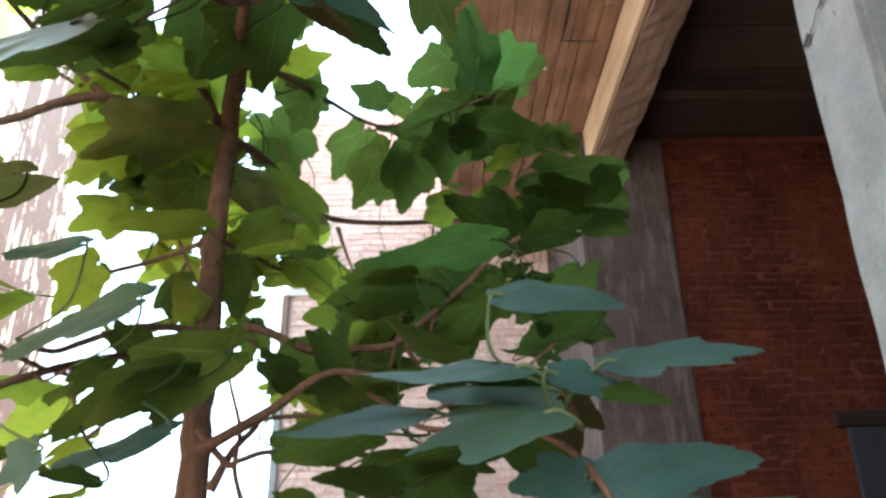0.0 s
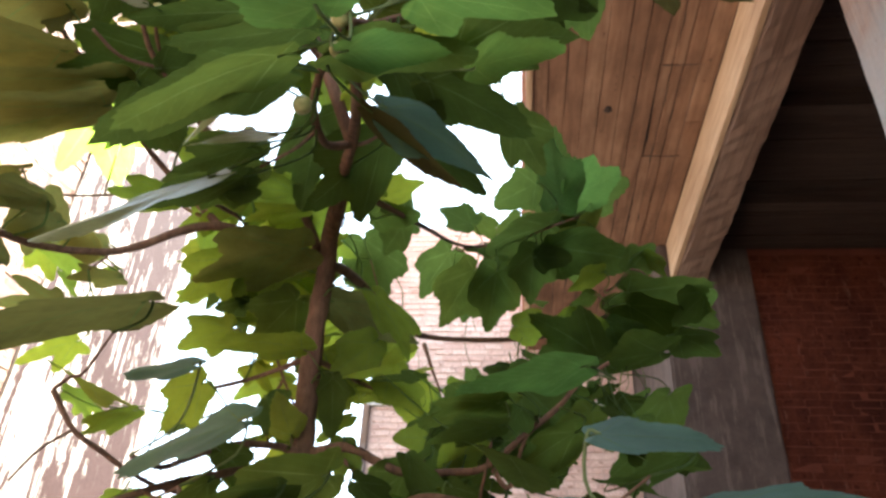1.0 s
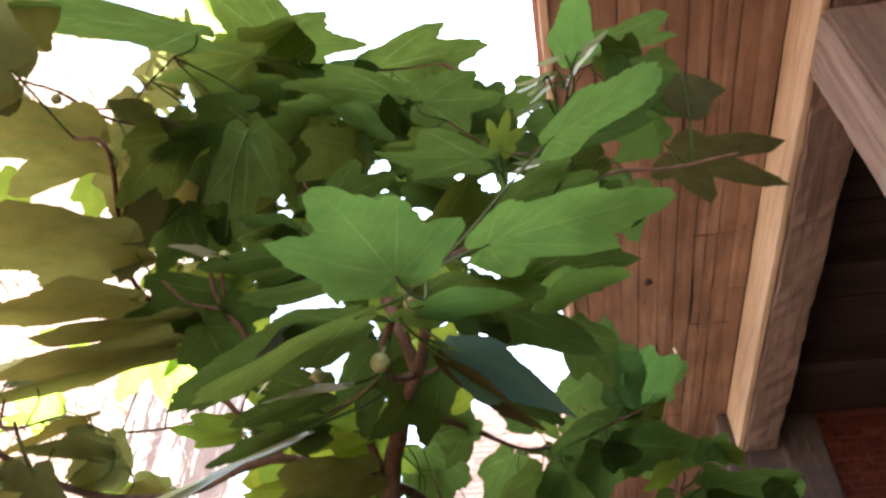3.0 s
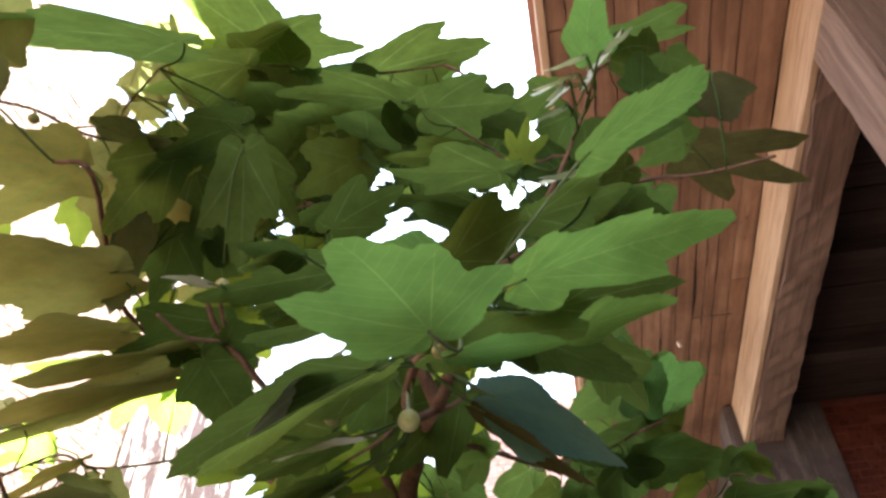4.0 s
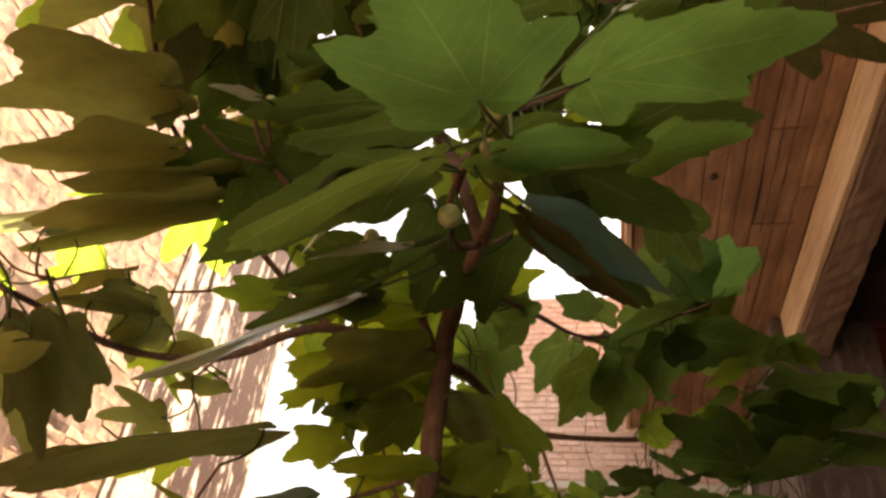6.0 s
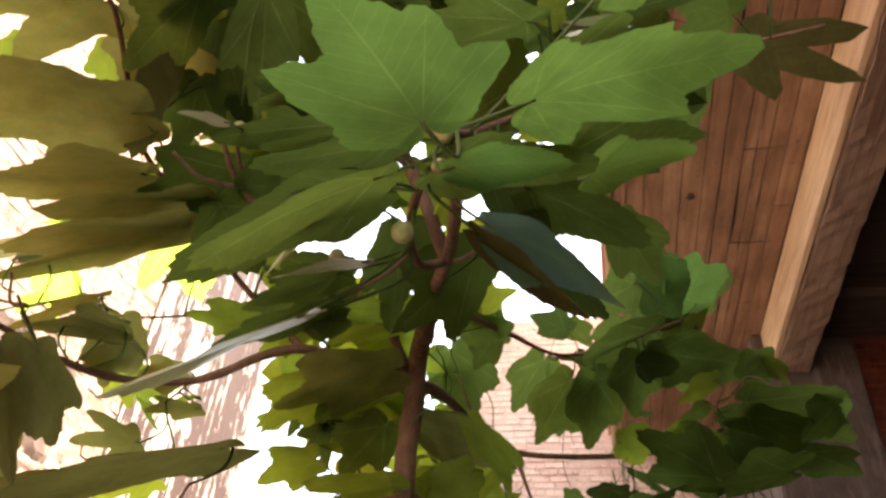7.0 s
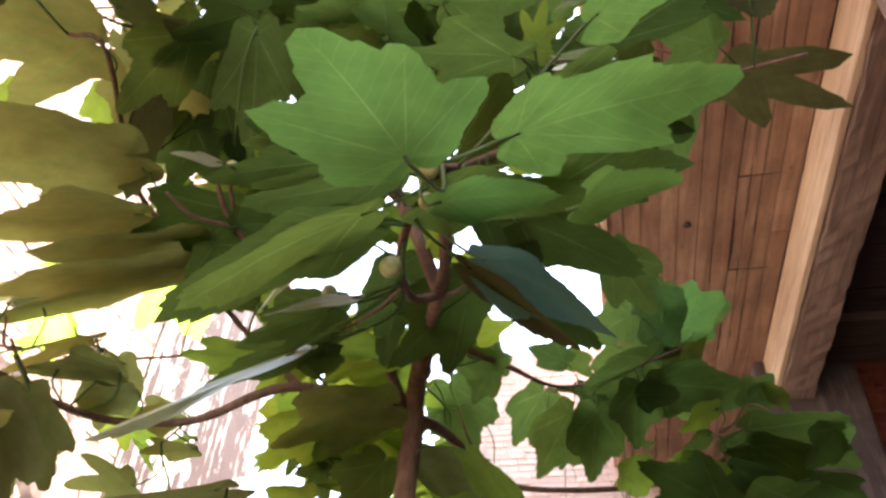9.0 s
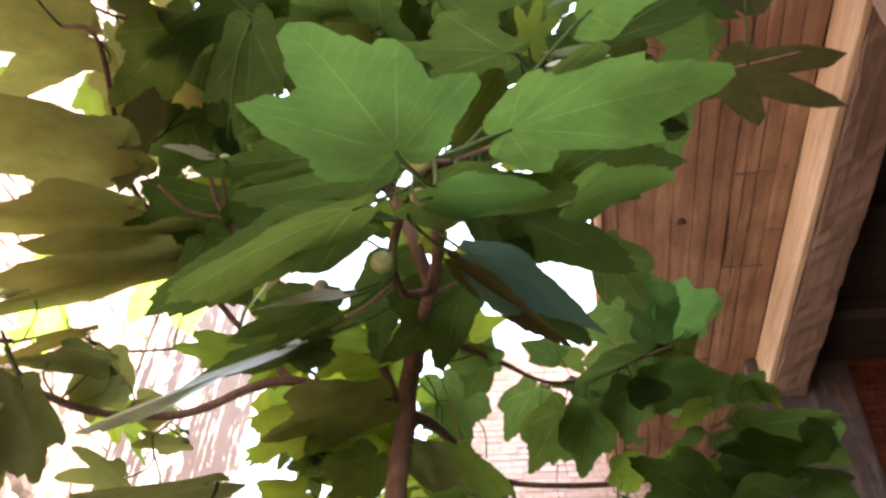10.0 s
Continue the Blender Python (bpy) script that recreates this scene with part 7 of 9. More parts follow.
more_leaves([
    ((-1.115, 1.004, 3.650), (-1.182, 0.925, 3.606), (-1.070, 0.948, 3.836), (-0.309, -0.251, 0.917), 0.64, "m", 0.18),
    ((-1.017, 1.130, 3.833), (-0.950, 1.005, 3.740), (-0.964, 1.060, 3.822), (0.111, -0.550, 0.828), 0.69, "m", 0.18),
    ((-1.135, 1.103, 4.298), (-1.296, 1.115, 4.221), (-1.026, 0.990, 4.174), (-0.419, 0.153, 0.895), 0.65, "m", 0.18),
    ((-0.970, 1.056, 3.490), (-1.095, 1.046, 3.397), (-0.844, 1.110, 3.564), (-0.516, 0.574, 0.636), 0.58, "m", 0.18),
    ((-1.247, 1.010, 3.738), (-1.171, 1.090, 3.703), (-1.109, 0.904, 3.837), (0.323, 0.102, 0.941), 0.74, "f", 0.18),
    ((-1.023, 1.247, 4.068), (-1.141, 1.149, 4.052), (-0.994, 1.051, 4.044), (-0.069, -0.079, 0.995), 0.59, "m", 0.18),
    ((-1.039, 1.202, 4.092), (-0.895, 1.184, 4.021), (-0.996, 1.008, 4.070), (0.453, 0.187, 0.872), 0.56, "m", 0.18),
], OLIVE)
more_leaves([
    ((-1.038, 0.914, 3.685), (-0.983, 1.053, 3.630), (-1.080, 0.917, 3.851), (0.381, 0.208, 0.901), 0.66, "m", 0.18),
    ((-1.056, 1.083, 3.122), (-1.165, 1.053, 3.087), (-1.118, 0.911, 3.227), (-0.381, 0.443, 0.812), 0.76, "f", 0.18),
    ((-0.917, 1.287, 3.960), (-0.860, 1.379, 3.934), (-0.944, 1.103, 3.887), (-0.036, 0.293, 0.956), 0.78, "o", 0.18),
    ((-1.154, 1.006, 3.853), (-1.296, 0.983, 3.812), (-1.065, 0.942, 3.855), (-0.314, 0.361, 0.878), 0.76, "m", 0.18),
    ((-0.964, 1.283, 3.841), (-1.036, 1.353, 3.826), (-0.937, 1.089, 3.801), (-0.077, 0.135, 0.988), 0.65, "m", 0.18),
    ((-1.053, 1.056, 4.093), (-1.020, 0.965, 4.085), (-0.999, 0.988, 4.099), (-0.169, -0.150, 0.974), 0.71, "o", 0.18),
    ((-0.968, 1.232, 3.759), (-1.095, 1.204, 3.721), (-0.921, 1.094, 3.735), (-0.287, -0.009, 0.958), 0.57, "m", 0.18),
], OLIVE)
more_leaves([
    ((-0.923, 1.320, 3.420), (-0.846, 1.303, 3.363), (-0.836, 1.155, 3.492), (0.600, 0.043, 0.799), 0.66, "f", 0.18),
    ((-1.048, 1.244, 3.932), (-1.071, 1.321, 3.887), (-0.960, 1.074, 3.875), (-0.050, 0.490, 0.870), 0.77, "m", 0.18),
    ((-1.092, 1.025, 4.083), (-1.178, 0.967, 4.081), (-0.999, 0.988, 4.099), (0.055, -0.119, 0.991), 0.68, "m", 0.18),
    ((-1.172, 1.099, 3.683), (-1.158, 1.259, 3.673), (-1.027, 1.050, 3.812), (-0.378, 0.092, 0.921), 0.79, "m", 0.18),
    ((-0.923, 1.169, 3.174), (-1.015, 1.072, 3.104), (-0.741, 1.057, 3.172), (-0.245, -0.408, 0.880), 0.70, "m", 0.18),
    ((-1.102, 0.841, 3.430), (-1.167, 0.894, 3.372), (-1.143, 0.887, 3.227), (-0.485, 0.300, 0.822), 0.58, "m", 0.18),
    ((-0.965, 1.144, 3.953), (-1.075, 1.033, 3.948), (-0.959, 1.045, 3.904), (-0.169, 0.120, 0.978), 0.69, "m", 0.18),
], OLIVE)
more_leaves([
    ((-1.242, 1.015, 3.755), (-1.162, 0.919, 3.687), (-1.089, 0.923, 3.845), (0.484, -0.197, 0.852), 0.55, "o", 0.18),
    ((-1.028, 1.037, 4.144), (-1.105, 1.124, 4.087), (-1.006, 0.982, 4.129), (-0.362, 0.266, 0.893), 0.56, "m", 0.18),
    ((-0.955, 1.129, 3.299), (-0.839, 1.244, 3.277), (-0.806, 1.001, 3.335), (0.105, 0.084, 0.991), 0.76, "m", 0.18),
    ((-1.198, 0.946, 4.024), (-1.276, 1.093, 3.987), (-1.086, 0.919, 3.860), (0.027, 0.257, 0.966), 0.70, "m", 0.18),
    ((-1.016, 1.160, 3.365), (-1.068, 0.981, 3.346), (-0.841, 1.119, 3.453), (-0.035, -0.093, 0.995), 0.62, "m", 0.18),
], OLIVE)
more_leaves([
    ((-1.396, 1.199, 2.438), (-1.313, 1.089, 2.434), (-1.294, 1.055, 2.600), (0.408, 0.271, 0.872), 0.72, "m", 0.18),
    ((-0.605, 1.945, 2.626), (-0.591, 1.863, 2.581), (-0.457, 1.914, 2.720), (-0.253, -0.497, 0.830), 0.73, "f", 0.18),
    ((-0.389, 1.660, 2.447), (-0.490, 1.612, 2.418), (-0.447, 1.690, 2.383), (-0.391, 0.293, 0.873), 0.62, "v", 0.18),
    ((-0.566, 1.697, 2.128), (-0.669, 1.719, 2.110), (-0.607, 1.559, 2.212), (-0.152, 0.090, 0.984), 0.66, "m", 0.18),
    ((-0.744, 1.401, 2.711), (-0.859, 1.402, 2.677), (-0.796, 1.368, 2.672), (-0.280, 0.156, 0.947), 0.62, "m", 0.18),
    ((-0.875, 1.168, 2.838), (-0.794, 1.230, 2.793), (-0.951, 1.214, 2.843), (-0.050, 0.636, 0.770), 0.69, "m", 0.18),
    ((-0.374, 1.033, 2.946), (-0.413, 1.115, 2.937), (-0.488, 0.989, 2.939), (0.383, 0.281, 0.880), 0.75, "m", 0.18),
], BACKLIT)
more_leaves([
    ((-0.558, 2.437, 2.742), (-0.535, 2.536, 2.718), (-0.404, 2.323, 2.801), (0.211, 0.178, 0.961), 0.66, "m", 0.18),
    ((-0.660, 1.807, 2.885), (-0.519, 1.843, 2.855), (-0.504, 1.965, 2.900), (0.128, 0.287, 0.949), 0.64, "m", 0.18),
    ((-0.708, 1.546, 2.145), (-0.643, 1.470, 2.120), (-0.600, 1.548, 2.199), (0.583, 0.246, 0.774), 0.76, "m", 0.18),
    ((-0.529, 1.909, 2.721), (-0.562, 1.771, 2.681), (-0.457, 1.914, 2.720), (-0.490, -0.131, 0.862), 0.77, "o", 0.18),
    ((-0.744, 1.574, 1.939), (-0.854, 1.460, 1.854), (-0.553, 1.516, 1.941), (-0.565, -0.070, 0.822), 0.66, "f", 0.18),
    ((-0.429, 1.831, 2.432), (-0.419, 1.689, 2.382), (-0.380, 1.785, 2.375), (0.414, -0.275, 0.868), 0.59, "m", 0.18),
    ((-0.609, 1.336, 2.723), (-0.763, 1.385, 2.689), (-0.559, 1.318, 2.670), (-0.036, 0.482, 0.875), 0.57, "m", 0.18),
], BACKLIT)
more_leaves([
    ((-0.649, 1.938, 2.834), (-0.762, 2.043, 2.762), (-0.500, 1.965, 2.885), (0.108, 0.636, 0.764), 0.61, "o", 0.18),
    ((-0.799, 1.647, 2.118), (-0.839, 1.728, 2.110), (-0.802, 1.478, 2.218), (-0.060, 0.067, 0.996), 0.64, "m", 0.18),
    ((-0.757, 1.413, 2.821), (-0.702, 1.483, 2.792), (-0.864, 1.424, 2.732), (0.088, 0.318, 0.944), 0.61, "o", 0.18),
    ((-0.380, 2.337, 2.674), (-0.416, 2.257, 2.623), (-0.340, 2.279, 2.698), (0.121, -0.564, 0.817), 0.50, "v", 0.18),
    ((-0.315, 1.583, 1.808), (-0.176, 1.511, 1.788), (-0.275, 1.424, 1.879), (0.306, 0.330, 0.893), 0.72, "v", 0.18),
    ((-1.446, 1.176, 2.650), (-1.615, 1.098, 2.619), (-1.354, 1.020, 2.650), (-0.124, -0.126, 0.984), 0.70, "m", 0.18),
    ((-0.832, 1.308, 1.898), (-0.721, 1.439, 1.878), (-0.690, 1.246, 2.024), (0.085, 0.080, 0.993), 0.64, "o", 0.18),
], BACKLIT)
more_leaves([
    ((-0.620, 1.703, 2.246), (-0.543, 1.769, 2.170), (-0.625, 1.598, 2.270), (0.451, 0.394, 0.801), 0.67, "o", 0.18),
    ((-0.413, 2.174, 2.302), (-0.420, 2.334, 2.279), (-0.328, 1.994, 2.281), (0.152, 0.148, 0.977), 0.78, "m", 0.18),
    ((-1.296, 1.178, 2.485), (-1.434, 1.309, 2.474), (-1.210, 1.088, 2.588), (0.260, 0.347, 0.901), 0.72, "o", 0.18),
    ((-0.823, 1.372, 2.819), (-0.735, 1.330, 2.754), (-0.864, 1.424, 2.732), (0.626, 0.107, 0.772), 0.65, "f", 0.18),
    ((-0.270, 1.553, 2.143), (-0.167, 1.530, 2.081), (-0.288, 1.484, 2.105), (0.520, 0.032, 0.853), 0.53, "v", 0.18),
    ((-0.689, 1.687, 2.539), (-0.692, 1.540, 2.524), (-0.645, 1.598, 2.493), (-0.137, -0.099, 0.986), 0.73, "m", 0.18),
    ((-0.665, 1.783, 2.440), (-0.801, 1.827, 2.403), (-0.647, 1.620, 2.449), (-0.118, 0.401, 0.909), 0.61, "m", 0.18),
], BACKLIT)
more_leaves([
    ((-0.591, 1.955, 2.553), (-0.676, 1.990, 2.542), (-0.468, 1.917, 2.706), (0.013, 0.334, 0.942), 0.78, "m", 0.18),
    ((-0.304, 0.921, 2.628), (-0.344, 0.852, 2.570), (-0.328, 0.869, 2.653), (-0.796, -0.040, 0.604), 0.64, "m", 0.18),
    ((-0.660, 1.429, 2.099), (-0.533, 1.377, 2.001), (-0.596, 1.379, 2.119), (0.650, 0.189, 0.736), 0.77, "o", 0.18),
    ((-0.459, 1.617, 3.034), (-0.567, 1.630, 2.989), (-0.347, 1.659, 2.874), (-0.253, 0.563, 0.787), 0.57, "m", 0.18),
    ((-0.686, 1.745, 2.243), (-0.677, 1.565, 2.215), (-0.625, 1.598, 2.270), (-0.374, -0.159, 0.914), 0.60, "m", 0.18),
    ((-0.651, 2.110, 2.842), (-0.774, 2.106, 2.791), (-0.467, 2.088, 2.766), (-0.380, 0.112, 0.918), 0.73, "o", 0.18),
    ((-0.481, 1.723, 2.980), (-0.393, 1.799, 2.961), (-0.319, 1.706, 2.864), (-0.016, 0.255, 0.967), 0.55, "m", 0.18),
], BACKLIT)
more_leaves([
    ((-0.380, 1.120, 2.975), (-0.263, 1.172, 2.920), (-0.488, 0.989, 2.939), (0.106, 0.605, 0.789), 0.67, "m", 0.18),
    ((-0.253, 2.455, 2.434), (-0.338, 2.393, 2.416), (-0.290, 2.304, 2.559), (-0.039, -0.233, 0.972), 0.70, "v", 0.18),
    ((-0.542, 1.428, 2.863), (-0.665, 1.424, 2.834), (-0.385, 1.434, 2.747), (-0.231, 0.087, 0.969), 0.66, "o", 0.18),
    ((-1.405, 1.301, 2.601), (-1.498, 1.306, 2.582), (-1.243, 1.263, 2.712), (-0.207, -0.008, 0.978), 0.57, "f", 0.18),
    ((-0.493, 1.354, 2.874), (-0.376, 1.322, 2.804), (-0.395, 1.406, 2.733), (0.517, 0.040, 0.855), 0.76, "m", 0.18),
    ((-0.689, 1.700, 2.836), (-0.603, 1.606, 2.823), (-0.527, 1.723, 2.721), (0.208, 0.058, 0.977), 0.80, "o", 0.18),
    ((-0.346, 1.560, 2.058), (-0.171, 1.591, 1.998), (-0.335, 1.522, 2.060), (0.277, 0.241, 0.930), 0.55, "v", 0.18),
], BACKLIT)
more_leaves([
    ((-0.491, 1.418, 2.764), (-0.613, 1.342, 2.735), (-0.395, 1.406, 2.733), (-0.246, 0.026, 0.969), 0.63, "f", 0.18),
    ((-0.256, 2.199, 2.986), (-0.261, 2.314, 2.945), (-0.237, 2.032, 2.976), (-0.357, 0.296, 0.886), 0.50, "v", 0.18),
    ((-0.253, 1.998, 2.059), (-0.178, 1.907, 2.020), (-0.297, 1.949, 2.248), (0.298, -0.162, 0.941), 0.59, "v", 0.18),
    ((-0.477, 1.323, 2.303), (-0.599, 1.198, 2.295), (-0.504, 1.489, 2.306), (-0.077, 0.009, 0.997), 0.71, "o", 0.18),
    ((-0.450, 0.941, 2.892), (-0.498, 1.017, 2.879), (-0.466, 0.969, 2.886), (0.094, 0.227, 0.969), 0.61, "m", 0.18),
    ((-0.839, 1.688, 2.766), (-0.852, 1.527, 2.712), (-0.813, 1.627, 2.598), (-0.495, -0.241, 0.835), 0.59, "m", 0.18),
    ((-0.708, 1.764, 2.674), (-0.822, 1.834, 2.621), (-0.719, 1.646, 2.577), (0.036, 0.644, 0.764), 0.70, "m", 0.18),
], BACKLIT)
more_leaves([
    ((-0.766, 1.137, 2.721), (-0.676, 1.183, 2.666), (-0.640, 1.087, 2.662), (0.252, 0.496, 0.831), 0.64, "m", 0.18),
    ((-1.290, 1.186, 2.788), (-1.336, 1.306, 2.716), (-1.233, 1.239, 2.713), (0.182, 0.555, 0.812), 0.70, "m", 0.18),
    ((-0.634, 1.824, 2.252), (-0.727, 1.828, 2.182), (-0.620, 1.630, 2.297), (-0.575, 0.247, 0.780), 0.59, "o", 0.18),
    ((-0.482, 2.217, 2.571), (-0.532, 2.077, 2.490), (-0.318, 2.272, 2.638), (0.224, -0.543, 0.809), 0.75, "m", 0.18),
    ((-1.355, 1.562, 2.750), (-1.256, 1.598, 2.671), (-1.246, 1.395, 2.748), (0.519, 0.309, 0.797), 0.57, "m", 0.18),
    ((-1.215, 1.422, 2.647), (-1.228, 1.518, 2.595), (-1.229, 1.369, 2.748), (-0.340, 0.417, 0.843), 0.68, "m", 0.18),
    ((-0.589, 2.347, 2.804), (-0.537, 2.244, 2.781), (-0.396, 2.317, 2.804), (0.214, -0.114, 0.970), 0.56, "o", 0.18),
], BACKLIT)
more_leaves([
    ((-0.870, 1.674, 2.063), (-1.017, 1.722, 1.956), (-0.817, 1.523, 2.183), (-0.466, 0.369, 0.804), 0.60, "o", 0.18),
    ((-0.407, 2.036, 2.196), (-0.382, 1.916, 2.162), (-0.303, 1.942, 2.275), (0.369, -0.186, 0.911), 0.75, "m", 0.18),
    ((-0.484, 1.162, 2.949), (-0.392, 1.278, 2.902), (-0.519, 1.000, 2.981), (0.109, 0.298, 0.948), 0.71, "m", 0.18),
    ((-0.353, 1.945, 2.493), (-0.489, 1.856, 2.431), (-0.316, 1.877, 2.357), (-0.294, -0.200, 0.935), 0.70, "v", 0.18),
    ((-0.600, 2.131, 2.726), (-0.692, 2.237, 2.638), (-0.437, 2.084, 2.754), (-0.179, 0.536, 0.825), 0.77, "m", 0.18),
    ((-0.382, 2.212, 2.580), (-0.366, 2.385, 2.553), (-0.305, 2.269, 2.605), (-0.171, 0.167, 0.971), 0.59, "v", 0.18),
    ((-0.528, 1.618, 2.250), (-0.657, 1.506, 2.177), (-0.555, 1.575, 2.273), (-0.366, -0.169, 0.915), 0.63, "o", 0.18),
], BACKLIT)
more_leaves([
    ((-0.590, 2.037, 2.725), (-0.739, 2.014, 2.700), (-0.445, 2.037, 2.744), (-0.185, 0.156, 0.970), 0.70, "f", 0.18),
    ((-0.355, 1.657, 2.371), (-0.295, 1.788, 2.354), (-0.447, 1.690, 2.383), (-0.057, 0.156, 0.986), 0.62, "v", 0.18),
    ((-0.460, 2.114, 2.179), (-0.517, 2.234, 2.171), (-0.335, 1.977, 2.255), (0.283, 0.199, 0.938), 0.69, "f", 0.18),
    ((-0.678, 1.919, 2.668), (-0.825, 2.035, 2.664), (-0.483, 1.915, 2.714), (-0.184, -0.197, 0.963), 0.74, "f", 0.18),
    ((-0.322, 2.080, 2.135), (-0.355, 1.925, 2.131), (-0.303, 1.942, 2.275), (0.309, -0.090, 0.947), 0.65, "v", 0.18),
    ((-0.634, 1.682, 2.689), (-0.674, 1.556, 2.596), (-0.670, 1.642, 2.586), (-0.228, -0.530, 0.817), 0.63, "m", 0.18),
    ((-0.257, 2.240, 2.577), (-0.155, 2.258, 2.508), (-0.299, 2.268, 2.589), (0.414, 0.518, 0.749), 0.71, "v", 0.18),
], BACKLIT)
more_leaves([
    ((-0.584, 2.195, 2.802), (-0.473, 2.140, 2.791), (-0.420, 2.177, 2.774), (0.304, 0.441, 0.845), 0.62, "m", 0.18),
    ((-0.835, 1.467, 2.833), (-0.906, 1.533, 2.812), (-0.898, 1.451, 2.762), (-0.315, -0.039, 0.948), 0.67, "m", 0.18),
    ((-0.370, 2.022, 2.496), (-0.318, 2.124, 2.437), (-0.295, 1.924, 2.339), (-0.252, 0.576, 0.778), 0.67, "v", 0.18),
    ((-0.553, 2.090, 2.624), (-0.714, 2.088, 2.550), (-0.445, 2.037, 2.744), (-0.383, 0.421, 0.822), 0.67, "m", 0.18),
    ((-0.254, 1.508, 2.333), (-0.331, 1.445, 2.298), (-0.234, 1.467, 2.138), (-0.209, -0.279, 0.937), 0.65, "v", 0.18),
    ((-0.438, 1.661, 2.277), (-0.527, 1.698, 2.242), (-0.461, 1.663, 2.383), (-0.300, 0.177, 0.937), 0.55, "o", 0.18),
    ((-0.340, 1.844, 2.174), (-0.439, 1.823, 2.132), (-0.303, 1.942, 2.275), (-0.419, 0.257, 0.871), 0.50, "v", 0.18),
], BACKLIT)
more_leaves([
    ((-1.228, 1.550, 2.621), (-1.173, 1.599, 2.566), (-1.190, 1.403, 2.752), (0.450, 0.396, 0.800), 0.65, "m", 0.18),
    ((-1.013, 1.410, 2.239), (-0.922, 1.465, 2.216), (-0.823, 1.471, 2.220), (0.088, 0.262, 0.961), 0.78, "f", 0.18),
    ((-0.442, 1.978, 2.553), (-0.496, 1.902, 2.527), (-0.457, 1.914, 2.720), (-0.067, -0.274, 0.959), 0.71, "m", 0.18),
    ((-0.486, 1.097, 3.048), (-0.577, 1.068, 3.042), (-0.550, 1.010, 3.023), (-0.046, -0.057, 0.997), 0.80, "m", 0.18),
    ((-0.357, 1.894, 2.050), (-0.316, 1.993, 2.010), (-0.311, 1.935, 2.240), (0.099, 0.337, 0.936), 0.51, "v", 0.18),
    ((-0.465, 1.497, 2.321), (-0.502, 1.641, 2.300), (-0.504, 1.489, 2.332), (0.279, 0.207, 0.938), 0.79, "o", 0.18),
    ((-1.047, 1.106, 2.918), (-1.096, 1.035, 2.884), (-0.985, 1.092, 2.886), (-0.421, -0.133, 0.897), 0.78, "m", 0.18),
], BACKLIT)
more_leaves([
    ((-0.705, 1.310, 1.906), (-0.816, 1.199, 1.815), (-0.679, 1.241, 2.034), (-0.331, -0.378, 0.865), 0.76, "o", 0.18),
    ((-1.087, 1.170, 2.885), (-0.966, 1.076, 2.802), (-0.978, 1.157, 2.884), (0.545, -0.027, 0.838), 0.56, "m", 0.18),
    ((-0.960, 1.361, 2.251), (-0.825, 1.260, 2.194), (-0.802, 1.478, 2.218), (0.347, -0.058, 0.936), 0.78, "m", 0.18),
    ((-0.441, 2.499, 2.687), (-0.528, 2.403, 2.626), (-0.400, 2.334, 2.793), (-0.399, -0.205, 0.894), 0.57, "m", 0.18),
    ((-0.825, 1.362, 2.181), (-0.932, 1.359, 2.144), (-0.802, 1.478, 2.218), (-0.322, -0.052, 0.945), 0.68, "m", 0.18),
    ((-0.692, 1.438, 1.812), (-0.797, 1.304, 1.751), (-0.501, 1.498, 1.817), (-0.527, 0.027, 0.849), 0.60, "f", 0.18),
    ((-1.330, 1.335, 2.504), (-1.459, 1.343, 2.464), (-1.247, 1.232, 2.654), (-0.280, 0.177, 0.944), 0.68, "f", 0.18),
], BACKLIT)
more_leaves([
    ((-0.275, 1.135, 2.173), (-0.313, 1.040, 2.151), (-0.084, 1.252, 2.096), (-0.182, -0.155, 0.971), 0.63, "o", 0.18),
    ((-0.393, 1.115, 2.837), (-0.346, 1.045, 2.791), (-0.466, 0.969, 2.886), (0.546, -0.163, 0.822), 0.70, "m", 0.18),
    ((-1.441, 1.088, 2.670), (-1.348, 1.050, 2.640), (-1.354, 1.020, 2.650), (0.420, 0.375, 0.827), 0.65, "m", 0.18),
    ((-0.624, 1.813, 2.413), (-0.518, 1.726, 2.311), (-0.634, 1.619, 2.419), (0.414, -0.434, 0.800), 0.77, "m", 0.18),
    ((-0.298, 1.045, 2.894), (-0.225, 1.002, 2.837), (-0.466, 0.969, 2.886), (0.609, -0.015, 0.793), 0.74, "m", 0.18),
    ((-0.372, 1.521, 2.408), (-0.468, 1.533, 2.338), (-0.504, 1.487, 2.412), (-0.393, 0.652, 0.649), 0.69, "v", 0.18),
    ((-0.894, 1.697, 2.814), (-0.947, 1.770, 2.765), (-0.906, 1.500, 2.780), (-0.421, 0.277, 0.864), 0.70, "o", 0.18),
], BACKLIT)
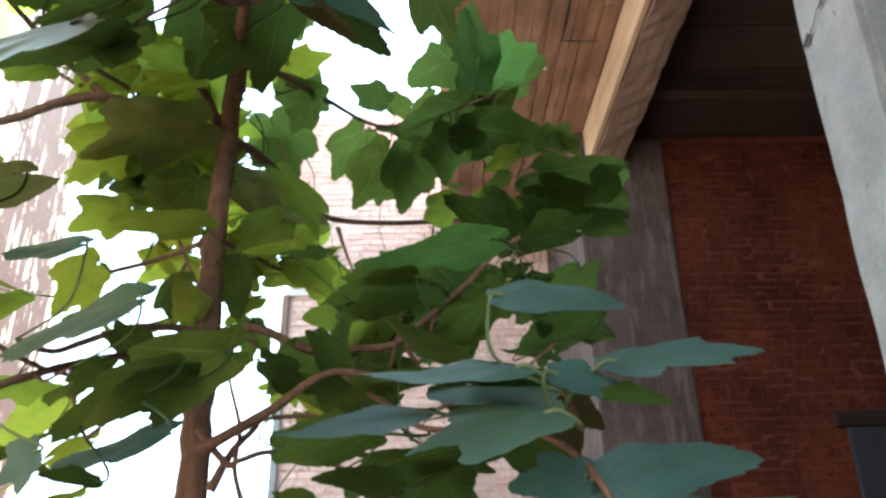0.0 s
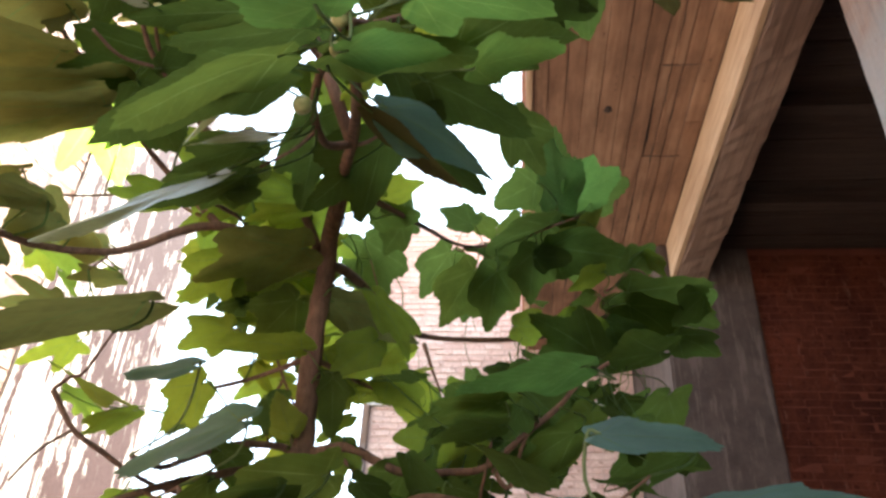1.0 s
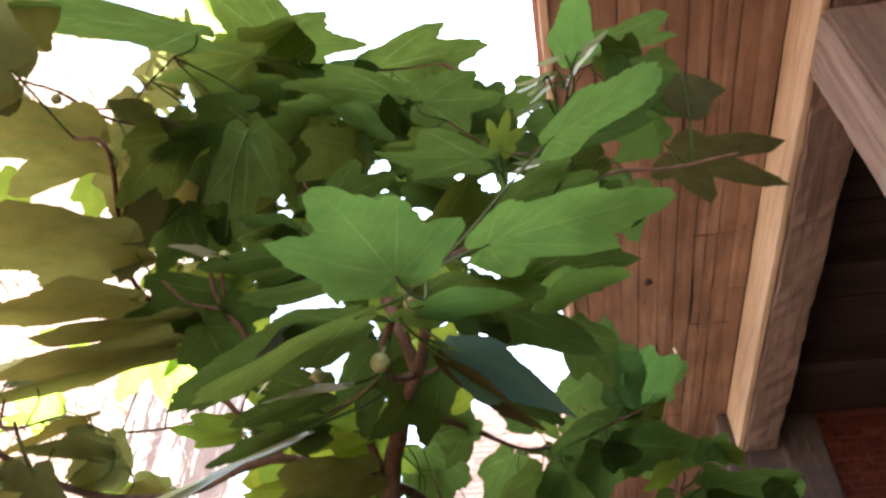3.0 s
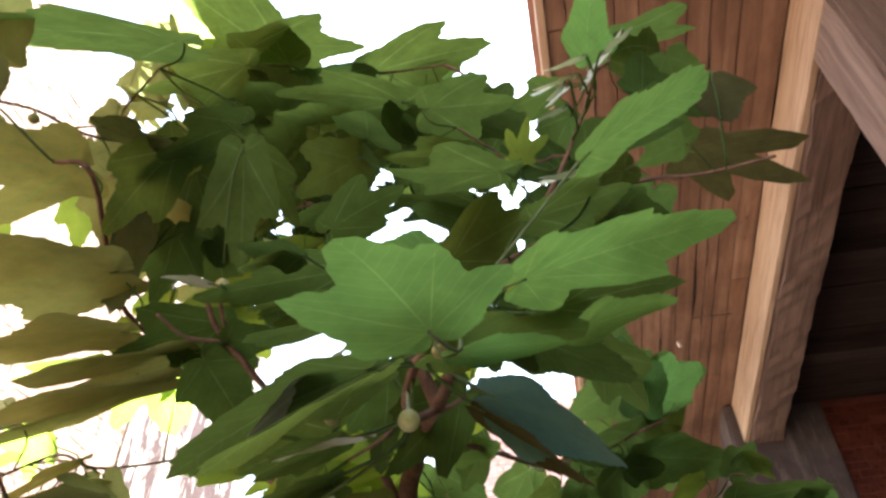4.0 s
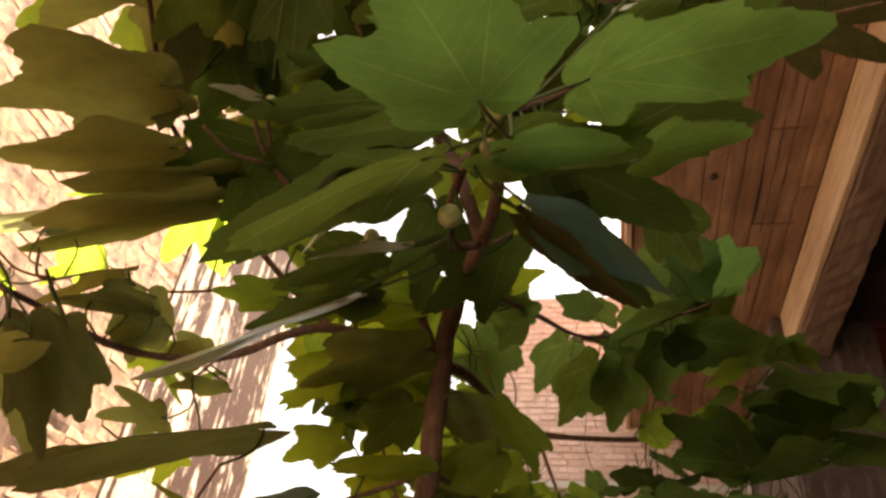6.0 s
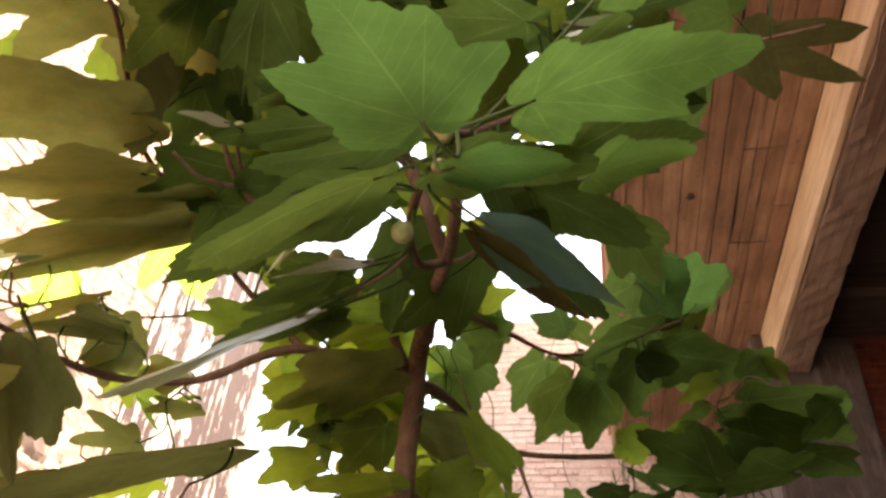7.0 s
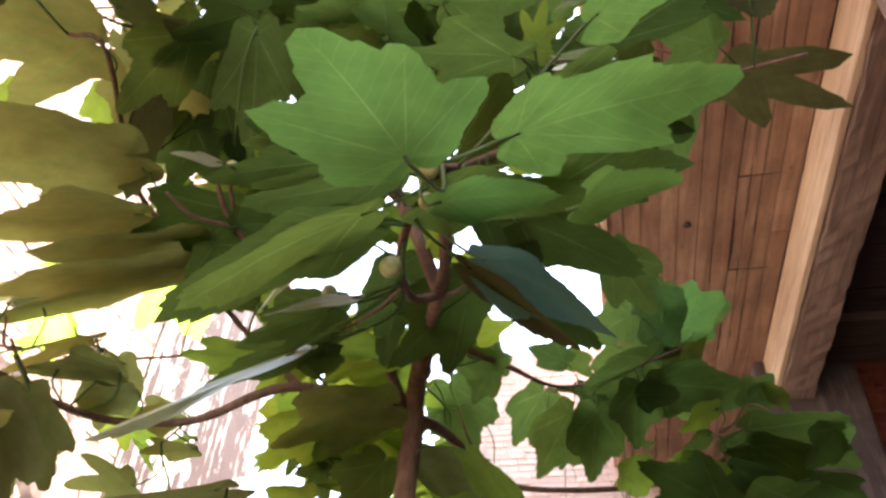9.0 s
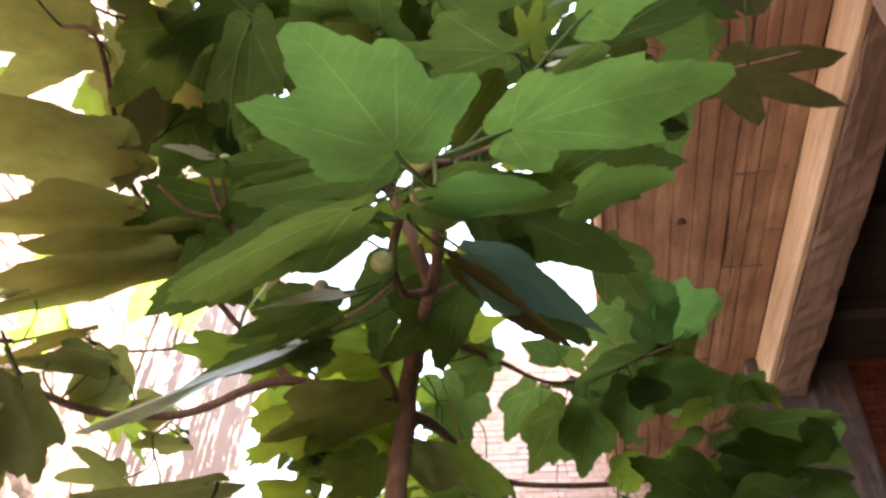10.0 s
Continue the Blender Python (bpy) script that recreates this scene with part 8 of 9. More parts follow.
more_leaves([
    ((-0.421, 2.390, 2.782), (-0.545, 2.358, 2.687), (-0.396, 2.317, 2.804), (-0.622, 0.100, 0.777), 0.77, "m", 0.18),
    ((-0.660, 1.984, 2.763), (-0.539, 1.985, 2.709), (-0.462, 1.976, 2.734), (0.356, 0.463, 0.812), 0.69, "m", 0.18),
    ((-1.108, 1.051, 3.019), (-1.069, 0.954, 2.998), (-0.992, 1.027, 2.889), (0.300, -0.087, 0.950), 0.57, "m", 0.18),
    ((-0.451, 1.665, 2.346), (-0.373, 1.589, 2.323), (-0.461, 1.663, 2.383), (0.023, -0.273, 0.962), 0.66, "o", 0.18),
    ((-0.692, 1.013, 2.915), (-0.790, 0.922, 2.863), (-0.550, 1.010, 3.023), (-0.488, 0.024, 0.873), 0.76, "f", 0.18),
    ((-0.305, 1.749, 2.036), (-0.232, 1.806, 1.968), (-0.331, 1.552, 2.057), (0.536, 0.266, 0.801), 0.50, "v", 0.18),
    ((-0.833, 1.235, 3.029), (-0.895, 1.341, 2.942), (-0.954, 1.190, 2.876), (-0.319, 0.484, 0.815), 0.56, "m", 0.18),
], BACKLIT)
more_leaves([
    ((-0.678, 1.742, 2.730), (-0.615, 1.902, 2.707), (-0.670, 1.642, 2.586), (-0.323, 0.258, 0.911), 0.66, "o", 0.18),
    ((-1.056, 1.543, 2.267), (-1.071, 1.631, 2.248), (-0.863, 1.499, 2.240), (-0.086, 0.198, 0.976), 0.57, "f", 0.18),
    ((-0.785, 1.656, 2.106), (-0.693, 1.645, 2.075), (-0.801, 1.487, 2.212), (0.336, 0.384, 0.860), 0.73, "m", 0.18),
    ((-0.762, 1.087, 2.933), (-0.887, 1.061, 2.887), (-0.910, 1.038, 2.826), (-0.311, -0.153, 0.938), 0.73, "f", 0.18),
    ((-0.477, 2.070, 3.005), (-0.614, 2.074, 2.970), (-0.504, 1.965, 2.900), (-0.225, 0.342, 0.912), 0.65, "m", 0.18),
    ((-0.619, 2.071, 2.586), (-0.509, 2.162, 2.571), (-0.472, 2.042, 2.719), (-0.011, 0.178, 0.984), 0.69, "f", 0.18),
    ((-0.343, 1.702, 2.057), (-0.274, 1.658, 2.010), (-0.335, 1.522, 2.060), (0.443, -0.237, 0.865), 0.54, "v", 0.18),
], BACKLIT)
more_leaves([
    ((-1.368, 1.076, 2.488), (-1.277, 1.009, 2.467), (-1.294, 1.055, 2.600), (0.067, -0.216, 0.974), 0.57, "f", 0.18),
    ((-0.417, 1.224, 2.741), (-0.310, 1.267, 2.670), (-0.423, 1.243, 2.649), (0.549, 0.016, 0.836), 0.66, "m", 0.18),
    ((-0.515, 1.626, 2.426), (-0.522, 1.793, 2.403), (-0.489, 1.611, 2.383), (0.227, 0.146, 0.963), 0.79, "m", 0.18),
    ((-0.789, 1.330, 2.738), (-0.853, 1.234, 2.672), (-0.823, 1.296, 2.708), (0.080, -0.604, 0.793), 0.79, "m", 0.18),
], BACKLIT)
more_leaves([
    ((-0.617, 1.315, 3.450), (-0.726, 1.209, 3.377), (-0.649, 1.118, 3.447), (-0.305, -0.313, 0.900), 0.65, "m", 0.18),
    ((-0.364, 1.244, 3.548), (-0.267, 1.249, 3.492), (-0.477, 1.080, 3.526), (0.394, 0.571, 0.720), 0.78, "m", 0.18),
    ((-0.470, 1.131, 3.656), (-0.329, 1.197, 3.593), (-0.482, 1.009, 3.653), (0.207, 0.405, 0.891), 0.60, "f", 0.18),
    ((-0.446, 0.841, 3.129), (-0.403, 0.706, 3.055), (-0.257, 0.838, 3.110), (0.460, -0.312, 0.831), 0.73, "o", 0.18),
    ((0.132, 1.306, 2.039), (0.257, 1.218, 2.004), (0.163, 1.118, 2.004), (0.154, -0.172, 0.973), 0.75, "m", 0.18),
    ((0.174, 1.243, 1.971), (0.255, 1.255, 1.927), (0.163, 1.118, 2.004), (0.369, 0.462, 0.806), 0.58, "m", 0.18),
    ((-0.189, 2.246, 2.348), (-0.292, 2.285, 2.306), (-0.272, 2.263, 2.529), (-0.124, 0.560, 0.819), 0.68, "v", 0.18),
])
more_leaves([
    ((-0.222, 2.174, 2.501), (-0.348, 2.253, 2.428), (-0.299, 2.268, 2.589), (-0.228, 0.437, 0.870), 0.68, "v", 0.18),
    ((-0.044, 1.990, 2.327), (-0.127, 1.939, 2.282), (-0.237, 1.938, 2.335), (-0.569, 0.240, 0.787), 0.66, "v", 0.18),
    ((-0.495, 1.128, 3.441), (-0.423, 1.013, 3.410), (-0.541, 1.057, 3.507), (0.170, -0.157, 0.973), 0.60, "m", 0.18),
    ((-0.695, 0.978, 3.393), (-0.831, 1.042, 3.383), (-0.684, 1.093, 3.397), (-0.140, -0.131, 0.981), 0.80, "o", 0.18),
    ((-0.421, 1.218, 3.582), (-0.337, 1.294, 3.549), (-0.497, 1.051, 3.522), (-0.018, 0.420, 0.907), 0.57, "m", 0.18),
    ((-0.025, 2.323, 2.561), (-0.143, 2.445, 2.500), (-0.036, 2.285, 2.757), (-0.163, 0.314, 0.935), 0.59, "v", 0.18),
    ((0.030, 2.309, 2.572), (-0.081, 2.179, 2.507), (0.000, 2.275, 2.767), (-0.508, 0.005, 0.861), 0.50, "v", 0.18),
])
more_leaves([
    ((-0.836, 1.093, 3.225), (-0.944, 1.211, 3.185), (-0.763, 1.040, 3.321), (-0.239, 0.113, 0.964), 0.66, "m", 0.18),
    ((-0.434, 1.014, 3.337), (-0.315, 0.898, 3.302), (-0.423, 0.973, 3.428), (0.366, 0.100, 0.925), 0.68, "m", 0.18),
    ((-0.315, 1.207, 3.726), (-0.199, 1.255, 3.722), (-0.364, 1.034, 3.638), (0.016, 0.046, 0.999), 0.73, "m", 0.18),
    ((-0.221, 0.967, 3.447), (-0.321, 1.036, 3.378), (-0.228, 1.033, 3.569), (-0.239, 0.493, 0.836), 0.60, "m", 0.18),
    ((-0.392, 1.571, 3.056), (-0.399, 1.663, 3.045), (-0.338, 1.650, 2.880), (-0.162, 0.101, 0.982), 0.67, "v", 0.18),
    ((-0.335, 1.063, 3.405), (-0.402, 1.012, 3.348), (-0.423, 0.973, 3.428), (-0.722, 0.202, 0.662), 0.77, "f", 0.18),
    ((0.220, 2.423, 2.560), (0.218, 2.310, 2.489), (0.240, 2.248, 2.655), (0.382, -0.498, 0.778), 0.53, "v", 0.18),
])
more_leaves([
    ((-0.043, 1.061, 2.863), (-0.195, 1.027, 2.817), (-0.131, 0.887, 2.875), (-0.269, -0.088, 0.959), 0.64, "m", 0.18),
    ((-0.510, 1.237, 3.183), (-0.590, 1.285, 3.138), (-0.626, 1.074, 3.186), (-0.110, 0.574, 0.811), 0.55, "m", 0.18),
    ((-0.245, 1.361, 2.096), (-0.188, 1.429, 2.034), (-0.221, 1.449, 2.071), (0.477, 0.339, 0.811), 0.72, "m", 0.18),
    ((-0.887, 1.176, 3.744), (-0.772, 1.256, 3.703), (-0.916, 1.098, 3.714), (0.025, 0.427, 0.904), 0.67, "o", 0.18),
    ((-0.220, 2.150, 2.340), (-0.137, 2.300, 2.289), (-0.290, 1.968, 2.295), (0.230, 0.195, 0.953), 0.50, "v", 0.18),
    ((-0.107, 1.450, 1.945), (-0.062, 1.373, 1.919), (-0.177, 1.385, 2.012), (0.467, -0.035, 0.884), 0.63, "m", 0.18),
    ((-0.833, 1.236, 3.794), (-0.653, 1.251, 3.759), (-0.926, 1.090, 3.757), (0.150, 0.330, 0.932), 0.56, "m", 0.18),
])
more_leaves([
    ((0.008, 2.030, 3.266), (0.023, 2.139, 3.232), (0.050, 1.985, 3.076), (0.355, 0.233, 0.905), 0.71, "v", 0.18),
    ((-0.558, 1.057, 3.134), (-0.637, 0.925, 3.065), (-0.601, 1.032, 3.105), (-0.279, -0.314, 0.908), 0.68, "o", 0.18),
    ((-0.022, 2.091, 2.571), (0.051, 2.162, 2.515), (-0.014, 2.181, 2.752), (0.408, 0.263, 0.874), 0.56, "v", 0.18),
    ((-0.454, 1.166, 3.530), (-0.394, 1.101, 3.502), (-0.497, 1.051, 3.522), (0.499, 0.093, 0.862), 0.72, "m", 0.18),
    ((-0.246, 1.909, 2.190), (-0.125, 1.850, 2.109), (-0.303, 1.942, 2.275), (0.406, -0.334, 0.850), 0.53, "v", 0.18),
    ((-0.011, 1.027, 3.022), (0.136, 1.017, 2.939), (-0.045, 0.910, 3.050), (0.485, 0.291, 0.824), 0.59, "f", 0.18),
    ((-0.764, 1.225, 3.058), (-0.813, 1.074, 3.050), (-0.741, 1.057, 3.172), (0.255, -0.133, 0.958), 0.74, "m", 0.18),
])
more_leaves([
    ((-0.085, 1.013, 3.062), (-0.136, 1.136, 3.002), (-0.092, 0.914, 3.058), (0.146, 0.478, 0.866), 0.71, "o", 0.18),
    ((-0.762, 1.258, 3.402), (-0.790, 1.154, 3.337), (-0.755, 1.100, 3.409), (-0.465, -0.378, 0.800), 0.64, "f", 0.18),
    ((-0.804, 1.116, 3.631), (-0.837, 1.225, 3.573), (-0.859, 1.109, 3.591), (0.253, 0.512, 0.821), 0.73, "o", 0.18),
    ((0.223, 2.356, 2.643), (0.143, 2.337, 2.582), (0.247, 2.191, 2.686), (-0.617, 0.144, 0.774), 0.53, "v", 0.18),
    ((-0.147, 1.888, 2.350), (-0.107, 1.807, 2.301), (-0.294, 1.923, 2.338), (0.102, -0.476, 0.874), 0.69, "v", 0.18),
    ((-0.182, 2.270, 3.012), (-0.129, 2.188, 2.995), (-0.185, 2.306, 2.815), (0.082, -0.159, 0.984), 0.61, "v", 0.18),
    ((-0.086, 1.801, 2.265), (0.026, 1.688, 2.222), (-0.253, 1.901, 2.313), (0.301, -0.061, 0.952), 0.67, "v", 0.18),
])
more_leaves([
    ((-0.874, 1.089, 3.689), (-0.939, 1.179, 3.632), (-0.911, 1.102, 3.692), (-0.381, 0.285, 0.880), 0.55, "m", 0.18),
    ((-0.168, 1.146, 3.505), (-0.191, 1.298, 3.403), (-0.135, 1.091, 3.537), (-0.326, 0.489, 0.809), 0.72, "f", 0.18),
    ((-0.095, 1.940, 2.421), (-0.219, 1.877, 2.339), (-0.279, 1.924, 2.344), (-0.357, -0.397, 0.845), 0.54, "v", 0.18),
    ((-0.579, 1.067, 3.353), (-0.674, 1.101, 3.331), (-0.674, 1.090, 3.414), (-0.179, 0.145, 0.973), 0.79, "o", 0.18),
    ((0.170, 1.355, 2.181), (0.165, 1.227, 2.107), (0.116, 1.372, 2.276), (0.522, -0.443, 0.729), 0.59, "m", 0.18),
    ((-0.205, 2.155, 2.161), (-0.255, 2.007, 2.085), (-0.280, 1.992, 2.248), (-0.097, -0.427, 0.899), 0.68, "v", 0.18),
    ((-0.004, 1.431, 1.827), (-0.039, 1.582, 1.749), (-0.201, 1.438, 1.861), (-0.220, 0.410, 0.885), 0.60, "m", 0.18),
])
more_leaves([
    ((-0.155, 1.166, 3.574), (-0.229, 1.065, 3.508), (-0.117, 1.103, 3.530), (-0.335, -0.328, 0.883), 0.61, "o", 0.18),
    ((-0.494, 1.270, 3.382), (-0.532, 1.187, 3.319), (-0.549, 1.102, 3.476), (-0.234, -0.520, 0.822), 0.73, "m", 0.18),
    ((-0.732, 1.193, 3.242), (-0.569, 1.275, 3.212), (-0.698, 1.089, 3.307), (0.084, 0.192, 0.978), 0.59, "o", 0.18),
    ((-0.188, 1.929, 2.095), (-0.099, 1.888, 2.028), (-0.295, 1.941, 2.263), (0.554, -0.143, 0.820), 0.62, "v", 0.18),
    ((-0.593, 1.140, 3.514), (-0.480, 1.189, 3.498), (-0.586, 1.064, 3.492), (0.088, 0.131, 0.988), 0.78, "o", 0.18),
    ((0.278, 2.398, 2.852), (0.177, 2.313, 2.782), (0.203, 2.226, 2.782), (-0.620, 0.099, 0.778), 0.58, "v", 0.18),
    ((0.136, 0.919, 3.225), (0.229, 0.806, 3.123), (0.071, 0.826, 3.255), (0.544, -0.272, 0.794), 0.75, "m", 0.18),
])
more_leaves([
    ((0.360, 2.251, 2.467), (0.263, 2.296, 2.387), (0.293, 2.169, 2.656), (-0.390, 0.519, 0.760), 0.66, "v", 0.18),
    ((-0.830, 1.356, 3.407), (-0.906, 1.499, 3.368), (-0.802, 1.165, 3.461), (-0.253, 0.123, 0.960), 0.70, "m", 0.18),
    ((-0.459, 1.257, 3.460), (-0.405, 1.109, 3.420), (-0.514, 1.071, 3.510), (0.553, -0.023, 0.833), 0.73, "m", 0.18),
    ((0.239, 1.432, 2.106), (0.301, 1.324, 2.096), (0.126, 1.377, 2.262), (0.167, 0.008, 0.986), 0.60, "o", 0.18),
    ((-0.830, 1.059, 3.776), (-0.945, 1.077, 3.707), (-0.846, 0.993, 3.783), (-0.506, 0.050, 0.861), 0.76, "m", 0.18),
    ((-0.501, 1.083, 3.431), (-0.588, 1.124, 3.361), (-0.541, 1.057, 3.507), (-0.291, 0.623, 0.726), 0.59, "o", 0.18),
    ((0.019, 2.341, 2.634), (0.141, 2.300, 2.628), (-0.000, 2.275, 2.769), (0.063, 0.042, 0.997), 0.62, "v", 0.18),
])
more_leaves([
    ((-0.629, 1.000, 3.234), (-0.584, 1.094, 3.188), (-0.659, 1.066, 3.226), (0.359, 0.268, 0.894), 0.70, "m", 0.18),
    ((-0.655, 1.117, 3.073), (-0.586, 1.251, 3.031), (-0.601, 1.032, 3.105), (0.072, 0.266, 0.961), 0.56, "m", 0.18),
    ((0.226, 2.352, 2.591), (0.285, 2.173, 2.565), (0.247, 2.191, 2.686), (0.499, 0.044, 0.866), 0.50, "v", 0.18),
    ((-0.642, 1.157, 3.463), (-0.713, 1.052, 3.438), (-0.644, 1.082, 3.463), (-0.314, -0.013, 0.949), 0.72, "o", 0.18),
    ((-0.652, 1.226, 3.749), (-0.542, 1.255, 3.675), (-0.640, 1.030, 3.710), (0.397, 0.481, 0.782), 0.67, "o", 0.18),
    ((0.237, 2.078, 2.516), (0.139, 2.038, 2.479), (0.293, 2.169, 2.656), (-0.376, 0.085, 0.923), 0.53, "v", 0.18),
    ((-0.183, 2.118, 3.041), (-0.123, 2.017, 2.966), (-0.237, 2.032, 2.976), (-0.001, -0.600, 0.800), 0.61, "v", 0.18),
])
more_leaves([
    ((0.005, 2.544, 2.724), (-0.014, 2.680, 2.662), (-0.026, 2.350, 2.760), (0.332, 0.427, 0.841), 0.52, "v", 0.18),
    ((0.188, 0.841, 3.243), (0.222, 0.949, 3.236), (0.071, 0.826, 3.255), (-0.075, 0.097, 0.992), 0.74, "m", 0.18),
    ((-0.176, 2.119, 3.155), (-0.113, 2.188, 3.123), (-0.237, 2.032, 2.976), (0.048, 0.386, 0.921), 0.68, "v", 0.18),
    ((-0.849, 1.039, 3.388), (-0.835, 0.937, 3.331), (-0.813, 0.988, 3.339), (-0.184, -0.495, 0.849), 0.74, "m", 0.18),
    ((0.371, 2.352, 2.594), (0.227, 2.368, 2.513), (0.260, 2.208, 2.676), (-0.476, 0.129, 0.870), 0.59, "v", 0.18),
    ((0.067, 2.214, 2.514), (0.167, 2.231, 2.514), (0.211, 2.196, 2.652), (-0.055, 0.335, 0.941), 0.70, "v", 0.18),
    ((0.193, 1.398, 2.189), (0.203, 1.526, 2.156), (0.126, 1.368, 2.281), (-0.006, 0.247, 0.969), 0.59, "m", 0.18),
])
more_leaves([
    ((-0.234, 2.452, 2.590), (-0.121, 2.352, 2.511), (-0.299, 2.268, 2.589), (0.618, 0.077, 0.783), 0.70, "v", 0.18),
    ((-0.102, 2.341, 2.496), (-0.231, 2.295, 2.428), (-0.273, 2.277, 2.577), (-0.466, 0.012, 0.885), 0.67, "v", 0.18),
    ((-0.778, 1.038, 3.605), (-0.730, 1.125, 3.574), (-0.844, 1.110, 3.564), (0.218, 0.215, 0.952), 0.74, "o", 0.18),
    ((-0.844, 0.937, 3.206), (-0.916, 1.018, 3.194), (-0.875, 0.898, 3.287), (0.144, 0.276, 0.950), 0.58, "o", 0.18),
    ((0.220, 2.042, 3.132), (0.165, 2.131, 3.066), (0.145, 1.951, 3.039), (-0.501, 0.290, 0.816), 0.53, "v", 0.18),
    ((-0.417, 1.207, 3.786), (-0.302, 1.222, 3.776), (-0.470, 1.047, 3.678), (0.069, 0.081, 0.994), 0.64, "m", 0.18),
    ((-0.733, 1.313, 3.509), (-0.838, 1.434, 3.446), (-0.789, 1.123, 3.479), (-0.090, 0.401, 0.912), 0.71, "m", 0.18),
])
more_leaves([
    ((0.193, 2.144, 3.079), (0.048, 2.204, 2.972), (0.146, 1.954, 3.040), (-0.179, 0.733, 0.656), 0.69, "v", 0.18),
    ((-0.832, 0.952, 3.413), (-0.928, 0.907, 3.394), (-0.823, 0.978, 3.343), (-0.058, -0.266, 0.962), 0.68, "o", 0.18),
    ((-0.047, 1.507, 2.278), (-0.137, 1.509, 2.217), (0.003, 1.414, 2.186), (-0.551, 0.208, 0.808), 0.60, "v", 0.18),
    ((0.307, 2.296, 2.866), (0.313, 2.220, 2.816), (0.237, 2.167, 2.794), (0.257, -0.517, 0.817), 0.61, "v", 0.18),
    ((0.093, 1.416, 2.016), (0.220, 1.456, 1.926), (-0.050, 1.447, 2.080), (0.388, 0.501, 0.773), 0.77, "m", 0.18),
    ((0.171, 2.173, 3.154), (0.003, 2.205, 3.129), (0.150, 1.996, 3.063), (-0.108, 0.191, 0.976), 0.65, "v", 0.18),
    ((-0.719, 1.255, 3.219), (-0.751, 1.117, 3.176), (-0.679, 1.078, 3.267), (0.024, -0.303, 0.953), 0.70, "m", 0.18),
])
more_leaves([
    ((-0.819, 1.037, 3.880), (-0.749, 1.117, 3.811), (-0.846, 0.993, 3.783), (0.348, 0.418, 0.839), 0.79, "m", 0.18),
    ((-0.081, 1.634, 2.210), (-0.142, 1.713, 2.153), (-0.089, 1.464, 2.105), (-0.172, 0.490, 0.855), 0.71, "v", 0.18),
    ((-0.219, 1.218, 2.200), (-0.295, 1.147, 2.191), (-0.084, 1.252, 2.096), (-0.065, -0.048, 0.997), 0.62, "f", 0.18),
    ((-0.017, 1.140, 1.828), (-0.094, 1.285, 1.766), (-0.055, 1.115, 1.887), (0.116, 0.439, 0.891), 0.80, "f", 0.18),
    ((-0.833, 1.235, 3.128), (-0.952, 1.195, 3.119), (-0.741, 1.057, 3.172), (-0.075, 0.008, 0.997), 0.69, "m", 0.18),
    ((-0.147, 1.107, 2.904), (-0.116, 1.223, 2.852), (-0.155, 0.915, 2.850), (0.022, 0.403, 0.915), 0.71, "m", 0.18),
    ((-0.114, 2.300, 2.430), (-0.050, 2.436, 2.348), (-0.264, 2.274, 2.559), (0.144, 0.458, 0.877), 0.67, "v", 0.18),
])
more_leaves([
    ((-0.817, 0.934, 3.408), (-0.793, 0.816, 3.358), (-0.823, 0.978, 3.343), (0.083, -0.374, 0.924), 0.75, "m", 0.18),
    ((-0.218, 2.335, 2.959), (-0.236, 2.414, 2.912), (-0.223, 2.320, 2.785), (0.074, 0.518, 0.852), 0.70, "v", 0.18),
    ((-0.182, 1.600, 2.256), (-0.149, 1.479, 2.189), (-0.191, 1.476, 2.099), (-0.286, -0.522, 0.804), 0.67, "v", 0.18),
    ((-0.759, 1.173, 3.448), (-0.819, 1.085, 3.420), (-0.774, 1.104, 3.443), (-0.331, -0.068, 0.941), 0.65, "m", 0.18),
    ((-0.287, 1.096, 3.606), (-0.250, 1.023, 3.566), (-0.339, 0.991, 3.606), (0.458, -0.246, 0.854), 0.80, "o", 0.18),
    ((-0.792, 0.955, 3.257), (-0.676, 0.857, 3.217), (-0.849, 0.938, 3.315), (0.267, -0.080, 0.960), 0.76, "m", 0.18),
    ((0.106, 1.383, 2.200), (0.050, 1.469, 2.131), (0.065, 1.392, 2.236), (-0.292, 0.477, 0.829), 0.70, "m", 0.18),
])
more_leaves([
    ((0.186, 0.929, 3.058), (0.082, 0.869, 3.056), (0.177, 0.866, 2.892), (-0.083, 0.113, 0.990), 0.76, "m", 0.18),
    ((-0.130, 1.949, 2.434), (-0.003, 1.912, 2.421), (-0.294, 1.923, 2.338), (0.164, 0.229, 0.960), 0.63, "v", 0.18),
    ((-0.138, 2.142, 2.251), (-0.053, 2.109, 2.225), (-0.265, 1.988, 2.269), (0.401, 0.379, 0.834), 0.50, "v", 0.18),
    ((-0.027, 2.069, 3.130), (-0.098, 2.182, 3.077), (-0.015, 1.988, 2.998), (-0.387, 0.189, 0.903), 0.69, "v", 0.18),
    ((-0.015, 1.478, 1.839), (-0.143, 1.458, 1.811), (-0.205, 1.438, 1.862), (-0.216, 0.008, 0.976), 0.69, "o", 0.18),
    ((-0.013, 1.611, 2.245), (0.057, 1.736, 2.173), (-0.009, 1.424, 2.174), (0.216, 0.396, 0.892), 0.61, "v", 0.18),
    ((-0.007, 2.283, 2.592), (0.102, 2.203, 2.552), (-0.000, 2.275, 2.769), (0.333, -0.028, 0.943), 0.52, "v", 0.18),
])
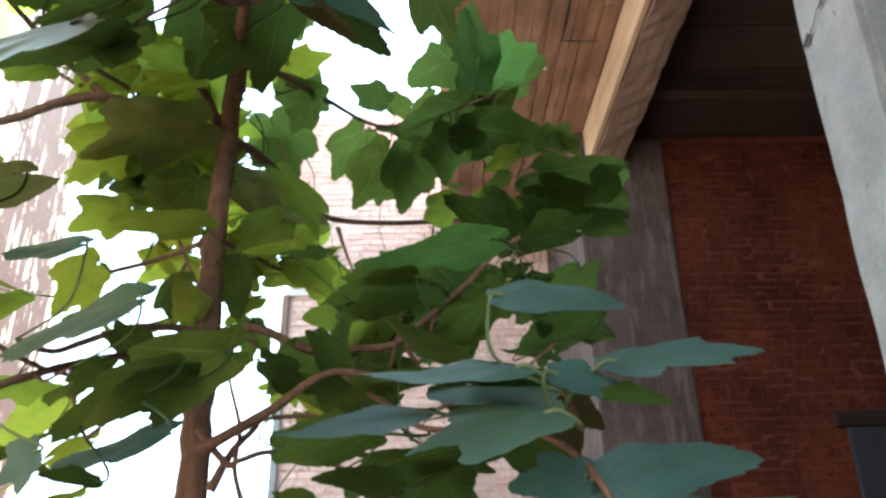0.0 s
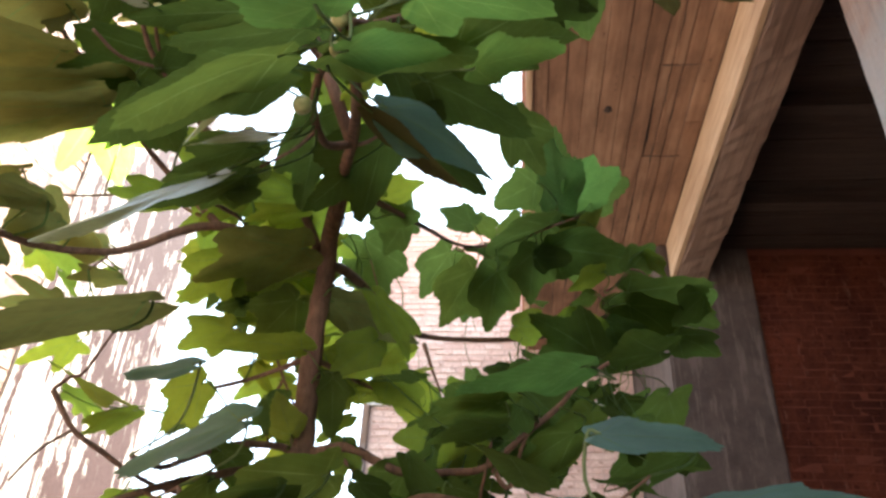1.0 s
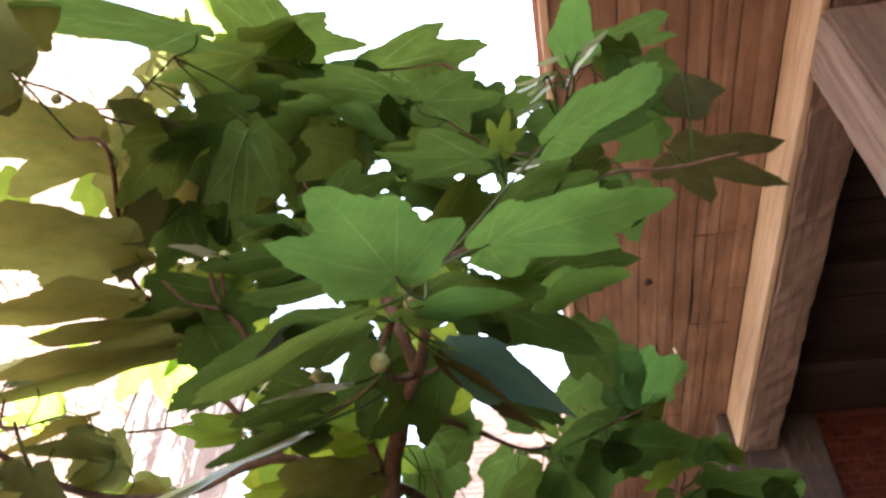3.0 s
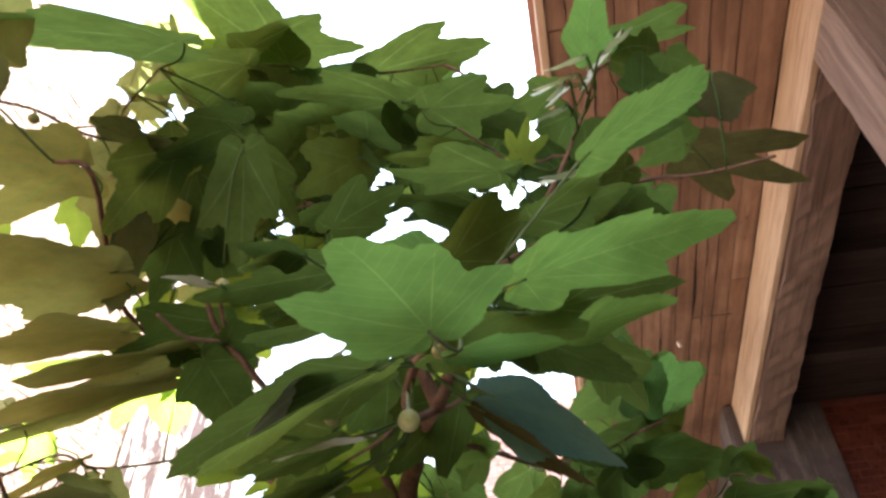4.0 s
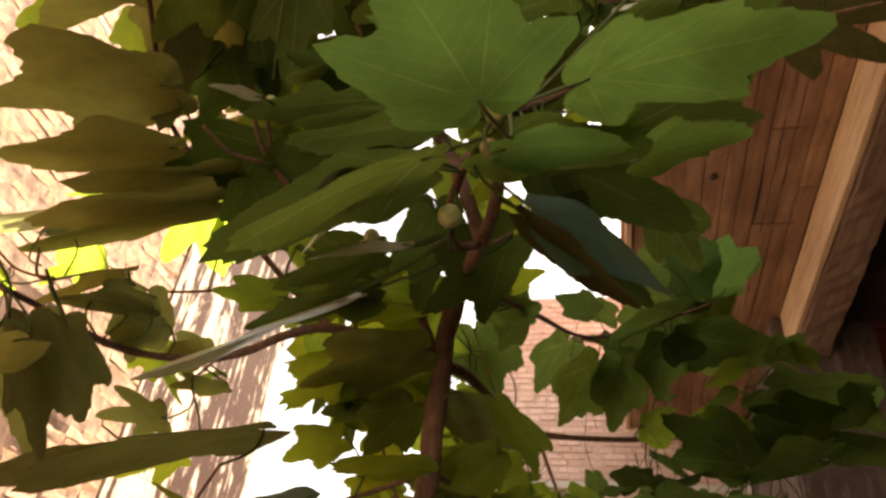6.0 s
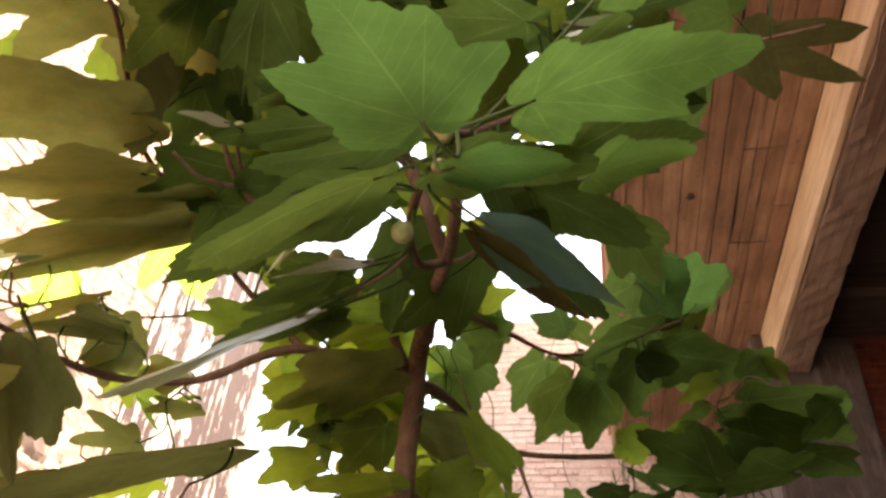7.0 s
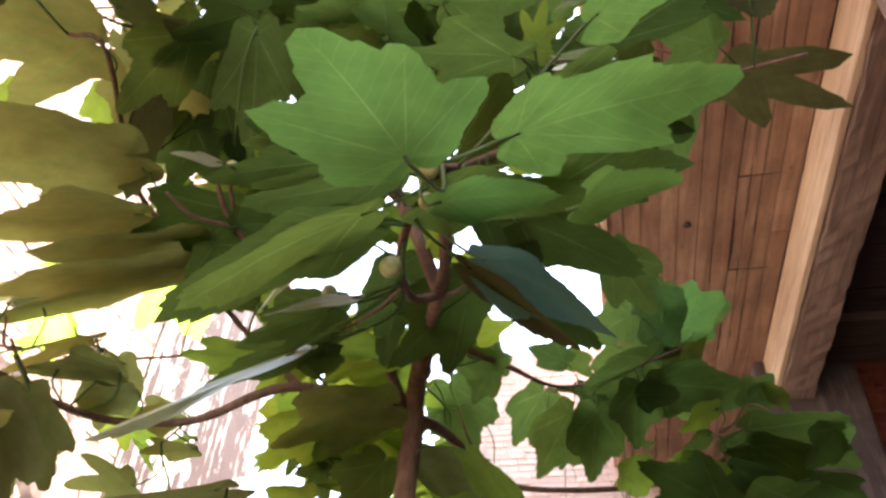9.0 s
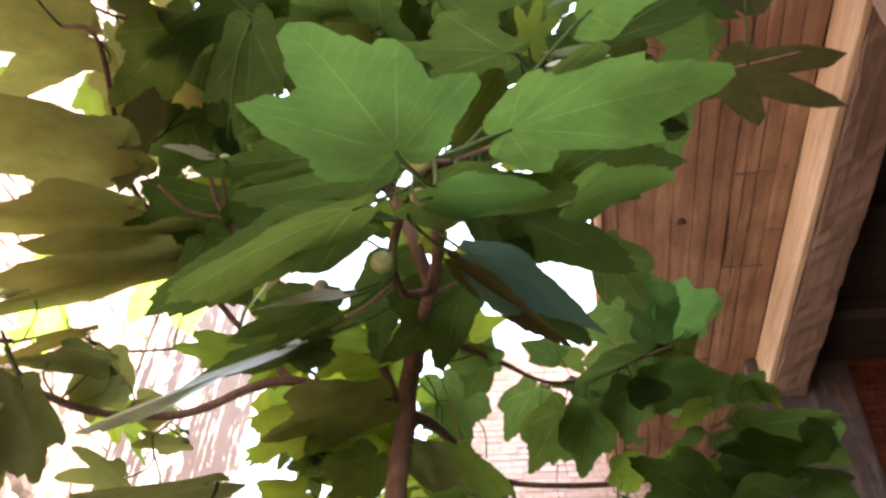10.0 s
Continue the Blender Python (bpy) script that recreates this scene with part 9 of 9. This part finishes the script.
more_leaves([
    ((0.204, 2.278, 2.463), (0.298, 2.176, 2.398), (0.239, 2.206, 2.646), (0.183, -0.403, 0.897), 0.65, "v", 0.18),
    ((-0.560, 1.320, 3.450), (-0.643, 1.342, 3.406), (-0.626, 1.132, 3.460), (-0.420, 0.209, 0.883), 0.67, "m", 0.18),
    ((-0.743, 1.265, 3.254), (-0.674, 1.387, 3.204), (-0.698, 1.089, 3.307), (-0.148, 0.448, 0.882), 0.56, "m", 0.18),
    ((-0.654, 1.224, 3.122), (-0.646, 1.369, 3.114), (-0.640, 1.055, 3.186), (0.351, 0.030, 0.936), 0.63, "m", 0.18),
    ((-0.485, 1.162, 3.337), (-0.471, 1.073, 3.295), (-0.561, 1.064, 3.494), (-0.088, -0.442, 0.893), 0.55, "f", 0.18),
    ((-0.198, 2.070, 2.268), (-0.296, 2.040, 2.224), (-0.303, 1.942, 2.275), (-0.462, 0.273, 0.844), 0.50, "v", 0.18),
    ((-0.672, 0.997, 3.518), (-0.781, 0.849, 3.511), (-0.620, 1.072, 3.477), (-0.440, 0.282, 0.853), 0.61, "o", 0.18),
])
more_leaves([
    ((-0.736, 1.159, 3.365), (-0.618, 1.295, 3.312), (-0.736, 1.097, 3.375), (-0.018, 0.373, 0.928), 0.58, "m", 0.18),
    ((-0.418, 1.195, 3.675), (-0.266, 1.259, 3.639), (-0.446, 1.004, 3.642), (0.055, 0.392, 0.918), 0.69, "f", 0.18),
    ((0.007, 1.044, 3.043), (-0.095, 1.142, 2.937), (-0.045, 0.910, 3.050), (-0.336, 0.507, 0.794), 0.57, "m", 0.18),
    ((0.255, 2.207, 2.778), (0.356, 2.186, 2.767), (0.225, 2.175, 2.790), (0.067, -0.173, 0.983), 0.61, "v", 0.18),
    ((0.288, 2.348, 2.489), (0.379, 2.333, 2.423), (0.256, 2.225, 2.643), (0.571, 0.451, 0.686), 0.72, "v", 0.18),
    ((0.120, 1.027, 3.045), (0.014, 1.170, 3.019), (-0.045, 0.910, 3.050), (-0.134, 0.082, 0.988), 0.76, "m", 0.18),
    ((0.200, 1.497, 2.149), (0.200, 1.592, 2.103), (0.065, 1.392, 2.236), (-0.152, 0.429, 0.890), 0.68, "m", 0.18),
])
more_leaves([
    ((-0.624, 1.104, 3.270), (-0.519, 1.149, 3.261), (-0.679, 1.078, 3.267), (-0.159, 0.540, 0.827), 0.80, "o", 0.18),
    ((-0.740, 1.356, 3.347), (-0.734, 1.432, 3.291), (-0.737, 1.157, 3.368), (-0.061, 0.594, 0.802), 0.58, "m", 0.18),
    ((-0.719, 0.921, 3.422), (-0.728, 0.789, 3.384), (-0.813, 0.988, 3.339), (-0.190, -0.262, 0.946), 0.79, "o", 0.18),
    ((-0.198, 2.394, 2.698), (-0.176, 2.475, 2.641), (-0.223, 2.320, 2.785), (0.304, 0.496, 0.813), 0.55, "v", 0.18),
    ((-0.248, 1.475, 2.040), (-0.185, 1.536, 1.985), (-0.218, 1.445, 2.059), (0.102, 0.602, 0.792), 0.68, "m", 0.18),
    ((-0.062, 1.165, 2.049), (-0.009, 1.025, 1.985), (-0.079, 1.194, 1.913), (0.316, -0.290, 0.903), 0.77, "o", 0.18),
    ((-0.673, 0.949, 3.302), (-0.667, 0.826, 3.293), (-0.740, 1.056, 3.317), (-0.332, -0.084, 0.939), 0.56, "m", 0.18),
])
more_leaves([
    ((-0.439, 1.164, 3.741), (-0.525, 1.192, 3.733), (-0.482, 1.009, 3.653), (-0.007, 0.255, 0.967), 0.58, "f", 0.18),
    ((0.060, 2.236, 2.636), (0.059, 2.083, 2.594), (0.059, 2.251, 2.770), (-0.284, -0.254, 0.925), 0.66, "v", 0.18),
    ((-0.231, 1.135, 2.882), (-0.190, 1.054, 2.855), (-0.172, 0.946, 2.852), (0.538, -0.008, 0.843), 0.67, "m", 0.18),
    ((-0.470, 0.853, 3.079), (-0.587, 0.846, 2.999), (-0.535, 1.005, 3.002), (-0.523, 0.447, 0.726), 0.73, "m", 0.18),
    ((0.295, 1.575, 2.305), (0.231, 1.722, 2.219), (0.174, 1.416, 2.291), (-0.464, 0.290, 0.837), 0.71, "v", 0.18),
    ((0.196, 2.041, 3.179), (0.099, 2.179, 3.156), (0.145, 1.951, 3.039), (0.249, 0.328, 0.911), 0.59, "v", 0.18),
    ((-0.882, 0.930, 3.832), (-0.922, 0.998, 3.776), (-0.889, 0.998, 3.804), (-0.086, 0.600, 0.795), 0.69, "m", 0.18),
])
more_leaves([
    ((-0.850, 1.338, 3.611), (-0.770, 1.392, 3.585), (-0.858, 1.139, 3.594), (0.156, 0.235, 0.959), 0.66, "o", 0.18),
    ((-0.124, 2.121, 2.547), (-0.155, 2.004, 2.540), (-0.275, 2.248, 2.583), (-0.154, -0.018, 0.988), 0.51, "v", 0.18),
    ((-0.235, 1.055, 3.421), (-0.070, 1.019, 3.405), (-0.191, 1.056, 3.556), (0.139, 0.187, 0.973), 0.60, "m", 0.18),
    ((0.083, 1.469, 2.038), (0.183, 1.557, 1.995), (-0.050, 1.447, 2.080), (0.077, 0.373, 0.924), 0.65, "m", 0.18),
    ((-0.072, 0.965, 3.019), (0.059, 0.920, 2.920), (-0.067, 0.857, 2.956), (0.583, -0.087, 0.808), 0.76, "f", 0.18),
    ((-0.067, 1.155, 2.091), (-0.183, 1.141, 2.080), (-0.084, 1.252, 2.096), (-0.111, 0.190, 0.975), 0.58, "m", 0.18),
    ((-0.801, 1.036, 3.451), (-0.834, 0.953, 3.426), (-0.774, 1.104, 3.443), (-0.331, -0.149, 0.932), 0.64, "o", 0.18),
])
more_leaves([
    ((-0.353, 1.048, 3.300), (-0.453, 1.050, 3.228), (-0.423, 0.973, 3.428), (-0.534, 0.385, 0.753), 0.67, "m", 0.18),
    ((-0.007, 2.361, 2.751), (0.107, 2.367, 2.696), (-0.037, 2.282, 2.772), (0.438, -0.056, 0.897), 0.60, "v", 0.18),
    ((-0.241, 2.075, 2.292), (-0.217, 2.192, 2.243), (-0.303, 1.942, 2.275), (0.107, 0.361, 0.926), 0.55, "v", 0.18),
    ((-0.845, 1.013, 3.591), (-0.914, 0.885, 3.581), (-0.859, 1.109, 3.591), (0.014, -0.082, 0.997), 0.64, "m", 0.18),
    ((-0.260, 1.235, 3.606), (-0.117, 1.140, 3.533), (-0.173, 1.068, 3.550), (0.403, -0.089, 0.911), 0.69, "m", 0.18),
    ((-0.277, 1.186, 3.588), (-0.350, 1.057, 3.587), (-0.210, 1.045, 3.563), (-0.317, 0.167, 0.933), 0.75, "f", 0.18),
    ((-0.804, 1.337, 3.302), (-0.902, 1.320, 3.266), (-0.752, 1.152, 3.358), (-0.371, 0.298, 0.880), 0.75, "f", 0.18),
])
more_leaves([
    ((-0.125, 2.096, 2.422), (-0.220, 2.094, 2.356), (-0.257, 1.961, 2.356), (-0.543, 0.351, 0.763), 0.50, "v", 0.18),
    ((0.332, 2.112, 2.490), (0.276, 2.003, 2.486), (0.335, 2.139, 2.658), (0.245, -0.162, 0.956), 0.51, "v", 0.18),
    ((-0.248, 2.123, 2.329), (-0.280, 2.027, 2.304), (-0.303, 1.942, 2.275), (0.040, -0.260, 0.965), 0.59, "v", 0.18),
    ((-0.809, 1.186, 3.072), (-0.740, 1.271, 3.062), (-0.741, 1.057, 3.172), (-0.128, 0.215, 0.968), 0.78, "f", 0.18),
    ((-0.018, 1.429, 2.009), (0.089, 1.451, 1.960), (-0.055, 1.451, 2.065), (0.321, 0.353, 0.879), 0.68, "m", 0.18),
    ((-0.801, 1.099, 4.080), (-0.920, 1.229, 4.047), (-0.975, 1.008, 4.041), (0.182, 0.395, 0.901), 0.73, "m", 0.18),
    ((-0.831, 1.135, 4.154), (-0.934, 1.158, 4.145), (-0.977, 1.007, 4.106), (-0.076, 0.051, 0.996), 0.67, "m", 0.18),
])
more_leaves([
    ((-0.049, 0.923, 2.948), (-0.060, 1.094, 2.931), (-0.080, 0.869, 2.937), (-0.123, 0.091, 0.988), 0.71, "m", 0.18),
    ((-0.450, 1.287, 3.501), (-0.522, 1.343, 3.473), (-0.489, 1.092, 3.518), (-0.214, 0.194, 0.957), 0.71, "m", 0.18),
    ((-0.043, 1.860, 2.276), (0.108, 1.876, 2.264), (-0.233, 1.910, 2.313), (0.059, 0.213, 0.975), 0.72, "v", 0.18),
    ((-0.330, 1.258, 3.636), (-0.198, 1.164, 3.544), (-0.364, 1.061, 3.623), (0.347, -0.360, 0.866), 0.56, "f", 0.18),
    ((-0.309, 1.113, 3.842), (-0.460, 1.126, 3.795), (-0.387, 1.026, 3.679), (-0.215, 0.508, 0.834), 0.68, "m", 0.18),
    ((-0.069, 2.229, 2.655), (-0.107, 2.097, 2.566), (-0.037, 2.282, 2.772), (0.065, -0.571, 0.818), 0.50, "v", 0.18),
    ((-0.794, 1.038, 3.522), (-0.880, 1.127, 3.464), (-0.813, 1.112, 3.511), (-0.227, 0.371, 0.901), 0.60, "m", 0.18),
])
more_leaves([
    ((-0.042, 1.562, 2.331), (0.103, 1.598, 2.223), (0.000, 1.422, 2.194), (0.305, 0.703, 0.643), 0.66, "v", 0.18),
    ((-0.586, 0.890, 3.300), (-0.560, 0.766, 3.228), (-0.657, 1.062, 3.228), (0.002, -0.502, 0.865), 0.79, "m", 0.18),
    ((0.072, 1.128, 1.890), (0.207, 1.138, 1.818), (-0.043, 1.076, 1.873), (0.378, 0.503, 0.777), 0.73, "m", 0.18),
    ((-0.238, 1.724, 2.263), (-0.144, 1.846, 2.153), (-0.344, 1.831, 2.369), (0.199, 0.569, 0.798), 0.64, "v", 0.18),
    ((0.136, 2.441, 2.645), (0.046, 2.466, 2.578), (0.072, 2.283, 2.749), (-0.271, 0.721, 0.637), 0.59, "v", 0.18),
    ((0.229, 2.126, 2.469), (0.102, 2.068, 2.388), (0.293, 2.169, 2.656), (-0.422, -0.286, 0.860), 0.65, "v", 0.18),
    ((-0.873, 1.084, 3.232), (-0.752, 1.142, 3.205), (-0.773, 1.030, 3.325), (0.120, 0.205, 0.971), 0.58, "f", 0.18),
])
more_leaves([
    ((0.269, 2.195, 2.510), (0.403, 2.247, 2.455), (0.293, 2.169, 2.656), (0.093, 0.607, 0.789), 0.59, "v", 0.18),
    ((-0.809, 0.932, 3.294), (-0.847, 0.851, 3.268), (-0.849, 0.938, 3.315), (-0.350, -0.132, 0.928), 0.64, "m", 0.18),
])
tagged(part("olive_foliage", OLIVE, [M_OLIVE_JOINED, M_VEIN, M_VEIN], tree), kind="stuff")
tagged(part("young_foliage", BACKLIT, [M_BACKLIT_JOINED, M_VEIN, M_VEIN], tree), kind="stuff")
tagged(part("foliage", FOLIAGE, [M_LEAF_JOINED, M_VEIN, M_VEIN], tree), kind="stuff")


# ---- a pale small-leaved shrub behind the tree ----
def shrub():
    rnd = random.Random(31)
    bush = thing("shrub", "pale small-leaved shrub growing behind the fig tree", "shrub", at=(-0.1, 3.5, 0))
    m_leaf = leaf_material("pale_small_leaf", (0.34, 0.36, 0.25), (0.3, 0.36, 0.14), True)
    tips = []
    for k in range(11):
        x, y, top = rnd.uniform(-0.42, 0.36), rnd.uniform(3.3, 3.75), rnd.uniform(2.05, 2.5)
        points = [(-0.1 + 0.25 * (x + 0.1), 3.5 + 0.3 * (y - 3.5), -0.05), (x * 0.8, y, 0.8), (x + rnd.uniform(-0.05, 0.05), y, 1.5), (x, y + rnd.uniform(-0.06, 0.06), top)]
        path = smooth_path(points, 6)
        bm = bmesh.new()
        tube(bm, path, [0.009 - 0.006 * i / (len(path) - 1) for i in range(len(path))], 6, 0, 0.15)
        part("stem", bm, M_BARK, bush)
        tips += path[5:]
    verts, faces = [], []
    for _ in range(2600):
        p = rnd.choice(tips) + Vector((rnd.gauss(0, 0.055), rnd.gauss(0, 0.055), rnd.gauss(0, 0.05)))
        a = Vector((rnd.uniform(-1, 1), rnd.uniform(-1, 1), rnd.uniform(-0.6, 0.5))).normalized()
        n = Vector((rnd.uniform(-0.6, 0.6), rnd.uniform(-0.8, 0.4), 1))
        s = n.cross(a).normalized()
        n = a.cross(s)
        size = rnd.uniform(0.018, 0.034)
        i = len(verts)
        for u, v, h in ((0, 0, 0), (0.35, 0.27, 0.06), (0.75, 0.2, 0.03), (1, 0, -0.05), (0.75, -0.2, 0.03), (0.35, -0.27, 0.06), (0.5, 0, 0)):
            verts.append(tuple(p + (a * u + s * v + n * h) * size))
        faces += [(i, i + 6, i + 1), (i + 1, i + 6, i + 2), (i + 2, i + 6, i + 3), (i + 3, i + 6, i + 4), (i + 4, i + 6, i + 5), (i + 5, i + 6, i)]
    me = bpy.data.meshes.new("foliage")
    me.from_pydata(verts, [], faces)
    me.uv_layers.new(name="leaf")
    me.materials.append(m_leaf)
    tagged(part("foliage", me, None, bush), kind="stuff")


def peg(x, y):
    """A small white peg under the planks."""
    bm = bmesh.new()
    tube(bm, [Vector((x, y, EAVE_Z + 0.004)), Vector((x, y, EAVE_Z - 0.02)), Vector((x + 0.004, y, EAVE_Z - 0.05)), Vector((x + 0.005, y, EAVE_Z - 0.062))], [0.009, 0.013, 0.013, 0.008], 12)
    tagged(part("ceramic_peg", bm, M_PEG), "small white ceramic peg fixed under the eave planks", "peg")


shrub()
peg(0.9, 5.32)


# ---- the garden wall and its bricks ----
def garden_wall():
    rnd = random.Random(12)
    hole = (1.128, 3.738)
    x0, y0, y1, z0, z1 = WALL_X - 0.4, hole[0] - 0.056, hole[0] + 0.056, hole[1] - 0.037, hole[1] + 0.037
    bm = bmesh.new()
    for lo, hi in (((x0, -4.9, -0.1), (WALL_X, WALL_END, z0)), ((x0, -4.9, z1), (WALL_X, WALL_END, WALL_TOP)), ((x0, -4.9, z0), (WALL_X, y0, z1)),
                   ((x0, y1, z0), (WALL_X, WALL_END, z1)), ((x0, y0, z0), (WALL_X - 0.22, y1, z1))):
        box_bm(lo, hi, 0.0, bm)
    wall = tagged(part("wall_west", bm, M_MORTAR), "sunlit old brick garden wall with worn joints and a square hole", "wall", kind="structure")
    kinds = [brick_mesh("brick", rnd, (0.06, rnd.uniform(0.15, 0.213), rnd.uniform(0.047, 0.056)), 0.0075, M_BRICK) for _ in range(18)]
    course, placed = 0.0565, 0
    z = hole[1] - 16 * course
    top = hole[1] + 14 * course
    while z < top:
        y = 0.62 - rnd.uniform(0, 0.2)
        while y < 2.55:
            me = rnd.choice(kinds)
            if placed < 300 and (abs(y - hole[0]) > 0.155 or abs(z - hole[1]) > 0.055):
                ob = new("brick", me)
                ob.parent = wall
                ob.matrix_world = pose(WALL_X - 0.029 + rnd.uniform(-0.0012, 0.0012), y, z + rnd.uniform(-0.006, 0.006), rnd.uniform(-2.6, 2.6), rnd.uniform(-0.5, 0.5), rnd.uniform(-0.3, 0.3)) @ Matrix.Diagonal((1, rnd.uniform(0.84, 1.03), rnd.uniform(0.88, 1.04), 1))
                placed += 1
            y += rnd.choice((0.2, 0.205, 0.21, 0.19, 0.215))
        z += course
    near = lambda x, yy, zz: (hole[1] - 16.5 * course < zz + 0.03 < top - 0.02 and 0.5 < yy < 2.55)
    wash = rough_box((WALL_X - 0.02, 2.75, 0.0), (WALL_X + 0.012, WALL_END - 0.01, WALL_TOP - 0.02), 0.14, 0.005, 0.004, 21)
    part("limewash", wash, M_WASH, wall, "limewash with brown vertical streaks")
    # a brown area with ragged edges over the lower bricks
    patch = rough_box((WALL_X - 0.02, 1.74, 0.0), (WALL_X + 0.004, 2.44, 3.2), 0.07, 0.03, 0.002, 33)
    for v in patch.verts:
        v.co.x = min(v.co.x, WALL_X + 0.009)
    part("damp_plaster", patch, M_BROWN, wall, "brown patch low on the wall")
    joined_bricks("bricks", wall, (WALL_X, -3.0, 0.4), (0, 1, 0), (1, 0, 0), 5.75, WALL_TOP - 0.45, (0.17, 0.046), 0.0045, rnd, M_BRICK_I, 0.0012, skip=near)


garden_wall()
